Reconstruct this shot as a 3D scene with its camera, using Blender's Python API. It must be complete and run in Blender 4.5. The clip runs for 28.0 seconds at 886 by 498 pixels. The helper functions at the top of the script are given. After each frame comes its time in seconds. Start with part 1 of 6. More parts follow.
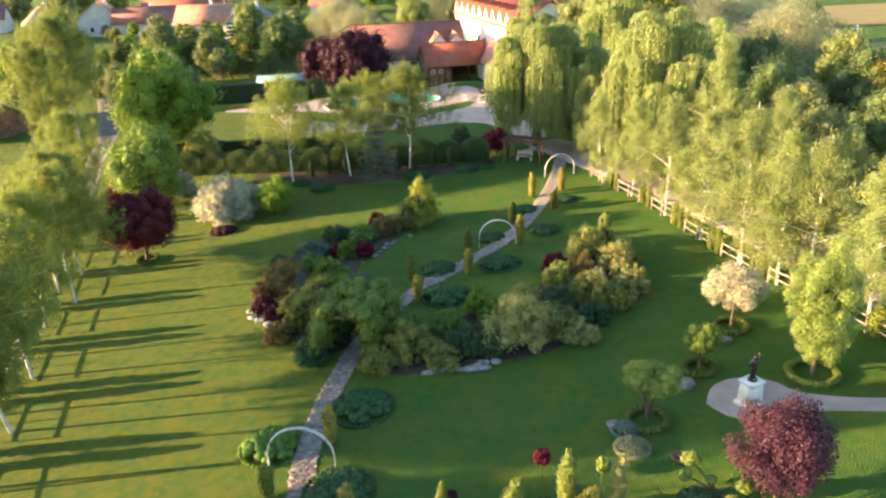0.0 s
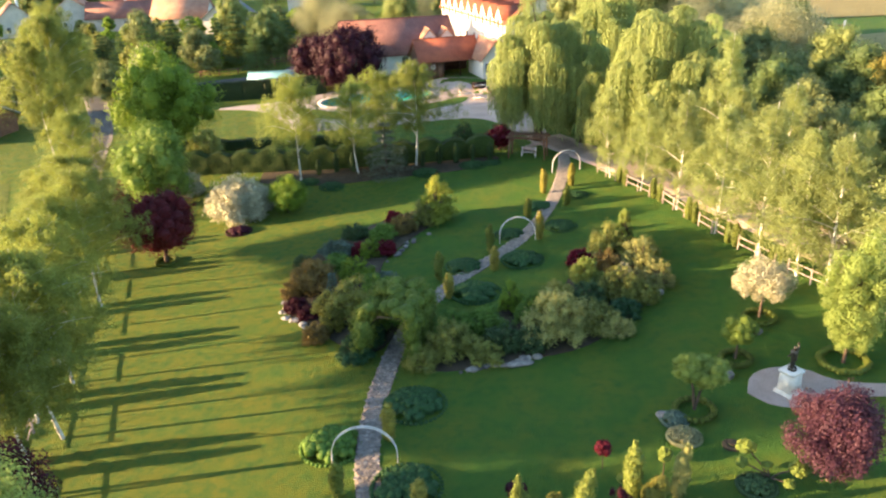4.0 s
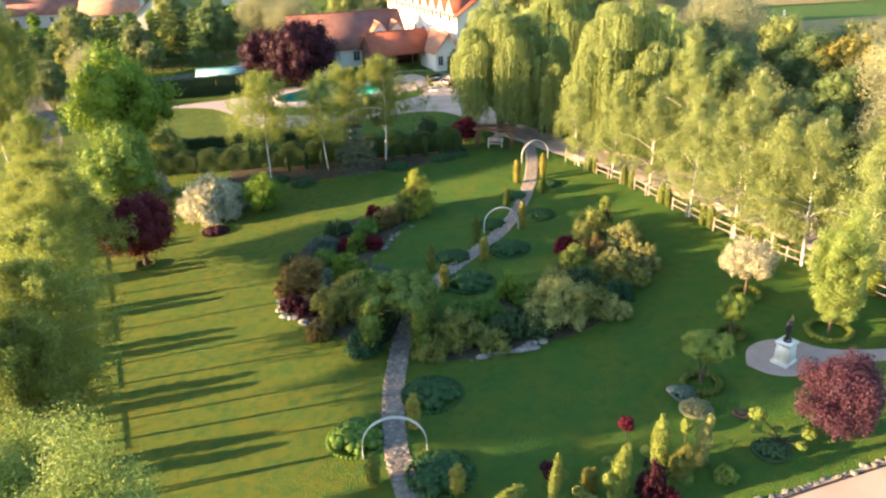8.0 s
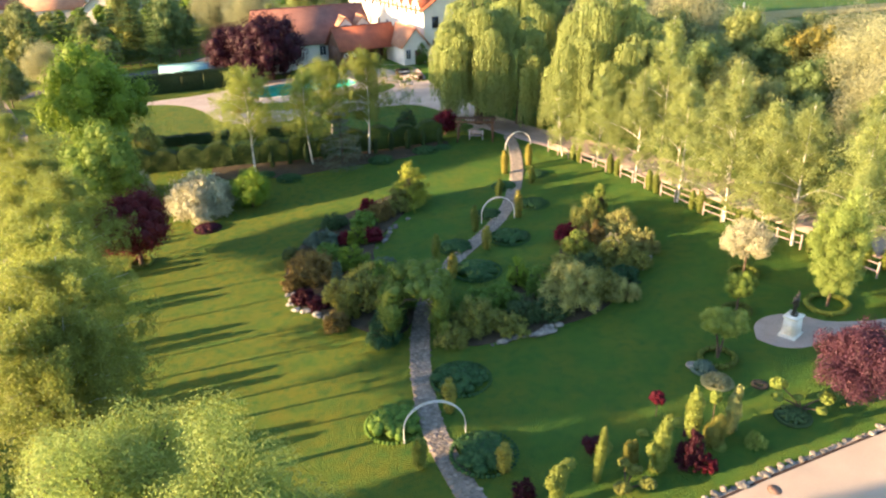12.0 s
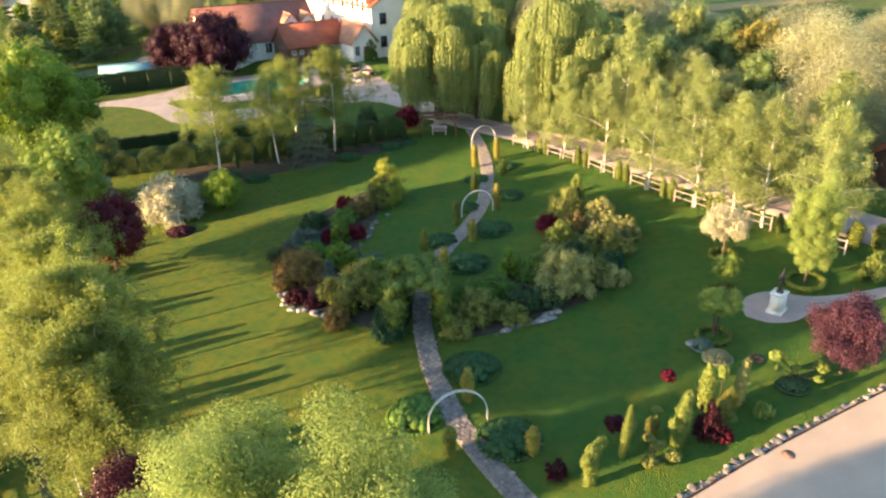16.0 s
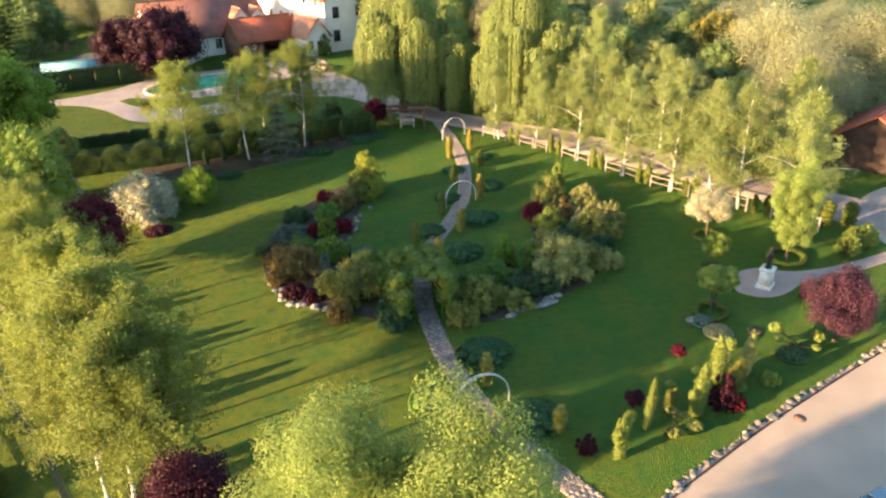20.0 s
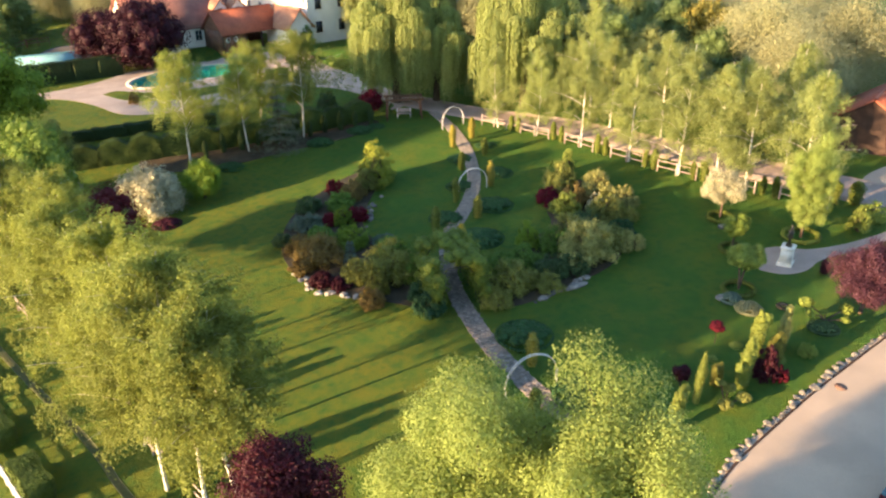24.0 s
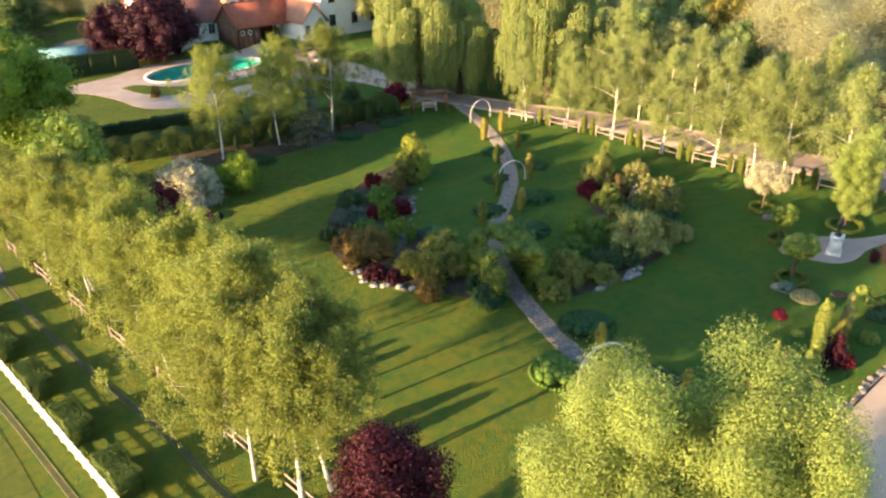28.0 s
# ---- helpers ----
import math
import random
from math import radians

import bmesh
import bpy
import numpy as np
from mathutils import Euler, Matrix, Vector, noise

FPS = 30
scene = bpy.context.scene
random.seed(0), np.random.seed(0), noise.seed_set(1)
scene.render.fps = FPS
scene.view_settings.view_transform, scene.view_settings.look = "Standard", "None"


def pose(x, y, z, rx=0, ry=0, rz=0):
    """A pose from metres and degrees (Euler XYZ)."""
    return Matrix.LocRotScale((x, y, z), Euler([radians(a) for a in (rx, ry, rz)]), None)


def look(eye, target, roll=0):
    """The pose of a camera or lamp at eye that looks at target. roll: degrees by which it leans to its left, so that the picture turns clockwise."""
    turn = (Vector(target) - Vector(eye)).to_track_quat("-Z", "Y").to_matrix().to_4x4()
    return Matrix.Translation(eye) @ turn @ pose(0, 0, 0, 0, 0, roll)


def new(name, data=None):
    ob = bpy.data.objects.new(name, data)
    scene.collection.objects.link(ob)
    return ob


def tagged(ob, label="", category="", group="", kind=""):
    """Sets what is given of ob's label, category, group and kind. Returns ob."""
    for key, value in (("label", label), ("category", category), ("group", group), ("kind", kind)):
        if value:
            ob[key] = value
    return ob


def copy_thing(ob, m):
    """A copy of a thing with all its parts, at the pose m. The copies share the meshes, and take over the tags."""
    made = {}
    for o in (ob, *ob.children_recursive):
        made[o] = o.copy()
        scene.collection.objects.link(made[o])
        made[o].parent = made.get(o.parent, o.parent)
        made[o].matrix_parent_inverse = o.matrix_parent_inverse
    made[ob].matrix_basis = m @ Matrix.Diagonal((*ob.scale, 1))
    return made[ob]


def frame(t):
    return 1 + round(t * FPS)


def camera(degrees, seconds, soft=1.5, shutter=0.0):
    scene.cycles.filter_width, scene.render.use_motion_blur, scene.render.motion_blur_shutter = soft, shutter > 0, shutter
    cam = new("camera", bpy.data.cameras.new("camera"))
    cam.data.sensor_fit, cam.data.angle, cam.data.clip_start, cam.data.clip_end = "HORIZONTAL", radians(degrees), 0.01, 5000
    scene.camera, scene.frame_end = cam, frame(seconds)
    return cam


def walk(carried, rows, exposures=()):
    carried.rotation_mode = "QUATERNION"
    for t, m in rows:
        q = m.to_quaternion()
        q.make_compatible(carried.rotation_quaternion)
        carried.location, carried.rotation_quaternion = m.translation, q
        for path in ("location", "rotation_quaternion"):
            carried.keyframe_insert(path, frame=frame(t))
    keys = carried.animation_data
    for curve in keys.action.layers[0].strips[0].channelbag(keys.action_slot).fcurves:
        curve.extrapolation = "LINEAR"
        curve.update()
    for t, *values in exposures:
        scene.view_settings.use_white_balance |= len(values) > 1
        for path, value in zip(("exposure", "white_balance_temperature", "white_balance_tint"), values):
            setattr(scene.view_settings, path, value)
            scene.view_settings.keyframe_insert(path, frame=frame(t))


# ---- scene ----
SKY_STRENGTH, SUN_STRENGTH, EXPOSURE = 0.13, 5.0, 2.36
cam = camera(61.0, 28.0, soft=2.25)
PATH = [
    (0, (0.001, -0.001, 20.837), (0.000, 18.477, 13.183), -1.84),
    (0.5, (-0.509, -0.100, 20.959), (-0.455, 18.365, 13.275), -1.83),
    (1, (-1.030, -0.188, 21.092), (-0.904, 18.264, 13.378), -1.79),
    (1.5, (-1.550, -0.270, 21.233), (-1.343, 18.168, 13.488), -1.74),
    (2, (-2.063, -0.351, 21.388), (-1.766, 18.071, 13.606), -1.72),
    (2.5, (-2.568, -0.433, 21.545), (-2.171, 17.971, 13.726), -1.72),
    (3, (-3.042, -0.507, 21.667), (-2.539, 17.882, 13.818), -1.76),
    (3.5, (-3.481, -0.575, 21.741), (-2.854, 17.800, 13.870), -1.82),
    (5.5, (-5.527, -0.857, 22.037), (-3.963, 17.410, 14.044), -1.77),
    (6, (-6.008, -0.931, 22.123), (-4.237, 17.303, 14.098), -1.80),
    (6.5, (-6.515, -0.990, 22.193), (-4.531, 17.208, 14.138), -1.82),
    (7, (-7.032, -1.039, 22.247), (-4.839, 17.122, 14.162), -1.83),
    (7.5, (-7.551, -1.075, 22.290), (-5.162, 17.048, 14.173), -1.84),
    (8, (-8.082, -1.097, 22.319), (-5.506, 16.987, 14.173), -1.81),
    (8.5, (-8.636, -1.118, 22.347), (-5.883, 16.928, 14.176), -1.78),
    (9, (-9.202, -1.153, 22.388), (-6.310, 16.861, 14.194), -1.74),
    (9.5, (-9.751, -1.189, 22.435), (-6.782, 16.802, 14.219), -1.72),
    (10, (-10.278, -1.219, 22.478), (-7.266, 16.756, 14.242), -1.73),
    (10.5, (-10.813, -1.249, 22.514), (-7.682, 16.696, 14.259), -1.71),
    (11, (-11.358, -1.273, 22.538), (-7.968, 16.616, 14.261), -1.66),
    (11.5, (-11.893, -1.283, 22.544), (-8.185, 16.532, 14.245), -1.59),
    (12, (-12.426, -1.280, 22.543), (-8.427, 16.463, 14.224), -1.52),
    (12.5, (-12.982, -1.261, 22.554), (-8.730, 16.414, 14.216), -1.44),
    (14.5, (-15.156, -1.002, 22.686), (-9.998, 16.395, 14.276), -1.28),
    (15, (-15.720, -0.949, 22.738), (-10.335, 16.374, 14.317), -1.23),
    (15.5, (-16.246, -0.872, 22.783), (-10.642, 16.373, 14.344), -1.19),
    (16, (-16.772, -0.767, 22.827), (-10.945, 16.392, 14.363), -1.15),
    (16.5, (-17.307, -0.658, 22.872), (-11.256, 16.409, 14.381), -1.13),
    (17, (-17.840, -0.563, 22.897), (-11.569, 16.414, 14.385), -1.10),
    (17.5, (-18.377, -0.468, 22.888), (-11.881, 16.417, 14.363), -1.02),
    (18, (-18.903, -0.362, 22.875), (-12.180, 16.428, 14.335), -0.95),
    (18.5, (-19.405, -0.247, 22.874), (-12.473, 16.446, 14.314), -0.92),
    (19, (-19.902, -0.123, 22.860), (-12.787, 16.484, 14.282), -0.87),
    (19.5, (-20.417, 0.025, 22.819), (-13.131, 16.552, 14.229), -0.79),
    (20, (-20.974, 0.190, 22.776), (-13.515, 16.634, 14.176), -0.68),
    (20.5, (-21.598, 0.355, 22.760), (-13.954, 16.705, 14.144), -0.58),
    (22.5, (-23.618, 1.130, 22.609), (-15.378, 17.137, 13.900), -0.46),
    (23, (-24.176, 1.337, 22.565), (-15.846, 17.289, 13.839), -0.42),
    (23.5, (-24.720, 1.538, 22.511), (-16.333, 17.453, 13.772), -0.38),
    (24, (-25.254, 1.738, 22.466), (-16.826, 17.624, 13.714), -0.36),
    (24.5, (-25.789, 1.935, 22.472), (-17.324, 17.791, 13.701), -0.36),
    (25, (-26.320, 2.130, 22.522), (-17.817, 17.950, 13.723), -0.37),
    (25.5, (-26.830, 2.335, 22.577), (-18.292, 18.121, 13.750), -0.35),
    (26, (-27.327, 2.553, 22.610), (-18.755, 18.308, 13.763), -0.33),
    (26.5, (-27.860, 2.778, 22.613), (-19.245, 18.503, 13.753), -0.29),
    (27, (-28.413, 3.010, 22.593), (-19.748, 18.703, 13.724), -0.24),
    (27.5, (-28.931, 3.251, 22.565), (-20.223, 18.913, 13.684), -0.20),
    (28, (-29.437, 3.514, 22.566), (-20.691, 19.144, 13.665), -0.15),
]
walk(cam, [(t, look(eye, target, roll)) for t, eye, target, roll in PATH], [(0.0, EXPOSURE + 0.2), (11.0, EXPOSURE + 0.15), (19.0, EXPOSURE), (28.0, EXPOSURE - 0.1)])

# ---- light ----
SUN_ELEVATION = 9.0
SUN_WAY = Vector((1.0, 0.02, -math.tan(radians(SUN_ELEVATION))))
world = bpy.data.worlds.new("sky")
scene.world = world
world.use_nodes = True
wn = world.node_tree.nodes
sky = wn.new("ShaderNodeTexSky")
sky.sky_type = "NISHITA"
sky.sun_disc = False
sky.sun_elevation = radians(SUN_ELEVATION)
sky.sun_rotation = radians(269)
sky.air_density, sky.dust_density, sky.ozone_density = 1.0, 0.85, 1.8
world.node_tree.links.new(sky.outputs[0], wn["Background"].inputs[0])
wn["Background"].inputs[1].default_value = SKY_STRENGTH
sun = new("sun", bpy.data.lights.new("sun", "SUN"))
sun.data.energy, sun.data.angle, sun.data.color = SUN_STRENGTH, radians(0.6), (1.0, 0.655, 0.34)
sun.matrix_basis = look((-60, 4, 30), Vector((-60, 4, 30)) + SUN_WAY)


# ---- materials ----
def nodes_of(name):
    m = bpy.data.materials.new(name)
    m.use_nodes = True
    t = m.node_tree
    return m, t, t.nodes["Principled BSDF"]


def add(t, kind, **inputs):
    n = t.nodes.new(kind)
    for k, v in inputs.items():
        n.inputs[k.replace("_", " ")].default_value = v
    return n


def mix(t, a, b, fac):
    n = t.nodes.new("ShaderNodeMix")
    n.data_type = "RGBA"
    for socket, v in ((0, fac), (6, a), (7, b)):
        if isinstance(v, bpy.types.NodeSocket):
            t.links.new(v, n.inputs[socket])
        else:
            n.inputs[socket].default_value = (*v, 1) if isinstance(v, tuple) else v
    return n.outputs[2]


def noise_of(t, scale, detail=4.0, lo=0.35, hi=0.65):
    g = t.nodes.new("ShaderNodeNewGeometry")
    n = add(t, "ShaderNodeTexNoise", Scale=scale, Detail=detail)
    t.links.new(g.outputs["Position"], n.inputs["Vector"])
    r = add(t, "ShaderNodeMapRange", From_Min=lo, From_Max=hi)
    t.links.new(n.outputs["Fac"], r.inputs["Value"])
    return r.outputs["Result"]


def bumped(t, bsdf, height, strength, distance=0.03):
    b = add(t, "ShaderNodeBump", Strength=strength, Distance=distance)
    t.links.new(height, b.inputs["Height"])
    t.links.new(b.outputs["Normal"], bsdf.inputs["Normal"])


def surface(name, base, dark, big=0.6, small=18.0, rough=0.8, bump=0.4, amount=0.6, metal=0.0, random_part=0.0):
    """A rough surface between two colours: broad stains, fine grain, and a little chance from piece to piece."""
    m, t, b = nodes_of(name)
    c = mix(t, base, dark, noise_of(t, big))
    fine = noise_of(t, small, 6.0)
    c2 = mix(t, c, tuple(v * 0.55 for v in dark), fine)
    out = mix(t, c, c2, amount)
    if random_part:
        o = t.nodes.new("ShaderNodeObjectInfo")
        h = add(t, "ShaderNodeHueSaturation")
        r = add(t, "ShaderNodeMapRange", To_Min=1 - random_part, To_Max=1 + random_part)
        t.links.new(o.outputs["Random"], r.inputs["Value"])
        t.links.new(r.outputs["Result"], h.inputs["Value"])
        t.links.new(out, h.inputs["Color"])
        out = h.outputs["Color"]
    t.links.new(out, b.inputs["Base Color"])
    b.inputs["Roughness"].default_value = rough
    b.inputs["Metallic"].default_value = metal
    b.inputs["Specular IOR Level"].default_value = 0.3
    bumped(t, b, fine, bump)
    return m


def leafy(name, light, dark, glow=0.35, rough=0.6):
    """Foliage: every leaf differs a little, sprays differ at a larger scale, and light comes through."""
    m, t, b = nodes_of(name)
    g = t.nodes.new("ShaderNodeNewGeometry")
    chance = add(t, "ShaderNodeMapRange", To_Min=0.45, To_Max=0.78)
    t.links.new(g.outputs["Random Per Island"], chance.inputs["Value"])
    c = mix(t, dark, light, chance.outputs[0])
    c = mix(t, c, dark, noise_of(t, 0.9, 3.0, 0.45, 1.1))
    c = mix(t, c, tuple(0.8 * q for q in dark), noise_of(t, 3.4, 2.0, 0.5, 0.85))
    o = t.nodes.new("ShaderNodeObjectInfo")
    h = add(t, "ShaderNodeHueSaturation")
    r = add(t, "ShaderNodeMapRange", To_Min=0.85, To_Max=1.15)
    t.links.new(o.outputs["Random"], r.inputs["Value"])
    t.links.new(r.outputs["Result"], h.inputs["Value"])
    t.links.new(c, h.inputs["Color"])
    t.links.new(h.outputs["Color"], b.inputs["Base Color"])
    b.inputs["Roughness"].default_value = rough
    b.inputs["Specular IOR Level"].default_value = 0.25
    tr = t.nodes.new("ShaderNodeBsdfTranslucent")
    t.links.new(h.outputs["Color"], tr.inputs["Color"])
    ms = add(t, "ShaderNodeMixShader")
    ms.inputs[0].default_value = glow
    t.links.new(b.outputs[0], ms.inputs[1])
    t.links.new(tr.outputs[0], ms.inputs[2])
    t.links.new(ms.outputs[0], t.nodes["Material Output"].inputs[0])
    return m


def lawn_material(name, fresh, dry_lit, deep, sunlit_west=False):
    """Mown grass; sunlit_west: yellower on the open western side, the low sun's warm tint put into the colour."""
    m, t, b = nodes_of(name)
    c = mix(t, fresh, dry_lit, noise_of(t, 0.45, 6.0, 0.4, 0.9))
    if sunlit_west:
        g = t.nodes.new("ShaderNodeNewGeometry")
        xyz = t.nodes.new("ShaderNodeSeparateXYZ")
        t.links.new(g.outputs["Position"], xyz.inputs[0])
        # Warm sunlight painted into the grass colour, growing from x = -2 to -11.
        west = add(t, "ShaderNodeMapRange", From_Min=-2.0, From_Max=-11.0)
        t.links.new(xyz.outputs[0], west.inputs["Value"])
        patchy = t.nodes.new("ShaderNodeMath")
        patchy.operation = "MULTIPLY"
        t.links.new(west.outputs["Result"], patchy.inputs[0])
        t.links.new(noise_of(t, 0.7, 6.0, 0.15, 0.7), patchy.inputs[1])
        c = mix(t, c, dry_lit, patchy.outputs[0])
    c = mix(t, c, deep, noise_of(t, 1.7, 5.0, 0.45, 0.75))
    fine = noise_of(t, 14.0, 8.0, 0.3, 0.7)
    blades = noise_of(t, 55.0, 4.0, 0.3, 0.7)
    c2 = mix(t, deep, c, fine)
    c = mix(t, c, c2, 0.45)
    c3 = mix(t, c, tuple(v * 1.5 for v in dry_lit), blades)
    t.links.new(mix(t, c, c3, 0.25), b.inputs["Base Color"])
    b.inputs["Roughness"].default_value = 0.85
    b.inputs["Specular IOR Level"].default_value = 0.15
    bumped(t, b, fine, 1.0, 0.32)
    return m


def birch_bark():
    m, t, b = nodes_of("birch_bark")
    g = t.nodes.new("ShaderNodeNewGeometry")
    mp = add(t, "ShaderNodeMapping", Scale=(2.0, 2.0, 9.0))
    t.links.new(g.outputs["Position"], mp.inputs["Vector"])
    n = add(t, "ShaderNodeTexNoise", Scale=1.0, Detail=5.0)
    t.links.new(mp.outputs[0], n.inputs["Vector"])
    r = add(t, "ShaderNodeMapRange", From_Min=0.56, From_Max=0.64)
    t.links.new(n.outputs["Fac"], r.inputs["Value"])
    t.links.new(mix(t, (0.6, 0.57, 0.51), (0.08, 0.07, 0.06), r.outputs[0]), b.inputs["Base Color"])
    b.inputs["Roughness"].default_value = 0.7
    return m


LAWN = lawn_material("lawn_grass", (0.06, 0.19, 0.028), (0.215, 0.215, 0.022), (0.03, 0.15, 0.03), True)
MEADOW = lawn_material("meadow_grass", (0.13, 0.19, 0.03), (0.24, 0.25, 0.05), (0.05, 0.10, 0.02))
FIELD = lawn_material("ripe_field", (0.42, 0.34, 0.13), (0.55, 0.44, 0.2), (0.28, 0.25, 0.09))
SOIL = surface("bare_soil", (0.085, 0.065, 0.04), (0.045, 0.038, 0.024), 1.2, 20, 0.95, 0.6)
TRACK = surface("worn_turf", (0.1, 0.095, 0.04), (0.06, 0.075, 0.025), 1.5, 10, 0.95, 0.5)
STONE = surface("path_stone", (0.3, 0.26, 0.225), (0.19, 0.165, 0.14), 2.5, 22, 0.85, 0.5, 0.5, 0, 0.3)
JOINT = surface("path_joint", (0.28, 0.245, 0.215), (0.19, 0.165, 0.145), 2.0, 30, 0.95, 0.5)
ROCK = surface("garden_rock", (0.31, 0.285, 0.25), (0.12, 0.11, 0.1), 2.0, 9, 0.85, 0.7, 0.6, 0, 0.25)
WHITEROCK = surface("white_garden_rock", (0.42, 0.4, 0.37), (0.22, 0.21, 0.19), 2.0, 9, 0.85, 0.7, 0.4, 0, 0.2)
CONCRETE = surface("sandy_concrete", (0.46, 0.36, 0.275), (0.37, 0.295, 0.23), 0.35, 30, 0.85, 0.15, 0.25)
PALEROOF = surface("pale_grey_sheeting", (0.5, 0.51, 0.53), (0.4, 0.41, 0.42), 0.6, 8, 0.6, 0.2, 0.3)
ASPHALT = surface("grey_asphalt", (0.1, 0.095, 0.09), (0.065, 0.06, 0.058), 0.5, 40, 0.9, 0.2, 0.4)
PAVING = surface("pink_paving", (0.4, 0.315, 0.275), (0.31, 0.24, 0.21), 0.8, 14, 0.85, 0.2, 0.4)
PALEPAVE = surface("pale_paving", (0.5, 0.4, 0.335), (0.4, 0.32, 0.27), 0.6, 12, 0.85, 0.2, 0.4)
PLASTER = surface("white_plaster", (0.8, 0.77, 0.72), (0.7, 0.67, 0.62), 0.5, 12, 0.9, 0.1, 0.2)
OLDPLASTER = surface("weathered_plaster", (0.55, 0.52, 0.47), (0.42, 0.4, 0.36), 0.5, 10, 0.9, 0.1, 0.3)
WHITEWOOD = surface("white_painted_wood", (0.74, 0.72, 0.7), (0.58, 0.56, 0.54), 1.5, 14, 0.6, 0.15, 0.25)
PINKWOOD = surface("faded_pink_wood", (0.47, 0.38, 0.35), (0.33, 0.26, 0.235), 1.5, 14, 0.7, 0.2, 0.4)
BROWNWOOD = surface("brown_wood", (0.24, 0.125, 0.075), (0.13, 0.065, 0.04), 1.5, 16, 0.65, 0.3, 0.5)
DARKWOOD = surface("dark_wood", (0.07, 0.04, 0.03), (0.035, 0.02, 0.016), 1.5, 16, 0.7, 0.3, 0.5)
TILE = surface("terracotta_tiles", (0.38, 0.115, 0.065), (0.27, 0.085, 0.052), 0.7, 7, 0.8, 0.5, 0.5)
TILEOLD = surface("old_clay_tiles", (0.27, 0.125, 0.1), (0.19, 0.09, 0.075), 0.7, 7, 0.85, 0.5, 0.6)
TILEPALE = surface("pale_clay_tiles", (0.46, 0.25, 0.16), (0.36, 0.18, 0.12), 0.7, 7, 0.85, 0.5, 0.5)
SLATE = surface("grey_roofing", (0.2, 0.2, 0.22), (0.12, 0.12, 0.13), 0.7, 8, 0.8, 0.4, 0.5)
MARBLE = surface("pale_plinth_stone", (0.8, 0.76, 0.7), (0.66, 0.62, 0.56), 1.5, 10, 0.6, 0.15, 0.3)
BRONZE = surface("dark_bronze", (0.1, 0.09, 0.07), (0.05, 0.045, 0.04), 3, 12, 0.45, 0.2, 0.5, 0.7)
WHITEMETAL = surface("white_metal", (0.66, 0.66, 0.64), (0.54, 0.53, 0.51), 2, 16, 0.4, 0.05, 0.2)
IRON = surface("dark_iron", (0.04, 0.038, 0.036), (0.02, 0.02, 0.02), 2, 16, 0.5, 0.1, 0.3, 0.5)
RUST = surface("rusty_cover", (0.26, 0.16, 0.12), (0.17, 0.1, 0.075), 3, 20, 0.8, 0.3)
POOLTILE = surface("turquoise_pool_lining", (0.02, 0.42, 0.38), (0.015, 0.33, 0.31), 1.0, 12, 0.4, 0.05, 0.2)
COPING = surface("pool_coping", (0.7, 0.62, 0.53), (0.58, 0.5, 0.43), 1.0, 12, 0.7, 0.1, 0.3)
PALEBLUE = surface("pale_turquoise_sheeting", (0.24, 0.46, 0.48), (0.18, 0.37, 0.4), 0.8, 8, 0.5, 0.2, 0.4)
EDGING = surface("mossy_edging_stone", (0.3, 0.27, 0.16), (0.18, 0.16, 0.1), 1.5, 12, 0.9, 0.4, 0.5)
BARK = surface("tree_bark", (0.15, 0.11, 0.08), (0.07, 0.05, 0.035), 4, 20, 0.95, 0.8)
BIRCHBARK = birch_bark()
GLASSY, _t, _b = nodes_of("window_glass")
_b.inputs["Base Color"].default_value = (0.03, 0.04, 0.05, 1)
_b.inputs["Roughness"].default_value = 0.08
WATER, _t, _b = nodes_of("pool_water")
_b.inputs["Base Color"].default_value = (0.55, 0.9, 0.92, 1)
_b.inputs["Roughness"].default_value = 0.03
_b.inputs["IOR"].default_value = 1.33
_b.inputs["Transmission Weight"].default_value = 1.0
bumped(_t, _b, noise_of(_t, 2.2, 2.0), 0.08, 0.05)
CARPAINT, _t, _b = nodes_of("blue_car_paint")
_b.inputs["Base Color"].default_value = (0.03, 0.09, 0.13, 1)
_b.inputs["Roughness"].default_value = 0.2
_b.inputs["Coat Weight"].default_value = 0.8

BIRCHLEAF = leafy("birch_leaves", (0.28, 0.32, 0.07), (0.15, 0.19, 0.04), 0.5)
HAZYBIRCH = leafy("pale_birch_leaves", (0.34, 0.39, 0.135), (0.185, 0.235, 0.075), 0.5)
WOODLEAF = leafy("wood_leaves", (0.25, 0.28, 0.1), (0.13, 0.165, 0.06), 0.35)
DEEPWOOD = leafy("shady_wood_leaves", (0.15, 0.21, 0.065), (0.06, 0.1, 0.035), 0.3)
WILLOWLEAF = leafy("willow_leaves", (0.38, 0.45, 0.155), (0.23, 0.29, 0.09), 0.55)
LINDENLEAF = leafy("linden_leaves", (0.3, 0.37, 0.1), (0.17, 0.235, 0.06), 0.5)
FRESHLEAF = leafy("fresh_green_leaves", (0.27, 0.38, 0.045), (0.1, 0.18, 0.022), 0.45)
LIMELEAF = leafy("lime_green_leaves", (0.31, 0.385, 0.085), (0.16, 0.21, 0.042), 0.4)
YELLOWLEAF = leafy("golden_leaves", (0.29, 0.28, 0.06), (0.16, 0.17, 0.035), 0.35)
ORANGELEAF = leafy("orange_yellow_leaves", (0.36, 0.31, 0.07), (0.2, 0.19, 0.045), 0.35)
PALEGREEN = leafy("pale_green_leaves", (0.27, 0.37, 0.07), (0.11, 0.19, 0.034), 0.45)
PINELEAF = leafy("pine_needles", (0.17, 0.25, 0.075), (0.06, 0.11, 0.04), 0.25)
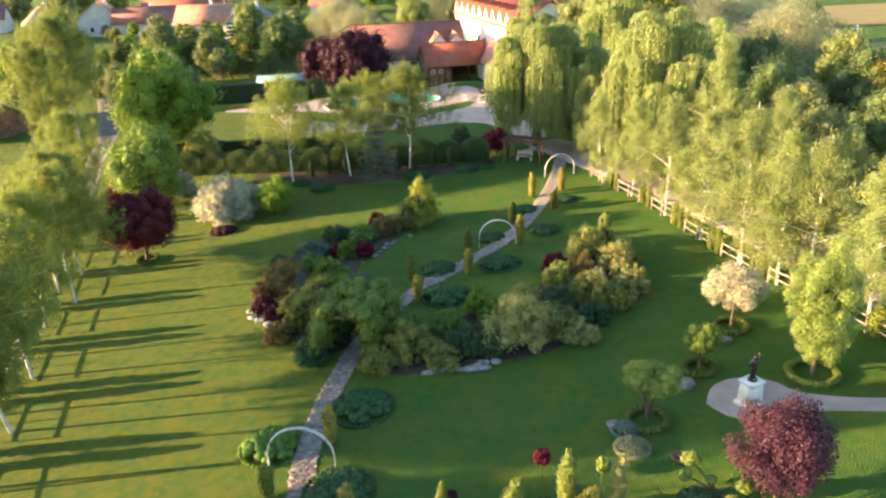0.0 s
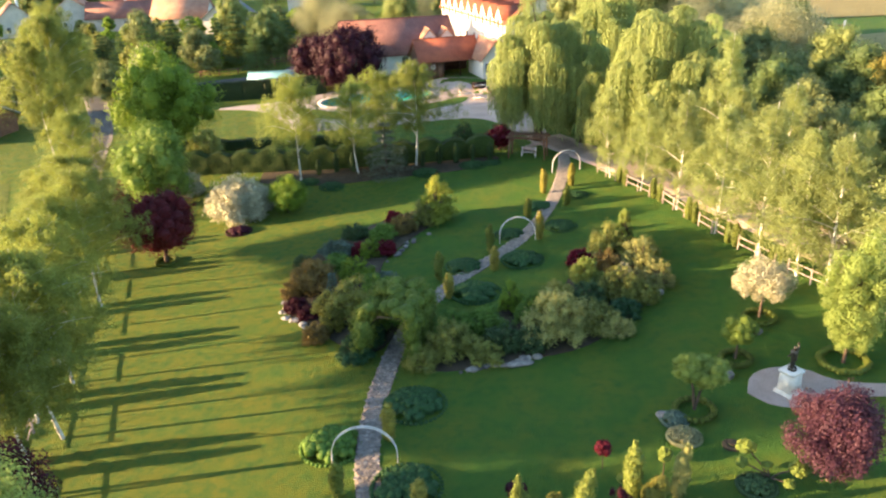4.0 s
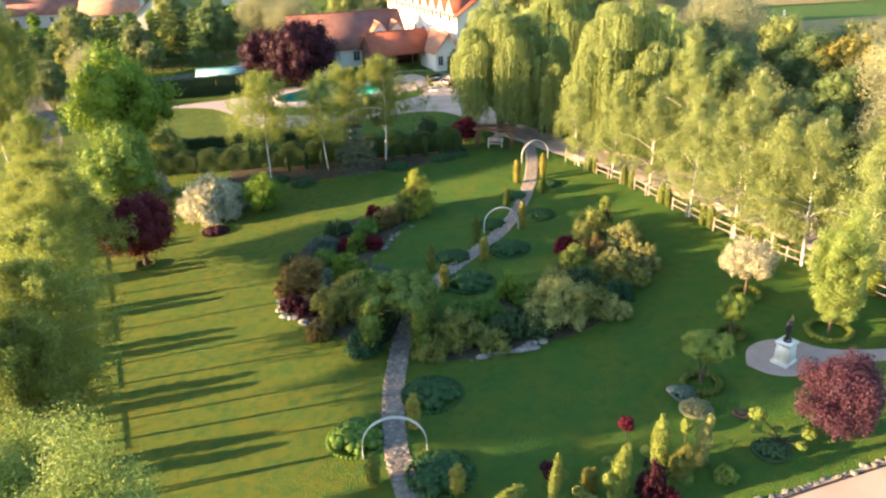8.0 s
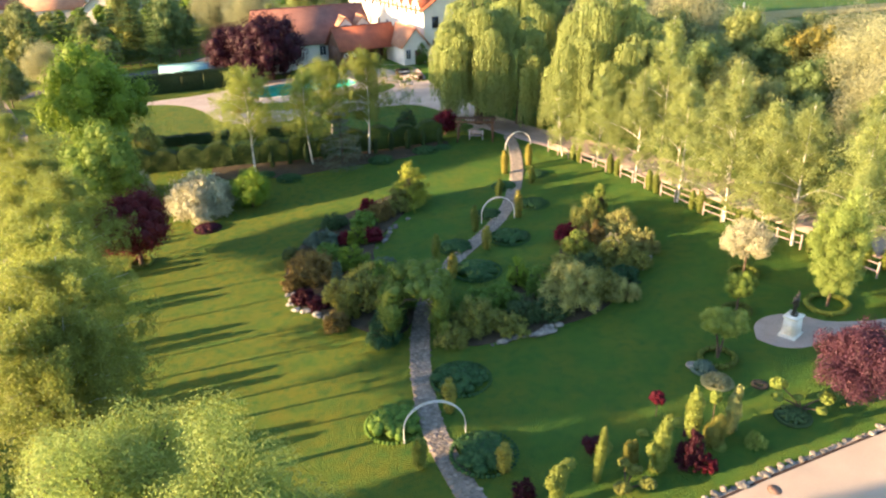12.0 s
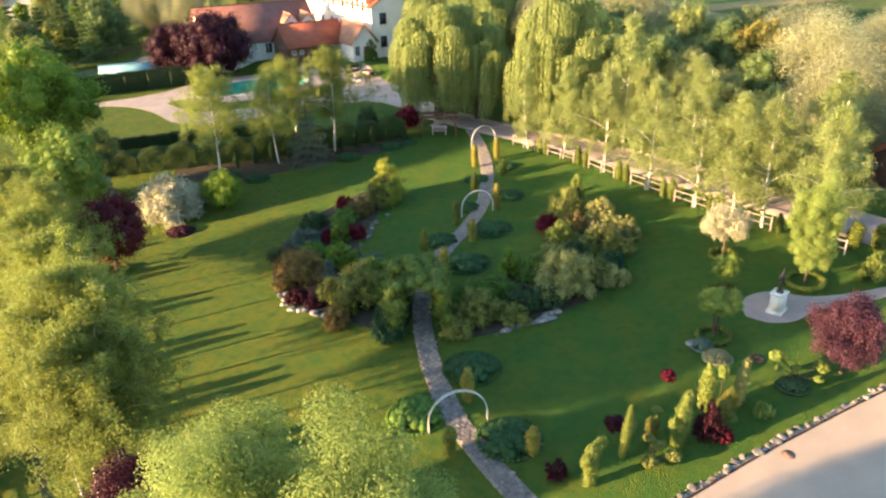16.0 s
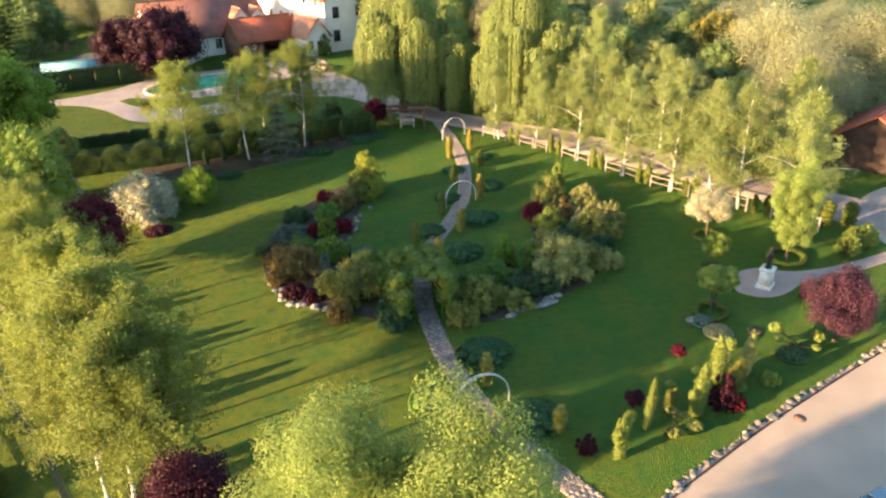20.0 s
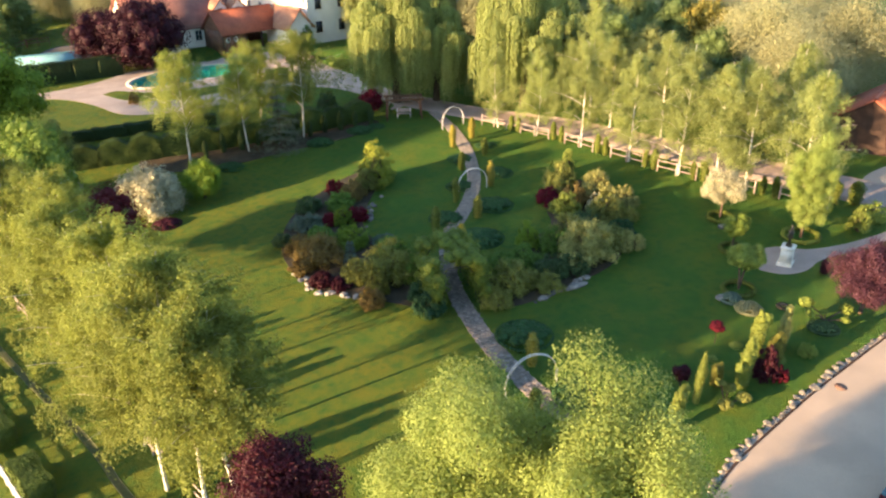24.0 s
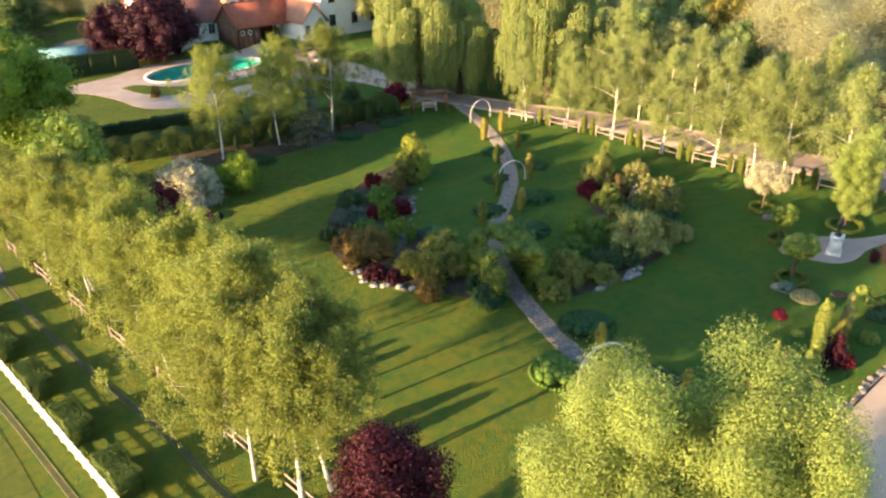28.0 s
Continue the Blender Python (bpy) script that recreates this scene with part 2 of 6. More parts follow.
GREENLEAF = leafy("green_leaves", (0.18, 0.3, 0.05), (0.07, 0.15, 0.027), 0.35)
DARKLEAF = leafy("dark_green_leaves", (0.075, 0.13, 0.045), (0.028, 0.06, 0.024), 0.2)
JUNIPER = leafy("juniper_needles", (0.05, 0.13, 0.05), (0.018, 0.055, 0.026), 0.15)
BLUELEAF = leafy("blue_green_needles", (0.15, 0.21, 0.155), (0.05, 0.09, 0.07), 0.15)
OLIVELEAF = leafy("olive_leaves", (0.34, 0.35, 0.085), (0.12, 0.15, 0.04), 0.4)
PALELEAF = leafy("pale_variegated_leaves", (0.46, 0.45, 0.16), (0.17, 0.19, 0.06), 0.4)
GREYLEAF = leafy("grey_white_leaves", (0.56, 0.54, 0.39), (0.31, 0.31, 0.2), 0.35)
SILVERLEAF = leafy("silvery_willow_leaves", (0.4, 0.4, 0.225), (0.29, 0.305, 0.16), 0.5)
CREAMLEAF = leafy("cream_blossom", (0.5, 0.47, 0.32), (0.36, 0.35, 0.21), 0.3)
MAROONLEAF = leafy("maroon_leaves", (0.07, 0.009, 0.02), (0.02, 0.004, 0.011), 0.3)
PLUMLEAF = leafy("plum_leaves", (0.13, 0.05, 0.08), (0.05, 0.017, 0.026), 0.3)
REDLEAF = leafy("crimson_leaves", (0.2, 0.012, 0.028), (0.07, 0.006, 0.016), 0.3)
BROWNLEAF = leafy("bronze_brown_leaves", (0.3, 0.215, 0.06), (0.12, 0.09, 0.034), 0.35)
THUJALEAF = leafy("thuja_sprays", (0.17, 0.205, 0.03), (0.07, 0.095, 0.018), 0.2)
GOLDTHUJA = leafy("golden_thuja_sprays", (0.36, 0.31, 0.05), (0.15, 0.15, 0.03), 0.2)
HEDGELEAF = leafy("hedge_leaves", (0.055, 0.09, 0.024), (0.022, 0.046, 0.015), 0.15)
CLIMBERLEAF = leafy("climber_leaves", (0.26, 0.33, 0.055), (0.09, 0.15, 0.028), 0.4)
DARKHEDGE = leafy("dark_hedge_leaves", (0.045, 0.075, 0.022), (0.018, 0.036, 0.014), 0.15)
MOUNDLEAF = leafy("mound_leaves", (0.055, 0.135, 0.04), (0.024, 0.07, 0.024), 0.2)
BRIGHTLEAF = leafy("bright_lime_leaves", (0.42, 0.46, 0.07), (0.2, 0.25, 0.04), 0.45)
LIMETREELEAF = leafy("pale_lime_tree_leaves", (0.3, 0.38, 0.1), (0.17, 0.23, 0.055), 0.45)
LANEHEDGE = leafy("lane_hedge_leaves", (0.12, 0.165, 0.032), (0.05, 0.085, 0.02), 0.25)
MAPLELEAF = leafy("maple_leaves", (0.14, 0.014, 0.017), (0.04, 0.006, 0.01), 0.35)
SPRUCELEAF = leafy("grey_blue_spruce_needles", (0.24, 0.28, 0.19), (0.1, 0.13, 0.09), 0.15)
CLIPPEDLEAF = leafy("clipped_hedge_leaves", (0.1, 0.15, 0.03), (0.035, 0.065, 0.018), 0.2)
TOPIARYLEAF = leafy("clipped_topiary_leaves", (0.28, 0.335, 0.075), (0.14, 0.18, 0.036), 0.4)
BEECHLEAF = leafy("copper_beech_leaves", (0.05, 0.009, 0.021), (0.02, 0.004, 0.011), 0.25)


# ---- meshes ----
def raw_mesh(name, verts, faces, material, smooth=False):
    """A mesh from arrays of corners and of equal-sided faces."""
    verts, faces = np.asarray(verts, np.float32), np.asarray(faces, np.int32)
    me = bpy.data.meshes.new(name)
    n, k = faces.shape
    me.vertices.add(len(verts))
    me.vertices.foreach_set("co", verts.ravel())
    me.loops.add(n * k)
    me.loops.foreach_set("vertex_index", faces.ravel())
    me.polygons.add(n)
    me.polygons.foreach_set("loop_start", np.arange(0, n * k, k, dtype=np.int32))
    me.polygons.foreach_set("loop_total", np.full(n, k, np.int32))
    if smooth:
        me.polygons.foreach_set("use_smooth", np.ones(n, bool))
    me.update()
    me.validate()
    me.materials.append(material)
    return me


def part(name, me, parent=None, label="", at=None):
    ob = new(name, me)
    if parent is not None:
        ob.parent = parent
    if at is not None:
        ob.matrix_basis = at
    if label:
        ob["label"] = label
    return ob


def joined(*pieces):
    """Corner and face arrays of several pieces as one."""
    vs, fs, n = [], [], 0
    for v, f in pieces:
        vs.append(v)
        fs.append(np.asarray(f) + n)
        n += len(v)
    return np.concatenate(vs), np.concatenate(fs)


BOX_FACES = np.array([(0, 1, 3, 2), (4, 6, 7, 5), (0, 4, 5, 1), (2, 3, 7, 6), (0, 2, 6, 4), (1, 5, 7, 3)])


def box(x0, x1, y0, y1, z0, z1):
    v = np.array([(x, y, z) for x in (x0, x1) for y in (y0, y1) for z in (z0, z1)], float)
    return v, BOX_FACES


def beam(a, b, w, h):
    """A square bar from a to b."""
    a, b = np.array(a, float), np.array(b, float)
    d = (b - a) / np.linalg.norm(b - a)
    s = np.cross(d, (0, 0, 1)) if abs(d[2]) < 0.99 else np.array((1.0, 0, 0))
    s = s / np.linalg.norm(s)
    u = np.cross(s, d)
    v = np.array([p + i * s * w / 2 + j * u * h / 2 for i in (-1, 1) for p in (a, b) for j in (-1, 1)])
    return v, BOX_FACES


def tube(points, radii, sides=7):
    pts, radii = np.array(points, float), np.array(radii, float)
    vs = []
    for i, p in enumerate(pts):
        d = pts[min(i + 1, len(pts) - 1)] - pts[max(i - 1, 0)]
        d = d / (np.linalg.norm(d) + 1e-9)
        s = np.cross(d, (0.3, 1, 0.1))
        s /= np.linalg.norm(s)
        u = np.cross(d, s)
        a = np.arange(sides) * 2 * np.pi / sides
        vs.append(p + radii[i] * (np.cos(a)[:, None] * s + np.sin(a)[:, None] * u))
    f = [(i * sides + j, i * sides + (j + 1) % sides, (i + 1) * sides + (j + 1) % sides, (i + 1) * sides + j)
         for i in range(len(pts) - 1) for j in range(sides)]
    return np.concatenate(vs), np.array(f)


def leaf_quads(P, N, size, rng, hang=0.0, slim=0.55):
    n = len(P)
    N = N / (np.linalg.norm(N, axis=1, keepdims=True) + 1e-9)
    t = np.cross(N, rng.normal(size=(n, 3)))
    t /= np.linalg.norm(t, axis=1, keepdims=True) + 1e-9
    if hang:
        t = (1 - hang) * t + hang * np.array((0, 0, -1.0))
        t /= np.linalg.norm(t, axis=1, keepdims=True) + 1e-9
    b = np.cross(N, t)
    b /= np.linalg.norm(b, axis=1, keepdims=True) + 1e-9
    L = size * rng.uniform(0.65, 1.35, (n, 1))
    W = slim * L
    fold = N * L * 0.12
    v = np.stack([P - t * L / 2, P + b * W / 2 + fold, P + t * L / 2, P - b * W / 2 + fold], 1).reshape(-1, 3)
    return v, np.arange(4 * n).reshape(-1, 4)


def leaf_tris(P, N, size, rng, hang=0.0, slim=0.7):
    """Small leaves of one triangle each."""
    v, f = leaf_quads(P, N, size, rng, hang, slim)
    v = v.reshape(-1, 4, 3)[:, (0, 1, 3)] + (v.reshape(-1, 4, 3)[:, 2:3] - v.reshape(-1, 4, 3)[:, :1]) * np.array([0.0, 0.35, 0.35])[None, :, None]
    return v.reshape(-1, 3), np.arange(3 * len(P)).reshape(-1, 3)


def ball_core(c, r, rng, seg=8, ring=5):
    """A rough closed lump inside the leaves."""
    th = np.linspace(0.12, np.pi - 0.12, ring)
    ph = np.arange(seg) * 2 * np.pi / seg
    d = np.stack([np.sin(th)[:, None] * np.cos(ph), np.sin(th)[:, None] * np.sin(ph), np.cos(th)[:, None] * np.ones(seg)], -1)
    k = rng.uniform(0.85, 1.05, (ring, seg, 1))
    v = (np.array(c) + d * k * np.array(r)).reshape(-1, 3)
    f = [(i * seg + j, (i + 1) * seg + j, (i + 1) * seg + (j + 1) % seg, i * seg + (j + 1) % seg) for i in range(ring - 1) for j in range(seg)]
    f += [tuple(j for j in (0, seg // 3, 2 * seg // 3, seg - 1))] + [tuple((ring - 1) * seg + j for j in (seg - 1, 2 * seg // 3, seg // 3, 0))]
    return v, np.array(f)


def clumps(rng, blobs, n, size, hang=0.0, slim=0.55, core=0.0, shell=0.35, stray=0.06, fine=False):
    """Leaves over and in a set of lumps (x, y, z, rx, ry, rz)."""
    B = np.array(blobs, float)
    w = B[:, 3] * B[:, 4] + B[:, 4] * B[:, 5]
    i = rng.choice(len(B), n, p=w / w.sum())
    d = rng.normal(size=(n, 3))
    d /= np.linalg.norm(d, axis=1, keepdims=True)
    rr = rng.uniform(0, 1, (n, 1)) ** shell + rng.normal(0, stray, (n, 1))
    P = B[i, :3] + d * B[i, 3:] * rr
    N = d / B[i, 3:] * B[i, 3:].mean() * 0.7 + rng.normal(0, 0.32 if fine else 0.4, (n, 3)) + (0, 0, 0.25)
    out = [(leaf_tris if fine else leaf_quads)(P, N, size, rng, hang, slim)]
    if core:
        out += [ball_core(b[:3], b[3:] * core, rng) for b in B]
    return joined(*out)


GX, GY = 0.0705, -0.01345


def rise(a, b, v):
    u = np.clip((v - a) / (b - a), 0, 1)
    return u * u * (3 - 2 * u)


# ---- plants: each builder makes one plant with its foot at the origin ----
def plant_root(name):
    return new(name)


def birch(seed=0, h=9.5, spread=2.7, low=0.2, leaves=36000, leaf=BIRCHLEAF, size=0.092, name="birch_tree", taper=0.7, waist=0.6):
    """A slender forked trunk with steep limbs; leaves stand in small tufts along the twigs, so that the crown is loose and many-tipped."""
    rng = np.random.default_rng(100 + seed)
    root = plant_root(name)
    bend = rng.normal(0, 0.25, 2)
    zs = np.linspace(0, h * 0.97, 9)
    spine = np.stack([bend[0] * np.sin(zs / h * 2.5), bend[1] * np.sin(zs / h * 3.1), zs], 1)
    pieces = [tube(spine, np.linspace(0.1, 0.015, 9) * h / 9.5, 8)]
    P, N = [], []
    limbs = 46
    lean = rng.uniform(0.75, 1.25, 8)
    for k in range(limbs):
        u = (k + rng.uniform(0, 1)) / limbs
        z0 = h * (low + (0.93 - low) * u)
        a = k * 2.39996 + rng.uniform(-0.5, 0.5)
        base = np.array([np.interp(z0, zs, spine[:, 0]), np.interp(z0, zs, spine[:, 1]), z0])
        reach = spread * min(1.0, waist + 1.9 * u) * (1 - u) ** taper * rng.uniform(0.6, 1.2) * lean[int(a / 0.7854) % 8] + 0.2
        way = np.array([np.cos(a), np.sin(a), 0.0])
        up = rng.uniform(0.6, 1.35) * min(reach, 1.9)
        s = np.linspace(0, 1, 6)[:, None]
        arc = base + way * reach * s + np.array([0, 0, 1.0]) * up * (1.5 * s - 0.75 * s * s)
        if k % 2 == 0:
            pieces.append(tube(arc, np.linspace(0.035, 0.006, 6) * (1.2 - u), 4))
        tufts = 4 + int(9 * reach / spread)
        for _ in range(tufts):
            q = rng.uniform(0.15, 1.05) ** 0.75
            c = np.array([np.interp(q, s[:, 0], arc[:, i]) for i in range(3)])
            c = c + rng.normal(0, 0.13 * reach + 0.04, 3) * (1, 1, 0.8)
            m = int(leaves / limbs / 10 * rng.uniform(0.5, 1.5))
            w = rng.uniform(0.1, 0.24)
            fall = rng.exponential(0.2, m) * (0.5 + q)
            P.append(c + rng.normal(0, w, (m, 3)) * (1, 1, 0.75) - np.stack([np.zeros(m), np.zeros(m), fall], 1))
            N.append(np.tile(way * 0.8 + (0, 0, 0.5), (m, 1)) + rng.normal(0, 0.7, (m, 3)))
    part("trunk", raw_mesh("birch_trunk", *joined(*pieces), BIRCHBARK, True), root)
    part("crown", raw_mesh("birch_crown", *leaf_tris(np.concatenate(P), np.concatenate(N), size, rng, 0.3, 0.85), leaf), root)
    return root


def willow(seed=0, h=13.0, r=5.5, heads=26, leaf=WILLOWLEAF, name="weeping_willow"):
    """Arching limbs end in heads of twigs; from each head the twigs spill over and hang in long curtains with gaps between them."""
    rng = np.random.default_rng(200 + seed)
    root = plant_root(name)
    trunk = [(0, 0, -0.1), (0.1, 0.05, h * 0.25), (0.3, -0.1, h * 0.5)]
    part("trunk", raw_mesh("willow_trunk", *tube(trunk, [0.5, 0.38, 0.25], 9), BARK, True), root)
    P, N = [], []
    for k in range(heads):
        a = k * 2.39996 + rng.uniform(-0.3, 0.3)
        q = np.sqrt((k + 0.4) / heads) * rng.uniform(0.9, 1.05)
        top = h * (0.97 - 0.42 * q ** 2.2) * rng.uniform(0.8, 1.06)
        cx, cy = np.cos(a) * r * 0.78 * q, np.sin(a) * r * 0.78 * q
        arc = [(0.2, 0, h * rng.uniform(0.28, 0.45)), (cx * 0.55, cy * 0.55, top * 0.86), (cx, cy, top - 0.15)]
        part("limb", raw_mesh("willow_limb", *tube(arc, [0.17, 0.1, 0.03], 5), BARK, True), root)
        low = rng.uniform(0.04, 0.34)
        wide = r * rng.uniform(0.15, 0.27)
        for j in range(64):
            b = a + rng.normal(0, 1.15)
            out = wide * np.sqrt(rng.uniform(0.02, 1))
            end = max(0.8, top * (rng.uniform(0.02, 0.3) + low))
            sag = rng.uniform(0.25, 0.7)
            m = int((top - end) / 0.15) + 6
            s = np.linspace(0, 1, m)
            over = np.minimum(s * 4.5, 1.0)
            sway = rng.normal(0, 0.05, m)
            x = cx + np.cos(b) * out * np.sin(over * 1.57) + sway
            y = cy + np.sin(b) * out * np.sin(over * 1.57) + rng.normal(0, 0.05, m)
            z = top + 0.45 * np.sin(over * 2.2) * sag - sag * out * over - np.maximum(s - 0.16, 0) / 0.84 * (top - sag * out - end) + rng.normal(0, 0.05, m)
            P.append(np.stack([x, y, z], 1))
            N.append(np.tile((np.cos(b), np.sin(b), 0.55), (m, 1)) + rng.normal(0, 0.5, (m, 3)))
    v, f = leaf_tris(np.concatenate(P), np.concatenate(N), 0.3, rng, 0.85, 0.32)
    part("crown", raw_mesh("willow_crown", v, f, leaf), root)
    return root


def broadleaf(seed=0, h=7.0, r=2.6, low=0.3, leaves=6000, leaf=FRESHLEAF, size=0.24, lumps=26, bark=BARK, trunk=0.14, name="tree", slim=0.65, core=0.55, flat=1.0, hang=0.0, ragged=0.0, fine=False):
    """A tree with a lobed crown between low * h and h, r wide."""
    rng = np.random.default_rng(300 + seed)
    root = plant_root(name)
    cz, ch = h * (1 + low) / 2, h * (1 - low) / 2
    pieces = [tube([(0, 0, 0), (0.04, 0.03, low * h), (0, 0.05, cz), (0, 0, h * 0.85)], [trunk * 1.2, trunk, trunk * 0.7, 0.03], 8)]
    blobs = []
    for k in range(lumps):
        u = 1 - 2 * (k + 0.5) / lumps
        a = k * 2.39996 + rng.uniform(-0.3, 0.3)
        s = np.sqrt(1 - u * u)
        q = rng.uniform(0.58 - 0.25 * ragged, 0.82 + 0.2 * ragged)
        taper = 1.0 - 0.22 * max(u, 0)
        c = np.array([np.cos(a) * s * r * q * taper, np.sin(a) * s * r * q * taper, cz + u * ch * q * flat])
        br = r * rng.uniform(0.26, 0.42) * (1 - 0.42 * ragged)
        blobs.append((*c, br, br, br * (0.9 + 0.5 * ragged)))
        if k % 2 == 0:
            pieces.append(tube([(0, 0, low * h + (cz - low * h) * rng.uniform(0.2, 1)), c * (0.6, 0.6, 1) * (1, 1, 0.96), c], [trunk * 0.45, trunk * 0.25, 0.02], 5))
    blobs.append((0, 0, cz, r * 0.55, r * 0.55, ch * 0.6))
    part("trunk", raw_mesh(name + "_trunk", *joined(*pieces), bark, True), root)
    part("crown", raw_mesh(name + "_crown", *clumps(rng, blobs, leaves, size, hang, slim, 0 if fine else core, 0.3, 0.06 + 0.1 * ragged, fine), leaf), root)
    return root


def shrub(seed=0, r=1.0, h=1.4, leaves=1500, leaf=GREENLEAF, size=0.15, lumps=12, name="shrub", slim=0.6, core=0.6, spiky=0.0):
    rng = np.random.default_rng(500 + seed)
    root = plant_root(name)
    blobs, stems = [], []
    lumps = int(lumps * 3.4)
    for k in range(lumps):
        a, q = k * 2.39996 + rng.uniform(-0.4, 0.4), np.sqrt((k + 0.5) / lumps) * rng.uniform(0.8, 1.12)
        top = h * (1 - 0.5 * q * q) * rng.uniform(0.6, 1.12)
        br = r * rng.uniform(0.11, 0.25)
        c = np.array([np.cos(a) * q * r * 0.84, np.sin(a) * q * r * 0.84, max(top - br * 0.8, br * 0.6)])
        blobs.append((*c, br * rng.uniform(0.7, 1.25), br * rng.uniform(0.7, 1.25), br * (rng.uniform(0.7, 1.3) + spiky)))
        if c[2] > r * 0.5:
            blobs.append((c[0] * 1.05, c[1] * 1.05, c[2] * 0.45, br * 1.2, br * 1.2, br * 1.2))
        stems.append(tube([(0.05 * np.cos(a), 0.05 * np.sin(a), 0), c * (0.5, 0.5, 0.55), c], [0.035, 0.025, 0.01], 4))
    part("stem", raw_mesh(name + "_stems", *joined(*stems), BARK), root)
    part("foliage", raw_mesh(name + "_foliage", *clumps(rng, blobs, int(leaves * 3.4), size * 0.74, 0, slim, core * 0.7, 0.42, 0.16), leaf), root)
    return root


def column(seed=0, h=2.2, r=0.32, leaves=1100, leaf=THUJALEAF, name="columnar_thuja", top=0.5, size=0.1):
    """A clipped upright thuja, a little narrower at its foot and rounded at the top."""
    rng = np.random.default_rng(700 + seed)
    root = plant_root(name)
    n = 9
    blobs = []
    for k in range(n):
        f = (k + 0.5) / n
        q = r * (0.8 + 0.3 * np.sin(f * 2.6)) * (1 - top * max(0, (f - 0.75) / 0.25))
        blobs.append((rng.normal(0, 0.03), rng.normal(0, 0.03), 0.12 + f * (h - 0.15), q, q, h / n * 0.75))
    part("stem", raw_mesh("thuja_stem", *tube([(0, 0, 0), (0, 0, h * 0.8)], [0.06, 0.02], 6), BARK), root)
    part("foliage", raw_mesh("thuja_foliage", *clumps(rng, blobs, leaves, size, 0.3, 0.5, 0.85, 0.15, 0.05), leaf), root)
    return root


def mound(seed=0, r=1.5, h=0.55, leaves=6500, leaf=MOUNDLEAF, name="cushion_shrub"):
    """A low spreading shrub of feathery sprays, kept inside a neat clipped rim."""
    rng = np.random.default_rng(800 + seed)
    root = plant_root(name)
    blobs = []
    for k in range(46):
        a, q = k * 2.39996 + rng.uniform(-0.3, 0.3), np.sqrt((k + 0.5) / 46) * rng.uniform(0.88, 1.0)
        br = r * rng.uniform(0.16, 0.26)
        blobs.append((np.cos(a) * q * r * 0.86, np.sin(a) * q * r * 0.86, h * (0.75 - 0.5 * q * q) * rng.uniform(0.88, 1.1), br, br, h * 0.34))
    body = clumps(rng, blobs, int(leaves * 1.5), 0.085, 0, 0.5, 0.86, 0.2, 0.08)
    a = np.arange(40) * 2 * np.pi / 40
    rim = [(np.cos(b) * r, np.sin(b) * r, 0.08, 0.13, 0.13, 0.12) for b in a]
    edge = clumps(rng, rim, 1300, 0.07, 0, 0.6, 0.85, 0.15, 0.05)
    part("stem", raw_mesh("cushion_stems", *joined(*[tube([(0, 0, 0), (np.cos(k) * r * 0.5, np.sin(k) * r * 0.5, h * 0.6)], [0.04, 0.015], 4) for k in range(6)]), BARK), root)
    part("foliage", raw_mesh("cushion_foliage", *body, leaf), root)
    part("rim", raw_mesh("cushion_rim", *edge, leaf), root)
    return root


def conifer(seed=0, h=6.0, r=1.9, leaves=5200, leaf=BLUELEAF, name="spruce_tree", tiers=13, size=0.2):
    rng = np.random.default_rng(900 + seed)
    root = plant_root(name)
    pieces = [tube([(0, 0, 0), (0, 0, h)], [0.13, 0.015], 7)]
    P, N = [], []
    each = leaves // (tiers * 9)
    for k in range(tiers):
        f = k / tiers
        z, reach = 0.35 + f * (h - 0.5), r * (1 - f) ** 0.85 + 0.12
        for j in range(9):
            a = j * 0.698 + k * 0.4 + rng.uniform(-0.15, 0.15)
            L = reach * rng.uniform(0.6, 1.15)
            tip = np.array([np.cos(a) * L, np.sin(a) * L, z - 0.22 * L])
            if j % 2 == 0:
                pieces.append(tube([(0, 0, z), tip], [0.03, 0.008], 4))
            s = rng.uniform(0.15, 1, (each, 1)) ** 0.7
            side = rng.normal(0, 0.16 * L + 0.05, (each, 1)) * np.array([-np.sin(a), np.cos(a), 0])
            P.append(np.array([0, 0, z]) + s * (tip - (0, 0, z)) + side + rng.normal(0, 0.05, (each, 3)))
            N.append(np.array([0, 0, 1.0]) + rng.normal(0, 0.5, (each, 3)))
    part("trunk", raw_mesh("conifer_trunk", *joined(*pieces), BARK), root)
    part("crown", raw_mesh("conifer_crown", *leaf_quads(np.concatenate(P), np.concatenate(N), size, rng, 0.15, 0.4), leaf), root)
    return root


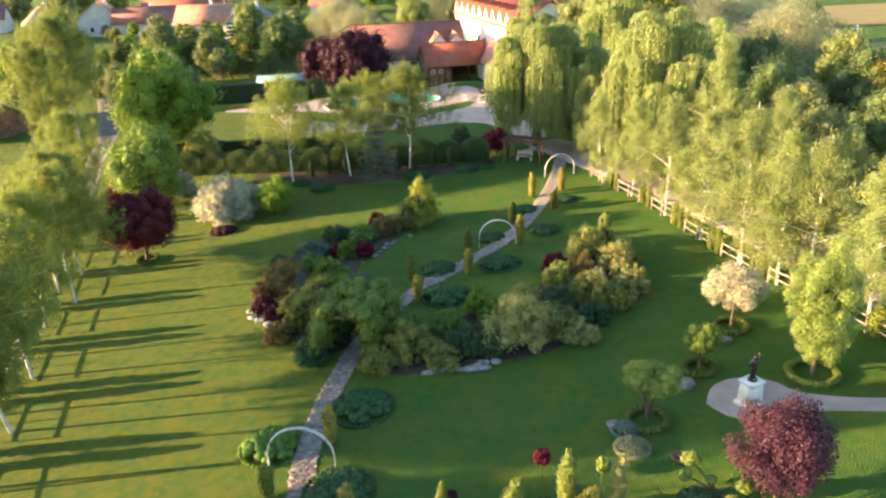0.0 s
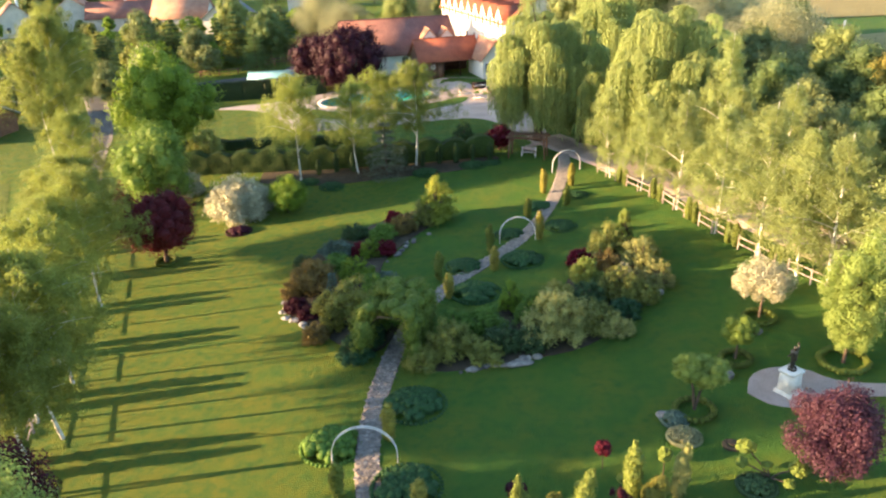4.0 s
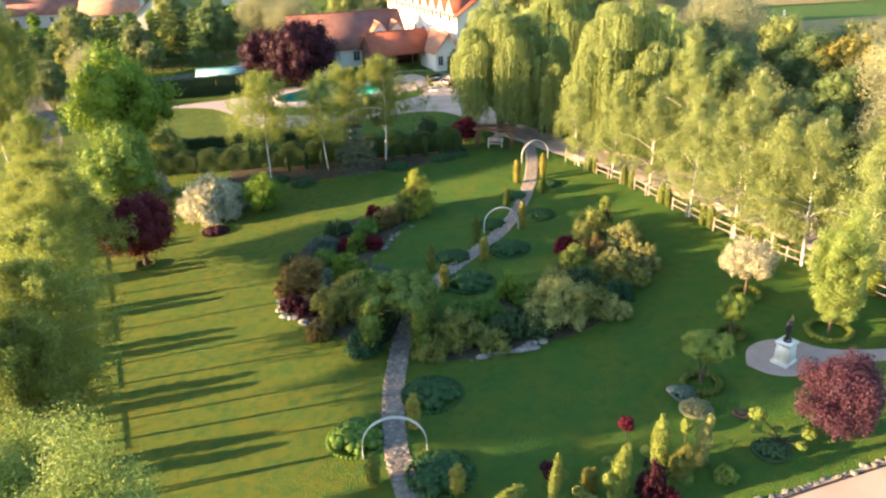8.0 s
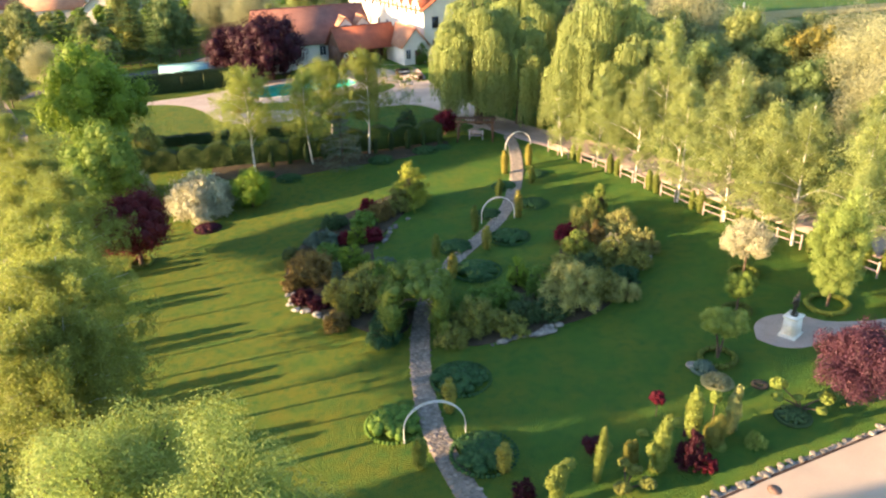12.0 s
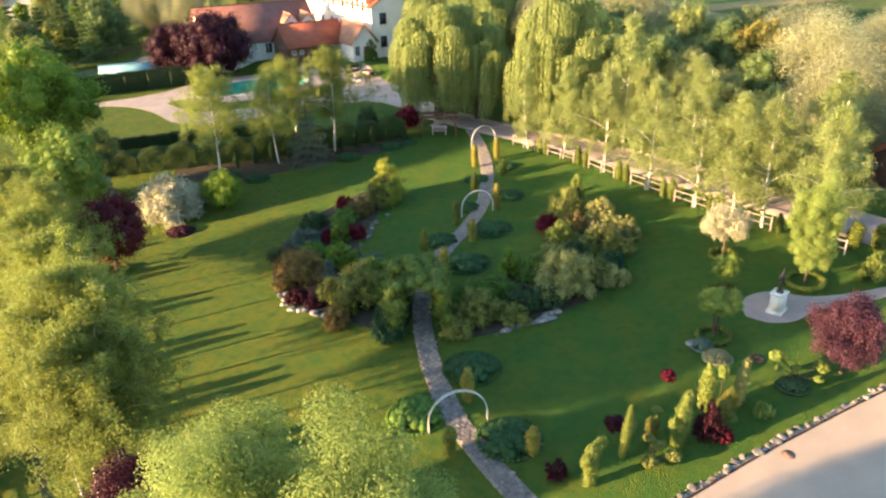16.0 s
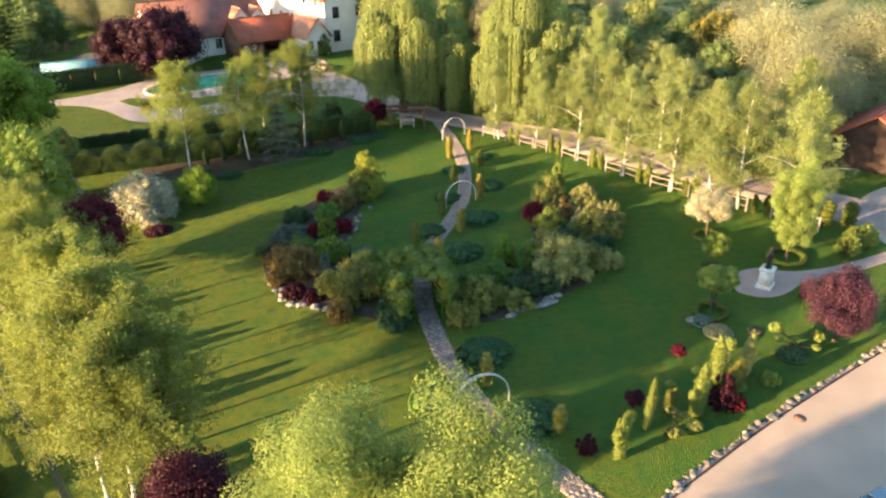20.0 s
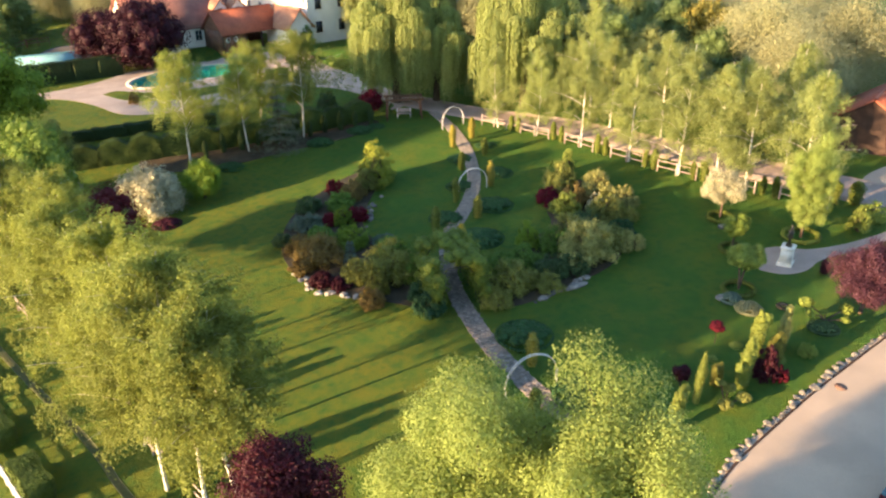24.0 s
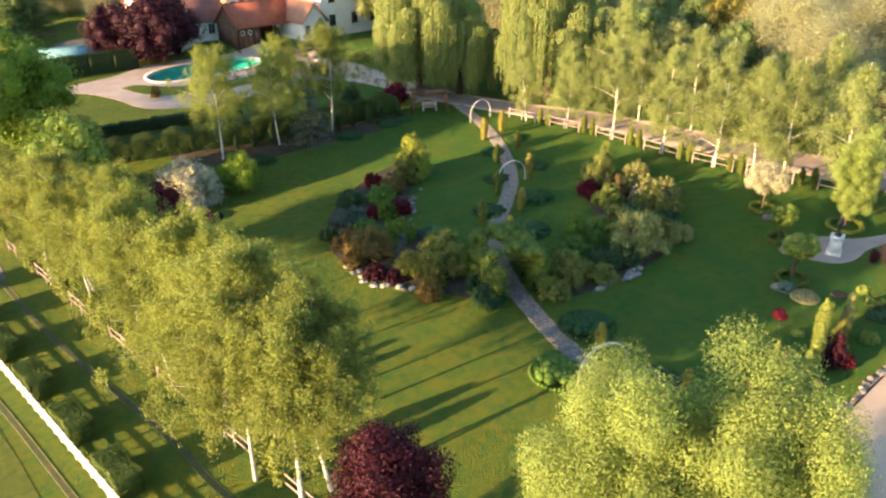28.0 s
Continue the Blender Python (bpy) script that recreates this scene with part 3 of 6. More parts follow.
def hedge_ring(x, y, r, label, sides=20, w=0.32, h=0.32, soil=True):
    """A low clipped hedge ring with bare soil inside."""
    rng = np.random.default_rng(abs(round(x * 10 + y)))
    root = new("hedge_ring")
    root.matrix_basis = pose(x, y, ground_z(x, y))
    corner = [np.array((np.cos(a), np.sin(a))) * (r - w / 2) for a in np.arange(sides + 1) * 2 * np.pi / sides + 0.2]
    blobs = []
    for a, b in zip(corner[:-1], corner[1:]):
        n = max(int(np.linalg.norm(b - a) / 0.22), 1)
        blobs += [(*(a + (b - a) * (k + 0.5) / n), h * 0.5 + GX * (a[0]), w / 2 + 0.02, w / 2 + 0.02, h * 0.55) for k in range(n)]
    part("foliage", raw_mesh("ring_foliage", *clumps(rng, blobs, 2600, 0.08, 0, 0.6, 0.9, 0.12, 0.06), THUJALEAF), root)
    n = 24
    a = np.arange(n) * 2 * np.pi / n
    q = r - w * 0.6
    v = np.concatenate([np.stack([q * np.cos(a), q * np.sin(a), GX * q * np.cos(a) - 0.05], 1), np.stack([q * np.cos(a), q * np.sin(a), GX * q * np.cos(a) + 0.06], 1), [(0, 0, 0.12)]])
    f = [(j, (j + 1) % n, n + (j + 1) % n, n + j) for j in range(n)] + [(n + j, n + (j + 1) % n, 2 * n, 2 * n) for j in range(n)]
    part("soil", raw_mesh("ring_soil", v, np.array(f), SOIL), root)
    return tagged(root, label, "edging hedge", "golden ring hedges")


def knobs(rng, r, flat):
    """A clipped ball as a tight cluster of small lumps."""
    d = rng.normal(size=(18, 3))
    d /= np.linalg.norm(d, axis=1, keepdims=True)
    return [(0, 0, 0, r * 0.8, r * 0.8, r * 0.8 * flat)] + [(*(c * (r * 0.68, r * 0.68, r * 0.68 * flat)), r * 0.34, r * 0.34, r * 0.32) for c in d]


def pompom(seed=0, balls=((0, 0, 1.6, 0.45),), leaf=TOPIARYLEAF, name="topiary_tree", leaves=900, stem=0.05, size=0.09):
    """Clipped balls or pads on bare stems."""
    rng = np.random.default_rng(1000 + seed)
    root = plant_root(name)
    stems = [tube([(0, 0, 0), (b[0] * 0.35, b[1] * 0.35, b[2] * 0.5), (b[0], b[1], b[2])], [stem, stem * 0.8, stem * 0.6], 6) for b in balls]
    part("stem", raw_mesh("topiary_stem", *joined(*stems), BARK, True), root)
    for b in balls:
        flat = b[4] if len(b) > 4 else 0.9
        me = raw_mesh("topiary_ball", *clumps(rng, knobs(rng, b[3], flat), int(leaves * (2.0 + 3.0 * b[3])), size, 0, 0.6, 0.85, 0.25, 0.12), leaf)
        part("clipped_ball", me, root, at=pose(b[0], b[1], b[2]))
    return root


def figure(seed, lumps, leaf=TOPIARYLEAF, name="topiary_figure", leaves=1600, size=0.09):
    """A clipped figure of run-together lumps (x, y, z, rx, ry, rz) on a short stem."""
    rng = np.random.default_rng(1100 + seed)
    lumps = [(*b[:5], b[5] * 1.3) for b in lumps]
    root = plant_root(name)
    part("stem", raw_mesh("figure_stem", *tube([(lumps[0][0], lumps[0][1], -0.05), lumps[0][:3]], [0.06, 0.04], 6), BARK), root)
    part("foliage", raw_mesh("figure_foliage", *clumps(rng, lumps, leaves * 3, size * 0.85, 0.1, 0.55, 0.85, 0.25, 0.14), leaf), root)
    return root


PROTO = {}


def plant(key, maker, x, y, scale=1.0, turn=0.0, label="", category="", group="", dz=-0.03, tall=None):
    """Sets a plant on the ground: the first of its key is built, the next ones are copies of it."""
    s = Vector((scale, scale, scale if tall is None else tall))
    m = pose(x, y, ground_z(x, y) + dz, 0, 0, turn)
    if key not in PROTO:
        PROTO[key] = ob = maker()
        ob.matrix_basis = m @ Matrix.Diagonal((*s, 1))
    else:
        src = PROTO[key]
        k = Vector((s.x / src.scale.x, s.y / src.scale.y, s.z / src.scale.z))
        ob = copy_thing(src, m @ Matrix.Diagonal((*k, 1)))
    return tagged(ob, label, category, group)


# ---- the ground ----
def ground_z(x, y):
    """The garden slopes gently; towards the far hedge it levels out into a terrace, and the house yard stands a little higher."""
    p = GX * np.clip(x, -60, 60) + GY * np.clip(y, -40, 100)
    q = -0.5 + 0.03 * np.clip(x + 16, -60, 0) + 0.03 * np.clip(x - 20, 0, 60) + 1.2 * rise(111.5, 115.5, y + 0.7 * x)
    g = p + (q - p) * rise(62, 80, y + 0.1 * x)
    return float(g) if np.ndim(g) == 0 else g


def ground_sheet():
    far = np.array([110, 160, 240, 400, 700, 1300, 2600])
    xs = np.concatenate([-far[::-1], np.arange(-80, 81, 1.0), far])
    ys = np.concatenate([-far[::-1], np.arange(-40, 131, 1.0), 130 + far])
    X, Y = np.meshgrid(xs, ys)
    v = np.stack([X, Y, ground_z(X, Y)], -1).reshape(-1, 3)
    n = len(xs)
    i = np.arange(len(ys) - 1)[:, None] * n + np.arange(n - 1)
    f = np.stack([i, i + 1, i + n + 1, i + n], -1).reshape(-1, 4)
    hole = [POOL_X0 < v[q].mean(0)[0] < POOL_X1 and POOL_Y0 < v[q].mean(0)[1] < POOL_Y1 for q in f]
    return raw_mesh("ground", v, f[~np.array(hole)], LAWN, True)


def smooth_line(points, step=0.5):
    p = np.array(points, float)
    for _ in range(2):
        q = [p[0]]
        for a, b in zip(p[:-1], p[1:]):
            q += [a * 0.75 + b * 0.25, a * 0.25 + b * 0.75]
        p = np.array(q + [p[-1]])
    d = np.concatenate([[0], np.cumsum(np.linalg.norm(np.diff(p, axis=0), axis=1))])
    s = np.linspace(0, d[-1], max(int(d[-1] / step), 2) + 1)
    return np.stack([np.interp(s, d, p[:, k]) for k in range(p.shape[1])], 1)


def strip(name, points, width, lift, material, step=0.5, across=4, thick=0.06):
    """A paved or worn strip that follows the ground along a line."""
    c = smooth_line(points, step)
    d = np.gradient(c, axis=0)
    d /= np.linalg.norm(d, axis=1, keepdims=True)
    nrm = np.stack([d[:, 1], -d[:, 0]], 1)
    k = np.linspace(-0.5, 0.5, across + 1)
    w = width if np.ndim(width) == 0 else np.interp(np.linspace(0, 1, len(c)), np.linspace(0, 1, len(width)), width)[:, None]
    P = c[:, None, :] + nrm[:, None, :] * (k * w if np.ndim(w) == 0 else k * w)[..., None] if np.ndim(w) else c[:, None, :] + nrm[:, None, :] * (k * w)[None, :, None]
    Z = ground_z(P[..., 0], P[..., 1]) + lift
    v = np.concatenate([P, Z[..., None]], -1)
    m = across + 1
    i = np.arange(len(c) - 1)[:, None] * m + np.arange(across)
    f = np.stack([i, i + 1, i + m + 1, i + m], -1).reshape(-1, 4)
    v = v.reshape(-1, 3)
    low = v - (0, 0, thick)
    edge = []
    n = len(v)
    for a in range(len(c) - 1):
        for j in (0, across):
            p, q = a * m + j, (a + 1) * m + j
            edge.append((p, q, q + n, p + n))
    return raw_mesh(name, np.concatenate([v, low]), np.concatenate([f, np.array(edge)]), material)


def patch(name, outline, lift, material, step=1.0, thick=0.05, hole=None):
    """A flat area inside an outline that follows the ground."""
    o = np.array(smooth_line(list(outline) + [outline[0]], step))[:-1]
    bm = bmesh.new()
    loops = [o] if hole is None else [o, np.array(hole)]
    edges = []
    for q in loops:
        vs = [bm.verts.new((x, y, 0)) for x, y in q]
        edges += [bm.edges.new((vs[i], vs[(i + 1) % len(vs)])) for i in range(len(vs))]
    if hole is None:
        bm.faces.new(vs)
        bmesh.ops.triangulate(bm, faces=bm.faces[:])
    else:
        bmesh.ops.triangle_fill(bm, use_beauty=True, edges=edges)
    for _ in range(2):
        long = [e for e in bm.edges if e.calc_length() > 3 * step]
        if long:
            bmesh.ops.subdivide_edges(bm, edges=long, cuts=2, use_grid_fill=False)
            bmesh.ops.triangulate(bm, faces=[f for f in bm.faces if len(f.verts) > 3])
    if bm.faces[:] and sum(f.normal.z for f in bm.faces) < 0:
        bmesh.ops.reverse_faces(bm, faces=bm.faces[:])
    bm.normal_update()
    for v in bm.verts:
        v.co.z = ground_z(v.co.x, v.co.y) + lift
    side = bmesh.ops.extrude_edge_only(bm, edges=[e for e in bm.edges if e.is_boundary])
    for v in side["geom"]:
        if isinstance(v, bmesh.types.BMVert):
            v.co.z -= thick
    me = bpy.data.meshes.new(name)
    bm.to_mesh(me)
    bm.free()
    me.materials.append(material)
    return me


POOL_X0, POOL_X1, POOL_Y0, POOL_Y1 = -17.5, 1.5, 101.0, 113.0
POOL_AT = (-7.9, 106.8)


def pool_outline(out=0.0, n=56):
    """The kidney shape of the pool, widened by out."""
    a = np.arange(n) * 2 * np.pi / n
    x = (8.0 + out) * np.sign(np.cos(a)) * abs(np.cos(a)) ** 0.8
    y = (4.0 + out) * np.sign(np.sin(a)) * abs(np.sin(a)) ** 0.85
    y = y - 0.6 * np.cos(a) ** 2 + 0.5 * np.cos(a)
    c, s = math.cos(radians(14)), math.sin(radians(14))
    return np.stack([c * x - s * y, s * x + c * y], 1)


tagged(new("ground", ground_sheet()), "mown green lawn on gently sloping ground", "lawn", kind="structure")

PATHLINE = [(-5.0, 17.6), (-5.5, 20), (-6.3, 24.5), (-6.6, 28), (-6.3, 32), (-5.6, 36), (-4.7, 39.5), (-3.6, 42), (-1.6, 45.5), (0.5, 47.6), (2.6, 49.9),
            (4.7, 52.5), (6.6, 56), (8.4, 60), (9.9, 64.5), (11.2, 69), (12.3, 74.5)]
garden_path = tagged(new("path", strip("path", PATHLINE, 1.15, 0.03, JOINT)), "winding garden path of grey-brown flat stones", "path", kind="structure")
tagged(new("road", strip("road", [(30, 12), (28.5, 22), (27.6, 32), (25.2, 40), (22.6, 50), (19.6, 60), (16.8, 69), (14.2, 76), (11.5, 82)], 4.6, 0.03, PAVING)), "pinkish paved lane behind the birch fence", "road", kind="structure")
tagged(new("driveway", patch("driveway", [(-9, 15.5), (-3, 18.3), (1.2, 19.2), (4.6, 19.9), (8, 20.4), (11.3, 20.9), (14.7, 21.3), (19, 22.5), (23, 26), (26, 33), (31, 36), (40, 34), (44, 20), (36, 4), (10, 2), (-8, 4)], 0.02, CONCRETE)),
       "sandy pale concrete driveway", "driveway", kind="structure")
tagged(new("soil_bed_west", patch("soil_bed_west", [(-13, 46.1), (-11.8, 42.3), (-9.5, 40.2), (-7.4, 37.2), (-5.9, 37.4), (-4.6, 41.5), (-5.8, 45.5), (-6.6, 50), (-4.6, 54), (-1.3, 58.5), (0, 61.5), (-2.5, 62), (-7, 59.3), (-10.8, 55.5), (-12.8, 50.5)], 0.035, SOIL)),
       "dark soil of a curved planting bed", "soil", kind="structure")
tagged(new("soil_bed_east", patch("soil_bed_east", [(-4.5, 36.3), (-3.3, 34.3), (1.5, 34.7), (5.4, 35.1), (8.9, 38.0), (12.0, 42), (12.9, 47.3), (11.4, 49.6), (8.6, 48), (6.6, 45), (5.4, 42), (2.0, 41.5), (-0.5, 39.5), (-3.2, 38.6)], 0.035, SOIL)),
       "dark soil of a curved planting bed", "soil", kind="structure")
tagged(new("soil_bed_hedge", patch("soil_bed_hedge", [(-19, 72.6), (-16, 71.2), (-11, 70.2), (-6, 70.8), (0, 70.8), (5, 72.4), (6, 76), (-5, 76.4), (-19, 76.8)], 0.03, SOIL)), "dark soil under the hedge", "soil", kind="structure")
tagged(new("soil_bed_south", patch("soil_bed_south", [(-5.6, 21.2), (-4.6, 24.6), (-1, 24.2), (2, 23.9), (4.5, 25.0), (8.2, 25.2), (8.4, 22.4), (6, 21.2), (3, 20.6), (0, 19.9), (-3.4, 19.3)], 0.015, LAWN)), "grassy planting strip beside the drive", "lawn", kind="structure")
tagged(new("plaza", patch("plaza", [(12.0, 29.4), (12.7, 30.9), (14.2, 31.4), (15.7, 30.8), (16.3, 29.4), (20, 28.4), (25, 28.2), (25, 27.2), (20, 27.4), (15.8, 28.3), (14.2, 27.6), (12.6, 28.1)], 0.04, PAVING, 0.6)), "round pink-paved plaza with a path leading off", "pavement", kind="structure")
tagged(new("terrace", patch("terrace", [(-30, 105.2), (-24, 103.2), (-20.4, 97), (-18.6, 90.6), (-14.3, 88.6), (-9, 89.2), (-3, 91), (2, 92.5), (6, 92), (8.5, 86), (10.5, 79.5), (7.5, 77.5), (11.5, 78.6), (12.6, 86), (11.5, 95), (10, 106), (8, 113), (0, 114), (-8, 114.4), (-15, 112.6), (-20, 107.6), (-30, 106.6)], 0.02, PALEPAVE, 1.0, 0.05, pool_outline(0.3) + POOL_AT)),
       "pale paved terrace round the swimming pool", "terrace", kind="structure")
tagged(new("track", strip("track", [(-21.5, 19), (-24.4, 27), (-26.0, 31.2), (-26.8, 35.3), (-28.9, 41.5), (-31.7, 50.2), (-34, 60)], 0.4, 0.012, TRACK)), "worn brown wheel track in the grass", "track", kind="structure")
tagged(new("track_meadow", strip("track_meadow", [(-30.2, 29), (-32.4, 36.7), (-33.9, 42.1), (-37.0, 52), (-41, 64)], 0.35, 0.03, TRACK)), "worn brown wheel rut in the meadow", "track", kind="structure")
tagged(new("lane", strip("lane", [(-34.4, 60), (-36.4, 74), (-39.5, 85), (-41.8, 93.6), (-44.6, 101), (-54, 124)], [1.6, 1.8, 2.2, 2.6, 3.0, 3.4], 0.02, ASPHALT)), "worn grey lane along the garden fence", "road", kind="structure")
tagged(new("meadow", patch("meadow", [(-31.0, 26), (-35.4, 46), (-42, 66), (-50, 88), (-70, 90), (-78, 40), (-60, 10), (-34, 12)], 0.015, MEADOW, 2.0)), "sunlit rough meadow with wheel ruts", "meadow", kind="structure")
tagged(new("field", patch("field", [(54, 88), (64, 78), (79, 90), (79, 128), (60, 128), (56, 108)], 0.3, FIELD, 3.0, 0.4)), "golden ripe field", "field", kind="structure")


# ---- fences ----
def fence_panel(a, b, material, label, posts=True, rails=(0.45, 0.95), w=0.1, group="garden fence", thick=0.07):
    a, b = np.array(a), np.array(b)
    root = new("fence_panel")
    c = (a + b) / 2
    z = ground_z(*c)
    root.matrix_basis = pose(c[0], c[1], z)
    za, zb = ground_z(*a) - z, ground_z(*b) - z
    la, lb = a - c, b - c
    for p, zz in ((la, za), (lb, zb), ((la + lb) / 2, (za + zb) / 2)):
        part("post", raw_mesh("fence_post", *box(p[0] - 0.05, p[0] + 0.05, p[1] - 0.05, p[1] + 0.05, zz - 0.2, zz + rails[-1] + 0.15), material), root)
    for h in rails:
        part("rail", raw_mesh("fence_rail", *beam((la[0], la[1], za + h), (lb[0], lb[1], zb + h), thick, w), material), root)
    return tagged(root, label, "fence", group)


def right_fence(y):
    return np.array([np.interp(y, (24, 36.9, 40.3, 45, 51, 56, 60.4, 66), (24.5, 21.3, 20.0, 18.6, 17.5, 16.7, 15.5, 13.9)), y])


def left_fence(y):
    return np.array([-23.0 - (y - 28.3) * 0.28, y])


RIGHT_BIRCHES = (34.6, 38.7, 40.9, 44.1, 49.0, 54.5, 59.8, 64.6)
for y in (34.4, 39.6, 44.1, 49.0, 54.5, 59.8, 65.0):
    fence_panel(right_fence(y - 1.7), right_fence(y + 1.7), PINKWOOD, "faded pinkish-white wooden rail fence panel beside a birch", w=0.07, thick=0.05)
for y in (24.8, 30.2, 36.2, 42.2, 48.2, 54.2, 60.2):
    fence_panel(left_fence(y + 1.3), left_fence(y + 4.7), PINKWOOD, "faded pinkish-white wooden rail fence panel beside a birch", w=0.07, thick=0.05)
for k in range(14):
    a = np.array((-29.2, 29.6)) + (-0.325, 1.15) * np.array(k * 1.55)
    b = np.array((-29.2, 29.6)) + (-0.325, 1.15) * np.array((k + 0.97) * 1.55)
    fence_panel(a, b, WHITEWOOD, "bright white wooden board fence panel on grass", rails=(0.18, 0.41, 0.64, 0.87), w=0.095, group="white board fence", thick=0.04)

# ---- birches and thujas along both fences ----
BIRCHES = [lambda s=s, h=h, q=q, w=w, b=b: birch(s, h, q, w, 58000, taper=0.5, waist=b) for s, h, q, w, b in ((1, 10.4, 3.4, 0.31, 0.8), (2, 10.8, 3.2, 0.36, 0.6), (3, 10.2, 3.3, 0.3, 0.85), (4, 11.0, 3.5, 0.33, 0.75))]
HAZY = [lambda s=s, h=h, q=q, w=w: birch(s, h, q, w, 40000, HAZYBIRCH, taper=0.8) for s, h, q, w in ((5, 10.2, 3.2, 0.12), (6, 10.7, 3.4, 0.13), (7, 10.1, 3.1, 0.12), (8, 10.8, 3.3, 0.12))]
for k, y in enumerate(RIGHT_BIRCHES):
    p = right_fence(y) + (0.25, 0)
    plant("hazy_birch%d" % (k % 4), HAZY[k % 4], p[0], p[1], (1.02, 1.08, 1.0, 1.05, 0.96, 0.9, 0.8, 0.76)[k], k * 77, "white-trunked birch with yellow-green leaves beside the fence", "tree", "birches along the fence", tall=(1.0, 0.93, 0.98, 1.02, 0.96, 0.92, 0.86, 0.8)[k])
LEFT_BIRCHES = ((-23.0, 27.4, 1, 0.98), (-21.5, 27.9, 1, 0.93), (-24.2, 30.4, 3, 0.9), (-22.5, 32.4, 0, 1.06), (-24.6, 34.2, 2, 1.0), (-24.2, 38.0, 3, 0.98), (-25.9, 40.3, 0, 0.94), (-26.8, 44.8, 1, 0.92),
                (-26.4, 48.6, 3, 0.95), (-28.6, 50.8, 2, 0.95), (-28.4, 54.2, 0, 0.98), (-30.8, 56.8, 3, 0.86))
for k, (x, y, kind, scale) in enumerate(LEFT_BIRCHES):
    plant("birch%d" % kind, BIRCHES[kind], x, y, scale, k * 101, "white-trunked birch with yellow-green leaves beside the fence", "tree", "birches along the fence")
for y in (36.9, 42.2, 46.6, 51.8, 57.1, 62.2):
    for d in (-0.45, 0.45):
        p = right_fence(y + d)
        plant("fence_thuja", lambda: column(1, 1.7, 0.3), p[0], p[1], 1.0 + 0.1 * math.sin(y * 7 + d * 9), y * 50 + d * 100, "clipped olive-green columnar thuja in the fence line", "shrub", "thujas along the fence")
for y in (30.0, 36.0, 42.0, 48.0, 54.0, 60.0, 66.0):
    for d in (-0.55, 0.55):
        p = left_fence(y + d)
        plant("fence_thuja", None, p[0], p[1], 1.65, y * 50 + d * 100, "clipped olive-green columnar thuja in the fence line", "shrub", "thujas along the fence", tall=1.55)
# ---- the path's arches, columns and cushions ----
def arch(ax, ay, bx, by, top):
    c = ((ax + bx) / 2, (ay + by) / 2)
    root = new("garden_arch")
    z = ground_z(*c)
    root.matrix_basis = pose(c[0], c[1], z)
    half = math.hypot(bx - ax, by - ay) / 2
    d = np.array((bx - ax, by - ay)) / (2 * half)
    leg = max(top - half, 0.25)
    pts = [(-half, -0.1), (-half, leg)] + [(-half * math.cos(a), leg + (top - leg) * math.sin(a)) for a in np.linspace(0.12, math.pi - 0.12, 19)] + [(half, leg), (half, -0.1)]
    for off in (-0.06, 0.06):
        p = [(s * d[0] - d[1] * off, s * d[1] + d[0] * off, zz + ground_z(c[0] + s * d[0], c[1] + s * d[1]) * (zz < 0.01) - z * (zz < 0.01)) for s, zz in pts]
        part("hoop", raw_mesh("arch_hoop", *tube(p, [0.024] * len(p), 8), WHITEMETAL, True), root)
    for s, zz in pts[2:-2:2]:
        a = (s * d[0] - d[1] * 0.06, s * d[1] + d[0] * 0.06, zz)
        b = (s * d[0] + d[1] * 0.06, s * d[1] - d[0] * 0.06, zz)
        part("rung", raw_mesh("arch_rung", *beam(a, b, 0.02, 0.02), WHITEMETAL), root)
    return tagged(root, "white metal hoop arch over the garden path", "garden arch", "arches over the path")


arch(-8.1, 27.5, -5.1, 27.3, 2.1)
arch(2.7, 51.7, 5.4, 51.7, 2.0)
arch(9.8, 67.8, 12.6, 68.4, 2.1)
PATH_COLUMNS = ((-5.5, 29.0, 2.1, 1), (-7.7, 25.5, 1.8, 0), (-2.2, 46.3, 2.3, 0), (-1.7, 43.4, 1.9, 1), (1.8, 50.5, 2.2, 0), (1.7, 46.9, 1.9, 1), (5.7, 51.6, 2.3, 1),
                (5.6, 56.3, 1.8, 0), (7.9, 62.1, 2.3, 1), (10.6, 63.2, 2.2, 1), (9.2, 58.4, 1.7, 0), (-4.2, 24.0, 1.6, 1))
for k, (x, y, h, gold) in enumerate(PATH_COLUMNS):
    key = "gold_thuja" if gold else "green_thuja"
    plant(key, (lambda: column(3, 2.0, 0.36, 1300, GOLDTHUJA)) if gold else (lambda: column(4, 2.0, 0.34, 1300, THUJALEAF)), x, y, 1.0, k * 63,
          "clipped golden columnar thuja beside the path" if gold else "clipped dark olive columnar thuja beside the path", "shrub", "thujas along the path", tall=h / 2.0)
CUSHIONS = ((-4.2, 31.6, 1.6), (-8.3, 29.0, 1.45), (-4.7, 25.4, 1.55), (0.1, 43.7, 1.65), (-0.3, 48.2, 1.3), (3.9, 48.1, 1.5), (3.7, 53.2, 1.15), (7.8, 53.7, 1.25), (6.9, 58.9, 1.15), (10.6, 60.5, 1.0))
for k, (x, y, r) in enumerate(CUSHIONS):
    if k == 1:
        plant("light_cushion", lambda: mound(2, 1.5, 0.8, 2400, GREENLEAF), x, y, r / 1.5, k * 40, "fresh green clipped cushion shrub beside the path", "shrub", "cushion shrubs along the path")
    else:
        plant("cushion", lambda: mound(1), x, y, r / 1.5, k * 40, "dark green clipped cushion shrub beside the path", "shrub", "cushion shrubs along the path")

# ---- the two island beds ----
BED = "shrubs of the island beds"


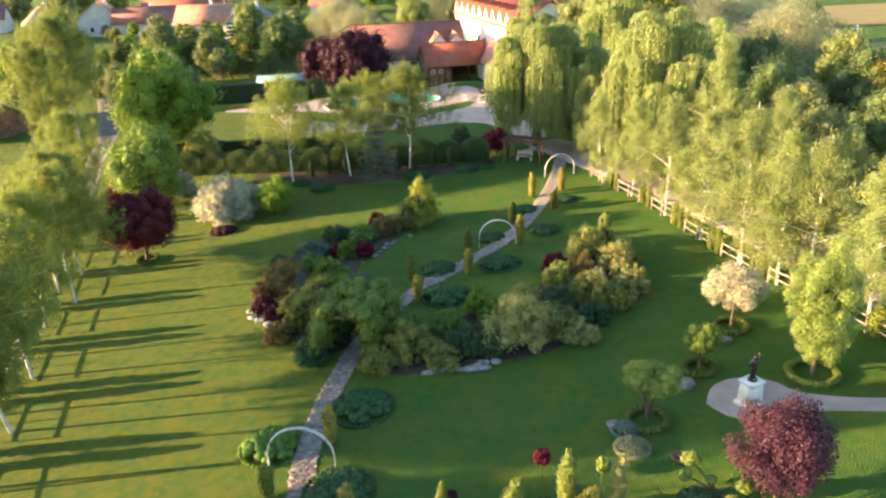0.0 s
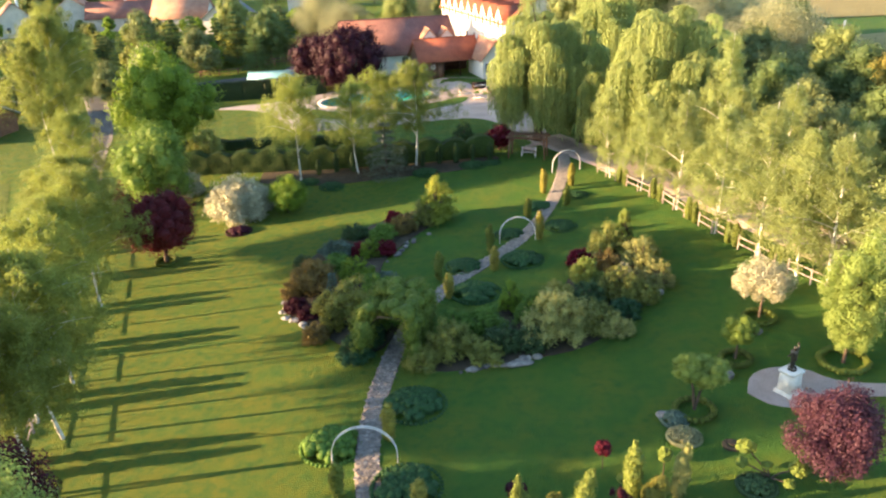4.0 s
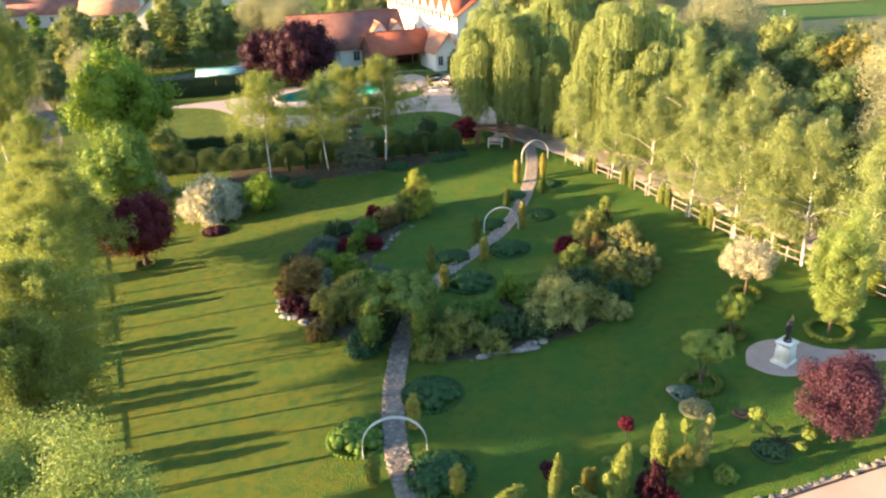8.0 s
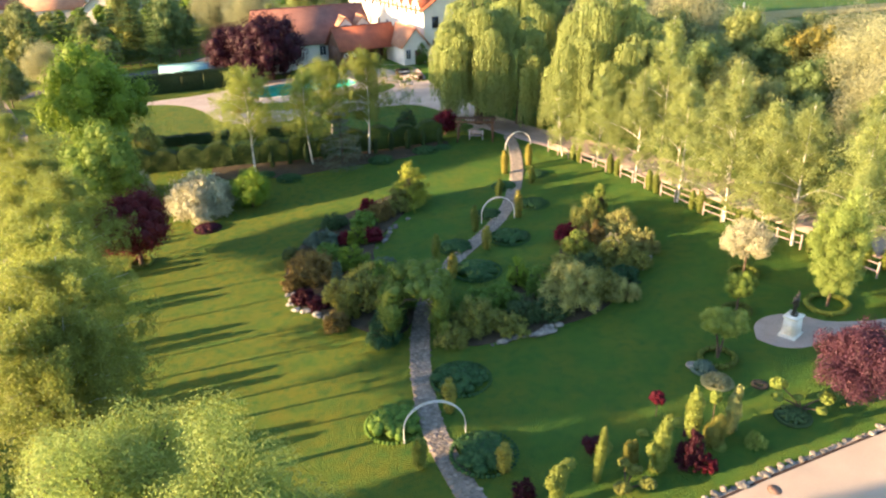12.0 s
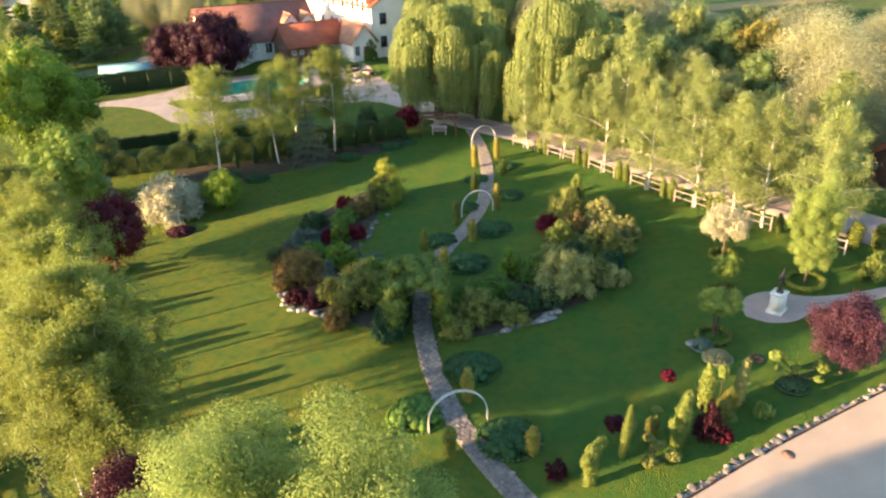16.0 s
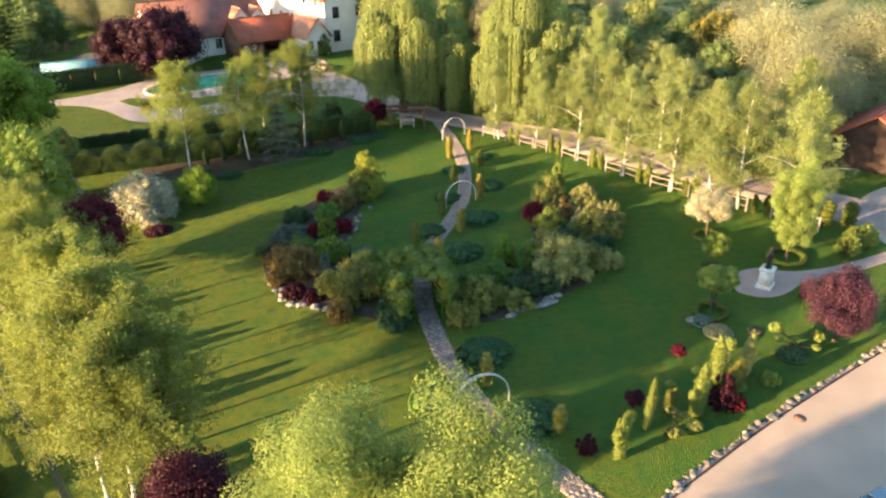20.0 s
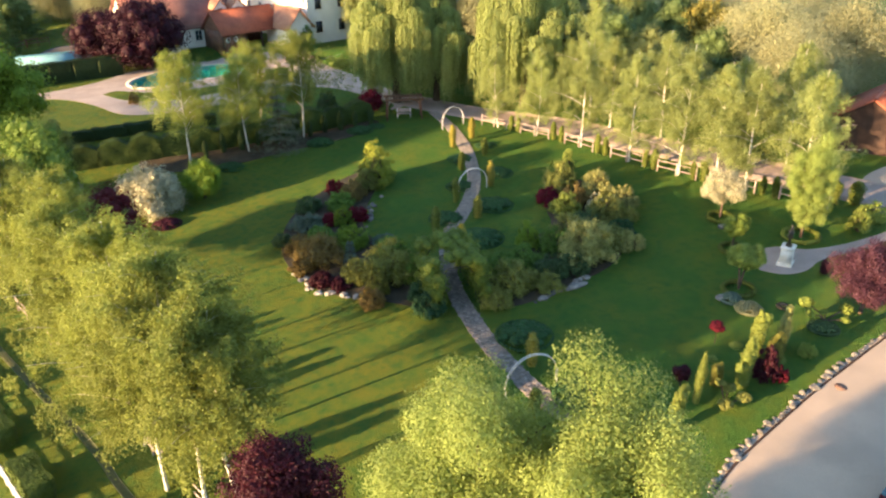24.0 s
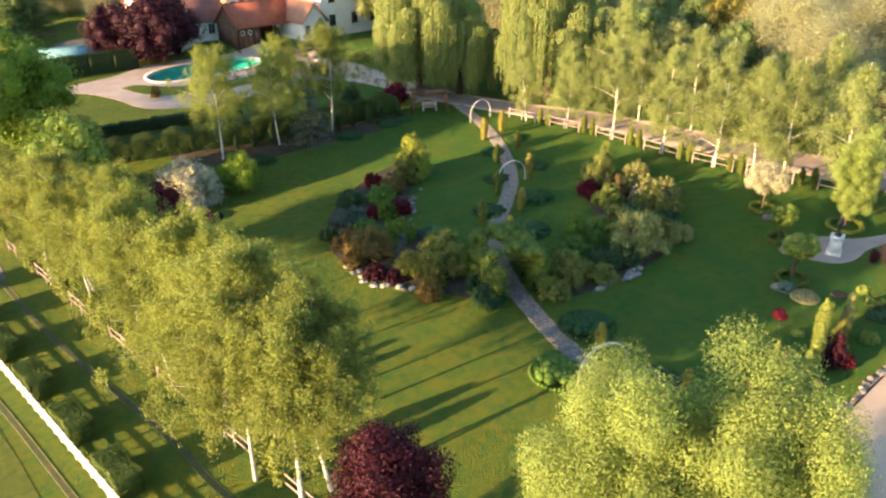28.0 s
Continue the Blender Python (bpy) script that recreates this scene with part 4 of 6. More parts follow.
def bed(kind, x, y, r, leaf, label, h=None, seed=0, n=1500, size=0.14, spiky=0.0):
    h = (h or r * 1.5) * 1.08
    r, n = r * 1.26, int(n * 1.3)
    plant("bed_%s_%d_%d" % (kind, round(x * 10), round(y * 10)), lambda: shrub(seed + round(abs(x * 7 + y * 3)), r, h, n, leaf, size, 12, kind, spiky=spiky), x, y, 1, x * 40, label + " in the island bed", "shrub", BED)


bed("yellow_shrub", -1.7, 58.2, 1.35, BRIGHTLEAF, "bright yellow-green bushy shrub", 3.9, n=2400, size=0.16)
bed("olive_shrub", -2.9, 57.6, 1.25, OLIVELEAF, "olive shrub with pinkish twigs", 2.0)
bed("red_shrub", -5.3, 58.7, 0.75, REDLEAF, "crimson-leaved low shrub", 1.1)
bed("red_shrub", -8.0, 52.8, 0.62, REDLEAF, "crimson-leaved low shrub", 0.9)
bed("red_shrub", -5.9, 52.2, 0.8, REDLEAF, "dark crimson rounded shrub", 1.15)
bed("green_shrub", -7.1, 52.2, 0.7, FRESHLEAF, "fresh green leafy shrub", 1.4)
bed("round_shrub", -8.1, 48.2, 1.1, FRESHLEAF, "rounded bright green shrub", 1.7, n=2000)
bed("blue_juniper", -9.8, 53.0, 1.3, BLUELEAF, "spreading blue-green juniper", 1.3)
bed("dark_conifer", -8.5, 56.4, 1.0, DARKLEAF, "dark green dwarf conifer", 1.3)
bed("bronze_shrub", -10.9, 47.2, 1.75, BROWNLEAF, "bronze-brown spreading shrub", 2.0, n=2400)
bed("purple_shrub", -11.8, 44.2, 0.8, MAROONLEAF, "dark purple low shrub among white rocks", 0.9)
bed("purple_shrub", -10.9, 43.0, 0.65, MAROONLEAF, "dark purple low shrub among white rocks", 0.7)
plant("blue_cone", lambda: conifer(5, 2.4, 0.45, 1800, BLUELEAF, "dwarf_blue_conifer", 9, 0.12), -9.4, 45.0, 1, 0, "narrow blue-green dwarf conifer", "shrub", BED)
bed("olive_shrub", -7.8, 42.2, 1.7, OLIVELEAF, "large olive-green shrub", 2.6, n=3000, size=0.16)
bed("green_shrub", -6.4, 44.6, 1.2, GREENLEAF, "green leafy shrub", 1.8)
bed("bronze_shrub", -10.1, 39.8, 0.75, BROWNLEAF, "reddish brown low shrub", 1.1)
bed("yellow_shrub", -9.2, 41.0, 0.7, YELLOWLEAF, "golden leaved shrub", 1.4)
bed("dark_juniper", -7.6, 36.9, 0.95, JUNIPER, "dark green spreading juniper beside the path", 1.4, n=2000)
bed("dark_juniper", -6.9, 38.6, 1.0, JUNIPER, "dark green spreading juniper beside the path", 1.6)
bed("blue_juniper", -5.8, 47.2, 0.8, BLUELEAF, "low blue-green juniper", 0.7)
bed("olive_shrub", -2.1, 36.4, 1.35, OLIVELEAF, "olive yellow-green leafy shrub", 2.0, n=2400)
bed("olive_shrub", -3.7, 35.3, 0.9, OLIVELEAF, "low olive leafy shrub", 1.1)
bed("green_shrub", 2.0, 40.6, 0.7, FRESHLEAF, "small upright fresh green shrub", 1.9, spiky=0.5)
bed("dark_shrub", 0.9, 36.3, 1.15, DARKLEAF, "dark blue-green leafy shrub", 1.5)
bed("dark_shrub", 2.4, 36.0, 1.05, DARKLEAF, "dark green leafy shrub", 1.3)
bed("golden_shrub", 4.3, 36.9, 1.85, PALELEAF, "large golden-olive leafy shrub", 2.7, n=3600, size=0.17)
bed("yellow_shrub", 9.6, 42.8, 0.6, CREAMLEAF, "small cream-yellow leafy shrub", 1.3)
bed("golden_shrub", 4.9, 39.8, 1.25, OLIVELEAF, "golden-olive leafy shrub", 2.0, n=2000)
bed("golden_shrub", 6.3, 37.2, 1.2, OLIVELEAF, "olive leafy shrub", 1.8, n=2000)
bed("dark_shrub", 0.2, 38.4, 1.1, GREENLEAF, "green leafy shrub", 1.6)
bed("round_shrub", 7.4, 43.4, 1.05, LIMELEAF, "rounded yellow-green shrub", 1.7, n=2000)
bed("red_shrub", 7.5, 46.0, 0.9, REDLEAF, "crimson-leaved rounded shrub", 1.4)
bed("spiky_shrub", 9.8, 47.6, 1.35, OLIVELEAF, "grey-olive twiggy upright shrub", 2.0, n=2600, size=0.12, spiky=0.5)
bed("lime_shrub", 11.3, 48.6, 0.55, LIMELEAF, "narrow lime-green upright shrub", 2.6, spiky=0.8)
bed("pale_shrub", 11.2, 44.6, 1.2, PALELEAF, "pale olive leafy shrub", 2.0, n=2200)
bed("pale_shrub", 11.6, 42.0, 1.05, PALELEAF, "pale olive leafy shrub", 1.6)
bed("olive_shrub", 9.0, 41.0, 1.4, OLIVELEAF, "olive-green leafy shrub", 1.9, n=2200)
bed("dark_shrub", 8.5, 38.6, 0.95, JUNIPER, "dark green low juniper", 1.0)
bed("pink_shrub", 9.0, 44.6, 1.0, BROWNLEAF, "grey-pink leafy shrub", 1.6)


bed("olive_shrub", -9.6, 43.4, 1.0, OLIVELEAF, "olive leafy shrub", 1.5)
bed("green_shrub", -6.2, 41.0, 1.2, GREENLEAF, "green leafy shrub beside the path", 1.9)
bed("brown_shrub", -11.3, 49.8, 1.2, BROWNLEAF, "bronze leafy low shrub", 1.2)
bed("bronze_shrub", -12.3, 46.6, 0.8, BROWNLEAF, "bronze-brown low shrub", 1.1)
bed("green_shrub", -12.2, 51.6, 0.7, DARKLEAF, "dark green low shrub", 0.9)
bed("green_shrub", -9.6, 50.6, 1.0, GREENLEAF, "green leafy low shrub", 1.1)
bed("green_shrub", -6.2, 55.2, 1.1, GREENLEAF, "green leafy shrub", 1.4)
bed("pink_shrub", -4.6, 56.4, 1.0, BROWNLEAF, "pinkish twiggy shrub", 1.5)
bed("green_shrub", -1.6, 38.0, 1.1, GREENLEAF, "green leafy shrub beside the path", 1.7)
bed("green_shrub", -0.2, 35.4, 1.0, OLIVELEAF, "olive leafy low shrub", 1.2)
bed("green_shrub", 3.2, 38.8, 1.2, GREENLEAF, "green leafy shrub", 1.8)
bed("dark_shrub", 6.6, 40.4, 1.2, DARKLEAF, "dark green leafy shrub", 1.5)
bed("golden_shrub", 7.4, 36.4, 0.9, PALELEAF, "golden-olive leafy shrub", 1.3)
bed("green_shrub", 10.0, 40.0, 1.0, OLIVELEAF, "olive leafy shrub", 1.3)
bed("olive_shrub", 12.2, 46.2, 0.9, OLIVELEAF, "olive leafy shrub", 1.4)


def tunnel():
    """Climbers grown over the path: two green walls and a roof."""
    rng = np.random.default_rng(77)
    root = new("climber_tunnel")
    x, y = -5.1, 38.7
    root.matrix_basis = pose(x, y, ground_z(x, y), 0, 0, -14) @ Matrix.Diagonal((1.2, 1.65, 1.15, 1))
    bars = []
    for yy in (-1.1, 0, 1.1):
        bars.append(tube([(-0.95, yy, -0.1), (-0.95, yy, 1.5), (-0.5, yy, 2.15), (0.5, yy, 2.15), (0.95, yy, 1.5), (0.95, yy, -0.1)], [0.03] * 6, 6))
    part("frame", raw_mesh("tunnel_frame", *joined(*bars), IRON, True), root)
    side = [(s * rng.uniform(1.05, 1.45), rng.uniform(-1.5, 1.5), rng.uniform(0.3, 2.0), 0.5, 0.55, 0.55) for s in (-1, 1) for _ in range(26)]
    side += [(rng.uniform(-1.2, 1.2), rng.uniform(-1.4, 1.4), rng.uniform(2.2, 2.7), 0.5, 0.5, 0.32) for _ in range(26)]
    part("foliage", raw_mesh("tunnel_foliage", *clumps(rng, side, 24000, 0.1, 0.2, 0.6, 0.7, 0.4, 0.2), CLIMBERLEAF), root)
    tagged(root, "leafy green climber tunnel over the path", "climbing plant")


tunnel()


# ---- rocks ----
def rock_mesh(seed, squash=0.65, material=ROCK):
    rng = np.random.default_rng(seed)
    bm = bmesh.new()
    bmesh.ops.create_icosphere(bm, subdivisions=2, radius=0.5)
    for v in bm.verts:
        n = noise.noise(Vector(v.co) * 2.3 + Vector((seed, 3, 1)))
        v.co *= 1 + 0.4 * n
        v.co.z *= squash
    me = bpy.data.meshes.new("rock")
    bm.to_mesh(me)
    bm.free()
    me.materials.append(material)
    return me


WHITE_ROCKS = [rock_mesh(s, q, WHITEROCK) for s, q in ((11, 0.6), (12, 0.75), (13, 0.5), (14, 0.7), (15, 0.85))]
ROCKS = [rock_mesh(s, q) for s, q in ((11, 0.6), (12, 0.75), (13, 0.5), (14, 0.7), (15, 0.85))]


def rock_row(name, line, spacing, size, label, jitter=0.08, flat=0.65, kinds=ROCKS):
    rng = np.random.default_rng(len(line) * 31 + 5)
    c = smooth_line(line, spacing)
    root = new(name)
    root.matrix_basis = pose(c[0][0], c[0][1], ground_z(*c[0]))
    for x, y in c:
        x, y = x + rng.normal(0, jitter), y + rng.normal(0, jitter)
        s = size * rng.uniform(0.5, 1.55)
        part("rock", kinds[rng.integers(5)], root, at=root.matrix_basis.inverted() @ pose(x, y, ground_z(x, y) + 0.12 * s, 0, 0, rng.uniform(0, 360)) @ Matrix.Diagonal((s, s * rng.uniform(0.7, 1.2), s * rng.uniform(0.7, 1.1), 1)))
    tagged(root, label, "rock edging")


kerb = strip("kerb", [(-9, 15.35), (-3, 18.05), (1.2, 18.95), (4.6, 19.65), (8, 20.15), (11.3, 20.65), (14.7, 21.05), (19, 22.25)], 0.1, 0.05, DARKWOOD, 0.5, 1, 0.2)
tagged(new("kerb", kerb), "low dark brown kerb along the driveway", "kerb", kind="structure")
rock_row("rock_edging", [(-7, 16.4), (-3, 18.28), (1.2, 19.18), (4.6, 19.88), (8, 20.38), (11.3, 20.88), (14.7, 21.28), (18.8, 22.5)], 0.24, 0.29, "row of pale rough stones along the driveway edge")
rock_row("rock_edging", [(-10.6, 41.6), (-11.8, 42.3), (-12.6, 44.0), (-13.0, 46.2)], 0.3, 0.34, "white and grey rocks edging the planting bed", jitter=0.22, kinds=WHITE_ROCKS)
rock_row("rock_edging", [(-5.6, 51.0), (-4.4, 53.4), (-3.0, 55.4)], 0.55, 0.5, "grey rocks along the planting bed", jitter=0.25)
rock_row("rock_edging", [(10.4, 39.6), (11.6, 41.2), (12.2, 42.8)], 0.7, 0.55, "grey rocks along the planting bed")
rock_row("rock_edging", [(-1.6, 34.3), (0.4, 34.5), (2.8, 34.9)], 0.3, 0.42, "low grey stones along the front of the planting bed", 0.05)
slab = tagged(new("stone_slab", ROCKS[2]), "long pale flat stone at the bed edge", "stone")
slab.matrix_basis = pose(1.5, 34.3, ground_z(1.5, 34.3) + 0.1, 0, 0, 8) @ Matrix.Diagonal((1.9, 0.55, 0.38, 1))

# ---- lawn trees ----
for k, (x, y, s, h) in enumerate(((-35.4, 71.4, 0.9, 0.95), (-41.0, 78.6, 1.05, 1.4), (-45.4, 93.0, 1.15, 1.55), (-47.0, 97.0, 1.15, 1.5), (-43.9, 90.6, 1.0, 1.5))):
    plant("birch%d" % (k % 4), None, x, y, s, k * 83, "tall slender birch at the far end of the row", "tree", "birches along the fence", tall=h)
hedge_ring(-23.7, 55.7, 0.95, "low green clipped ring under the maroon maple")
plant("maple", lambda: broadleaf(1, 5.4, 3.2, 0.2, 16000, MAPLELEAF, 0.14, 44, name="maple_tree", ragged=0.1), -23.7, 55.7, 1.08, 0, "round-crowned dark maroon maple on the lawn", "tree")
plant("white_bush", lambda: shrub(61, 3.1, 3.4, 12000, GREYLEAF, 0.25, 34, "flowering_shrub", core=0.4, spiky=0.3), -19.5, 65.0, 1.05, 0, "large grey-white flowering shrub", "shrub")
plant("white_bush2", lambda: shrub(62, 1.6, 2.6, 2000, GREYLEAF, 0.17, 14, "flowering_shrub"), -25.6, 71.5, 1, 0, "grey-white flowering shrub by the hedge", "shrub")
plant("green_bush", lambda: broadleaf(4, 3.4, 2.1, 0.08, 14000, FRESHLEAF, 0.11, 26, name="weeping_shrub", hang=0.45, ragged=0.3), -15.1, 64.8, 1, 0, "rounded bright green weeping shrub", "shrub")
plant("dark_mound", lambda: mound(7, 1.1, 0.5, 1500, MAROONLEAF, "low_purple_shrub"), -18.9, 61.0, 1, 0, "low dark purple cushion on the lawn", "shrub")
plant("red_bush", lambda: shrub(63, 1.3, 2.4, 1800, REDLEAF, 0.16, 12, "red_shrub"), -32.2, 71.5, 1, 0, "crimson shrub under the trees", "shrub")
plant("light_tree", lambda: broadleaf(5, 8.8, 3.9, 0.06, 22000, PALEGREEN, 0.18, 50, name="maple_tree", ragged=0.3), -27.7, 68.4, 1.0, 0, "fresh green leafy tree by the far hedge", "tree")
plant("big_tree", lambda: broadleaf(6, 11.6, 5.9, 0.06, 22000, FRESHLEAF, 0.27, 60, name="walnut_tree", ragged=0.45), -30.6, 83.4, 1, 0, "broad dark green leafy tree beside the terrace", "tree")
plant("birchy_bush", lambda: shrub(64, 2.4, 3.4, 2800, OLIVELEAF, 0.2, 16, "leafy_shrub"), -25.8, 80.0, 1, 0, "yellow-green leafy shrub below the upper lawn", "shrub")
for k, (x, y, s) in enumerate(((-14.7, 72.0, 1.12), (-9.0, 72.6, 0.98), (-3.1, 73.6, 1.12), (-6.6, 76.6, 0.95))):
    plant("thin_birch%d" % (k % 2), lambda k=k: birch(11 + k, 9.6, 3.6, 0.28, 42000, BIRCHLEAF, taper=0.55), x, y, s, k * 50 + 20, "white-trunked birch in front of the hedge", "tree", "birches by the hedge")
plant("blue_spruce", lambda: conifer(1, 6.2, 2.9, 6500, SPRUCELEAF, "spruce_tree", 8, 0.17), -6.1, 71.4, 1, 0, "grey-blue spruce in front of the hedge", "tree")


# ---- far hedge and its arches ----
def hedge_block(seed, L=2.6, w=0.9, h=1.7, arched=True, leaf=HEDGELEAF):
    """A clipped block: flat sides and a flat or bowed top, closely set with small leaves over a solid inside."""
    rng = np.random.default_rng(1200 + seed)
    root = new("hedge")

    def top(x):
        u = np.clip(2 * x / L, -1, 1)
        return h * (0.78 + 0.26 * (1 - u * u)) if arched else h + 0 * u

    n = 16000
    x, q = rng.uniform(-L / 2, L / 2, n), rng.uniform(0, 1, n)
    side = rng.choice(4, n, p=(0.36, 0.36, 0.2, 0.08))
    y = np.where(side == 0, -w / 2, np.where(side == 1, w / 2, (q - 0.5) * w))
    x = np.where(side == 3, np.where(x > 0, L / 2, -L / 2), x)
    z = np.where(side == 2, top(x), rng.uniform(0, 1, n) * top(x))
    N = np.stack([(side == 3) * np.sign(x), (side == 1) * 1.0 - (side == 0) * 1.0, (side == 2) * 1.0 + 0.15], 1) + rng.normal(0, 0.3, (n, 3))
    wave = 0.05 * np.sin(x * 3.1 + seed) * np.cos(z * 2.7)
    P = np.stack([x, y * (1 + 2 * wave), z + wave], 1) + rng.normal(0, 0.035, (n, 3))
    xs = np.linspace(-L / 2 + 0.05, L / 2 - 0.05, 9)
    ring = np.array([[(a, -w / 2 + 0.06, 0), (a, -w / 2 + 0.06, top(a) - 0.06), (a, w / 2 - 0.06, top(a) - 0.06), (a, w / 2 - 0.06, 0)] for a in xs]).reshape(-1, 3)
    f = [(4 * a + b, 4 * a + 4 + b, 4 * a + 4 + (b + 1) % 4, 4 * a + (b + 1) % 4) for a in range(8) for b in range(4)] + [(0, 1, 2, 3), (35, 34, 33, 32)]
    part("foliage", raw_mesh("hedge_foliage", *joined(leaf_quads(P, N, 0.07, rng, 0, 0.6), (ring, np.array(f))), leaf), root)
    part("stem", raw_mesh("hedge_stem", *tube([(0, 0, -0.05), (0, 0, h * 0.7)], [0.06, 0.03], 6), BARK), root)
    return root


for k in range(7):
    plant("lane_hedge", lambda: hedge_block(21, 2.7, 1.15, 1.2, False, LANEHEDGE), -28.1 - 0.285 * (k * 5.2), 28.6 + k * 5.2, 1.0, 106, "bright green clipped hedge block beside the white fence", "hedge", "hedge blocks along the lane")
HEDGE = smooth_line([(-33, 77.0), (-26, 76.6), (-18, 75.6), (-11, 74.8), (-6, 75.0), (-1, 75.0), (5, 75.8)], 2.7)
for k in range(len(HEDGE) - 1):
    (x0, y0), (x1, y1) = HEDGE[k], HEDGE[k + 1]
    plant("hedge%d" % (k % 2), lambda k=k: hedge_block(k, 2.6, 1.2, 2.05, True, CLIPPEDLEAF), (x0 + x1) / 2, (y0 + y1) / 2, 1.0 + 0.05 * (k % 3), math.degrees(math.atan2(y1 - y0, x1 - x0)), "dark green clipped hedge with a curved top", "hedge", "far hedge")
for k in range(11):
    x, y = -13 + 1.75 * k, 73.2 + 0.15 * max(k - 5, 0) + 0.3 * (k % 2)
    plant("hedge_thuja", lambda: column(9, 2.1, 0.4, 1200, HEDGELEAF), x, y, 0.8 + 0.2 * (k % 3) / 2, k * 70, "dark green columnar thuja before the hedge", "shrub", "thujas before the hedge")
for k, (x, y, r) in enumerate(((-11.5, 69.9, 1.2), (-2.2, 71.2, 1.3), (2.6, 72.4, 1.3), (4.6, 72.8, 0.9), (-13.8, 71.6, 1.0))):
    plant("cushion", None, x, y, r / 1.5, k * 44, "dark green clipped cushion before the hedge", "shrub", "cushions before the hedge")
for k in range(7):
    x, y = -29.5 + 3.0 * k, 83.4 - 0.2 * k
    plant("low_hedge", lambda: hedge_block(9, 3.1, 0.8, 1.1, False), x, y, 1, -8, "low dark clipped hedge below the upper lawn", "hedge", "low hedge")
for k in range(7):
    x, y = -35.0 + 3.0 * k, 111.6 + 0.05 * k
    plant("tall_hedge", lambda: hedge_block(10, 3.1, 1.2, 2.6, False, DARKHEDGE), x, y, 1, 1, "tall dark clipped hedge behind the upper lawn", "hedge", "tall hedge")


# ---- pergola ----
def pergola():
    root = new("pergola")
    x, y = 8.2, 73.4
    root.matrix_basis = pose(x, y, ground_z(x, y), 0, 0, -20)
    for px in (-1.75, 1.75):
        for py in (0.0, 1.6):
            part("post", raw_mesh("pergola_post", *beam((px * 1.08, py, -0.2), (px, py, 2.15), 0.16, 0.16), BROWNWOOD), root)
    for py in (-0.05, 1.65):
        part("beam", raw_mesh("pergola_beam", *beam((-2.1, py, 2.2), (2.1, py, 2.2), 0.12, 0.2), BROWNWOOD), root)
    for k in range(15):
        px = -1.95 + k * 0.2786
        part("rafter", raw_mesh("pergola_rafter", *beam((px, -0.35, 2.36), (px, 1.95, 2.36), 0.08, 0.12), BROWNWOOD), root)
    for s in (-1, 1):
        part("brace", raw_mesh("pergola_brace", *beam((s * 1.75, 0, 1.5), (s * 1.2, 0, 2.15), 0.08, 0.08), BROWNWOOD), root)
    tagged(root, "brown wooden pergola at the end of the lawn", "pergola")
    bench = new("garden_bench")
    bench.matrix_basis = pose(8.6, 74.4, ground_z(8.6, 74.4), 0, 0, -20)
    part("seat", raw_mesh("bench_seat", *box(-0.8, 0.8, -0.22, 0.22, 0.42, 0.48), PINKWOOD), bench)
    part("backrest", raw_mesh("bench_back", *box(-0.8, 0.8, 0.2, 0.25, 0.55, 0.95), PINKWOOD), bench)
    for sx in (-0.7, 0.7):
        for sy in (-0.18, 0.2):
            part("leg", raw_mesh("bench_leg", *box(sx - 0.04, sx + 0.04, sy - 0.04, sy + 0.04, -0.03, 0.42 if sy < 0 else 0.95), WHITEWOOD), bench)
    tagged(bench, "pale wooden bench under the pergola", "bench")


pergola()
plant("gate_red", lambda: broadleaf(8, 2.9, 1.7, 0.12, 4200, REDLEAF, 0.15, 22, name="red_maple"), 5.9, 77.4, 0.95, 0, "small crimson maple behind the pergola", "tree")

# ---- statue corner ----
def statue():
    root = new("plinth")
    x, y = 13.85, 29.1
    root.matrix_basis = pose(x, y, ground_z(x, y), 0, 0, 28)
    v, f = box(-0.52, 0.52, -0.45, 0.45, -0.1, 0.18)
    part("base", raw_mesh("plinth_base", v, f, MARBLE), root)
    v, f = box(-0.42, 0.42, -0.37, 0.37, 0.18, 1.15)
    v[v[:, 2] > 1, :2] *= 0.9
    part("shaft", raw_mesh("plinth_shaft", v, f, MARBLE), root)
    part("cap", raw_mesh("plinth_cap", *box(-0.45, 0.45, -0.4, 0.4, 1.15, 1.27), MARBLE), root)
    tagged(root, "pale stone plinth on the round plaza", "plinth")
    body = [tube([(0, 0, 0), (0, 0, 0.12)], [0.22, 0.2], 10), tube([(-0.08, 0, 0.1), (-0.08, 0.02, 0.45), (-0.03, 0, 0.62)], [0.08, 0.07, 0.09], 8), tube([(0.1, 0.05, 0.1), (0.08, 0.02, 0.45), (0.03, 0, 0.62)], [0.08, 0.07, 0.09], 8),
            tube([(0, 0, 0.55), (0, 0, 0.8), (0, 0.02, 1.0), (0, 0, 1.08)], [0.15, 0.14, 0.19, 0.07], 10), tube([(0, 0, 1.06), (0, 0, 1.14), (0, 0, 1.24), (0, 0, 1.3)], [0.06, 0.1, 0.1, 0.03], 10),
            tube([(0.17, 0, 1.0), (0.36, 0.05, 1.12), (0.3, 0.1, 1.36)], [0.06, 0.05, 0.04], 7), tube([(-0.17, 0, 1.0), (-0.33, 0.05, 0.85), (-0.2, 0.18, 0.72)], [0.06, 0.05, 0.04], 7)]
    st = new("statue", raw_mesh("statue", *joined(*body), BRONZE, True))
    st.matrix_basis = pose(x, y, ground_z(x, y) + 1.27, 0, 0, 28)
    tagged(st, "dark bronze statue standing on the plinth", "statue")


statue()


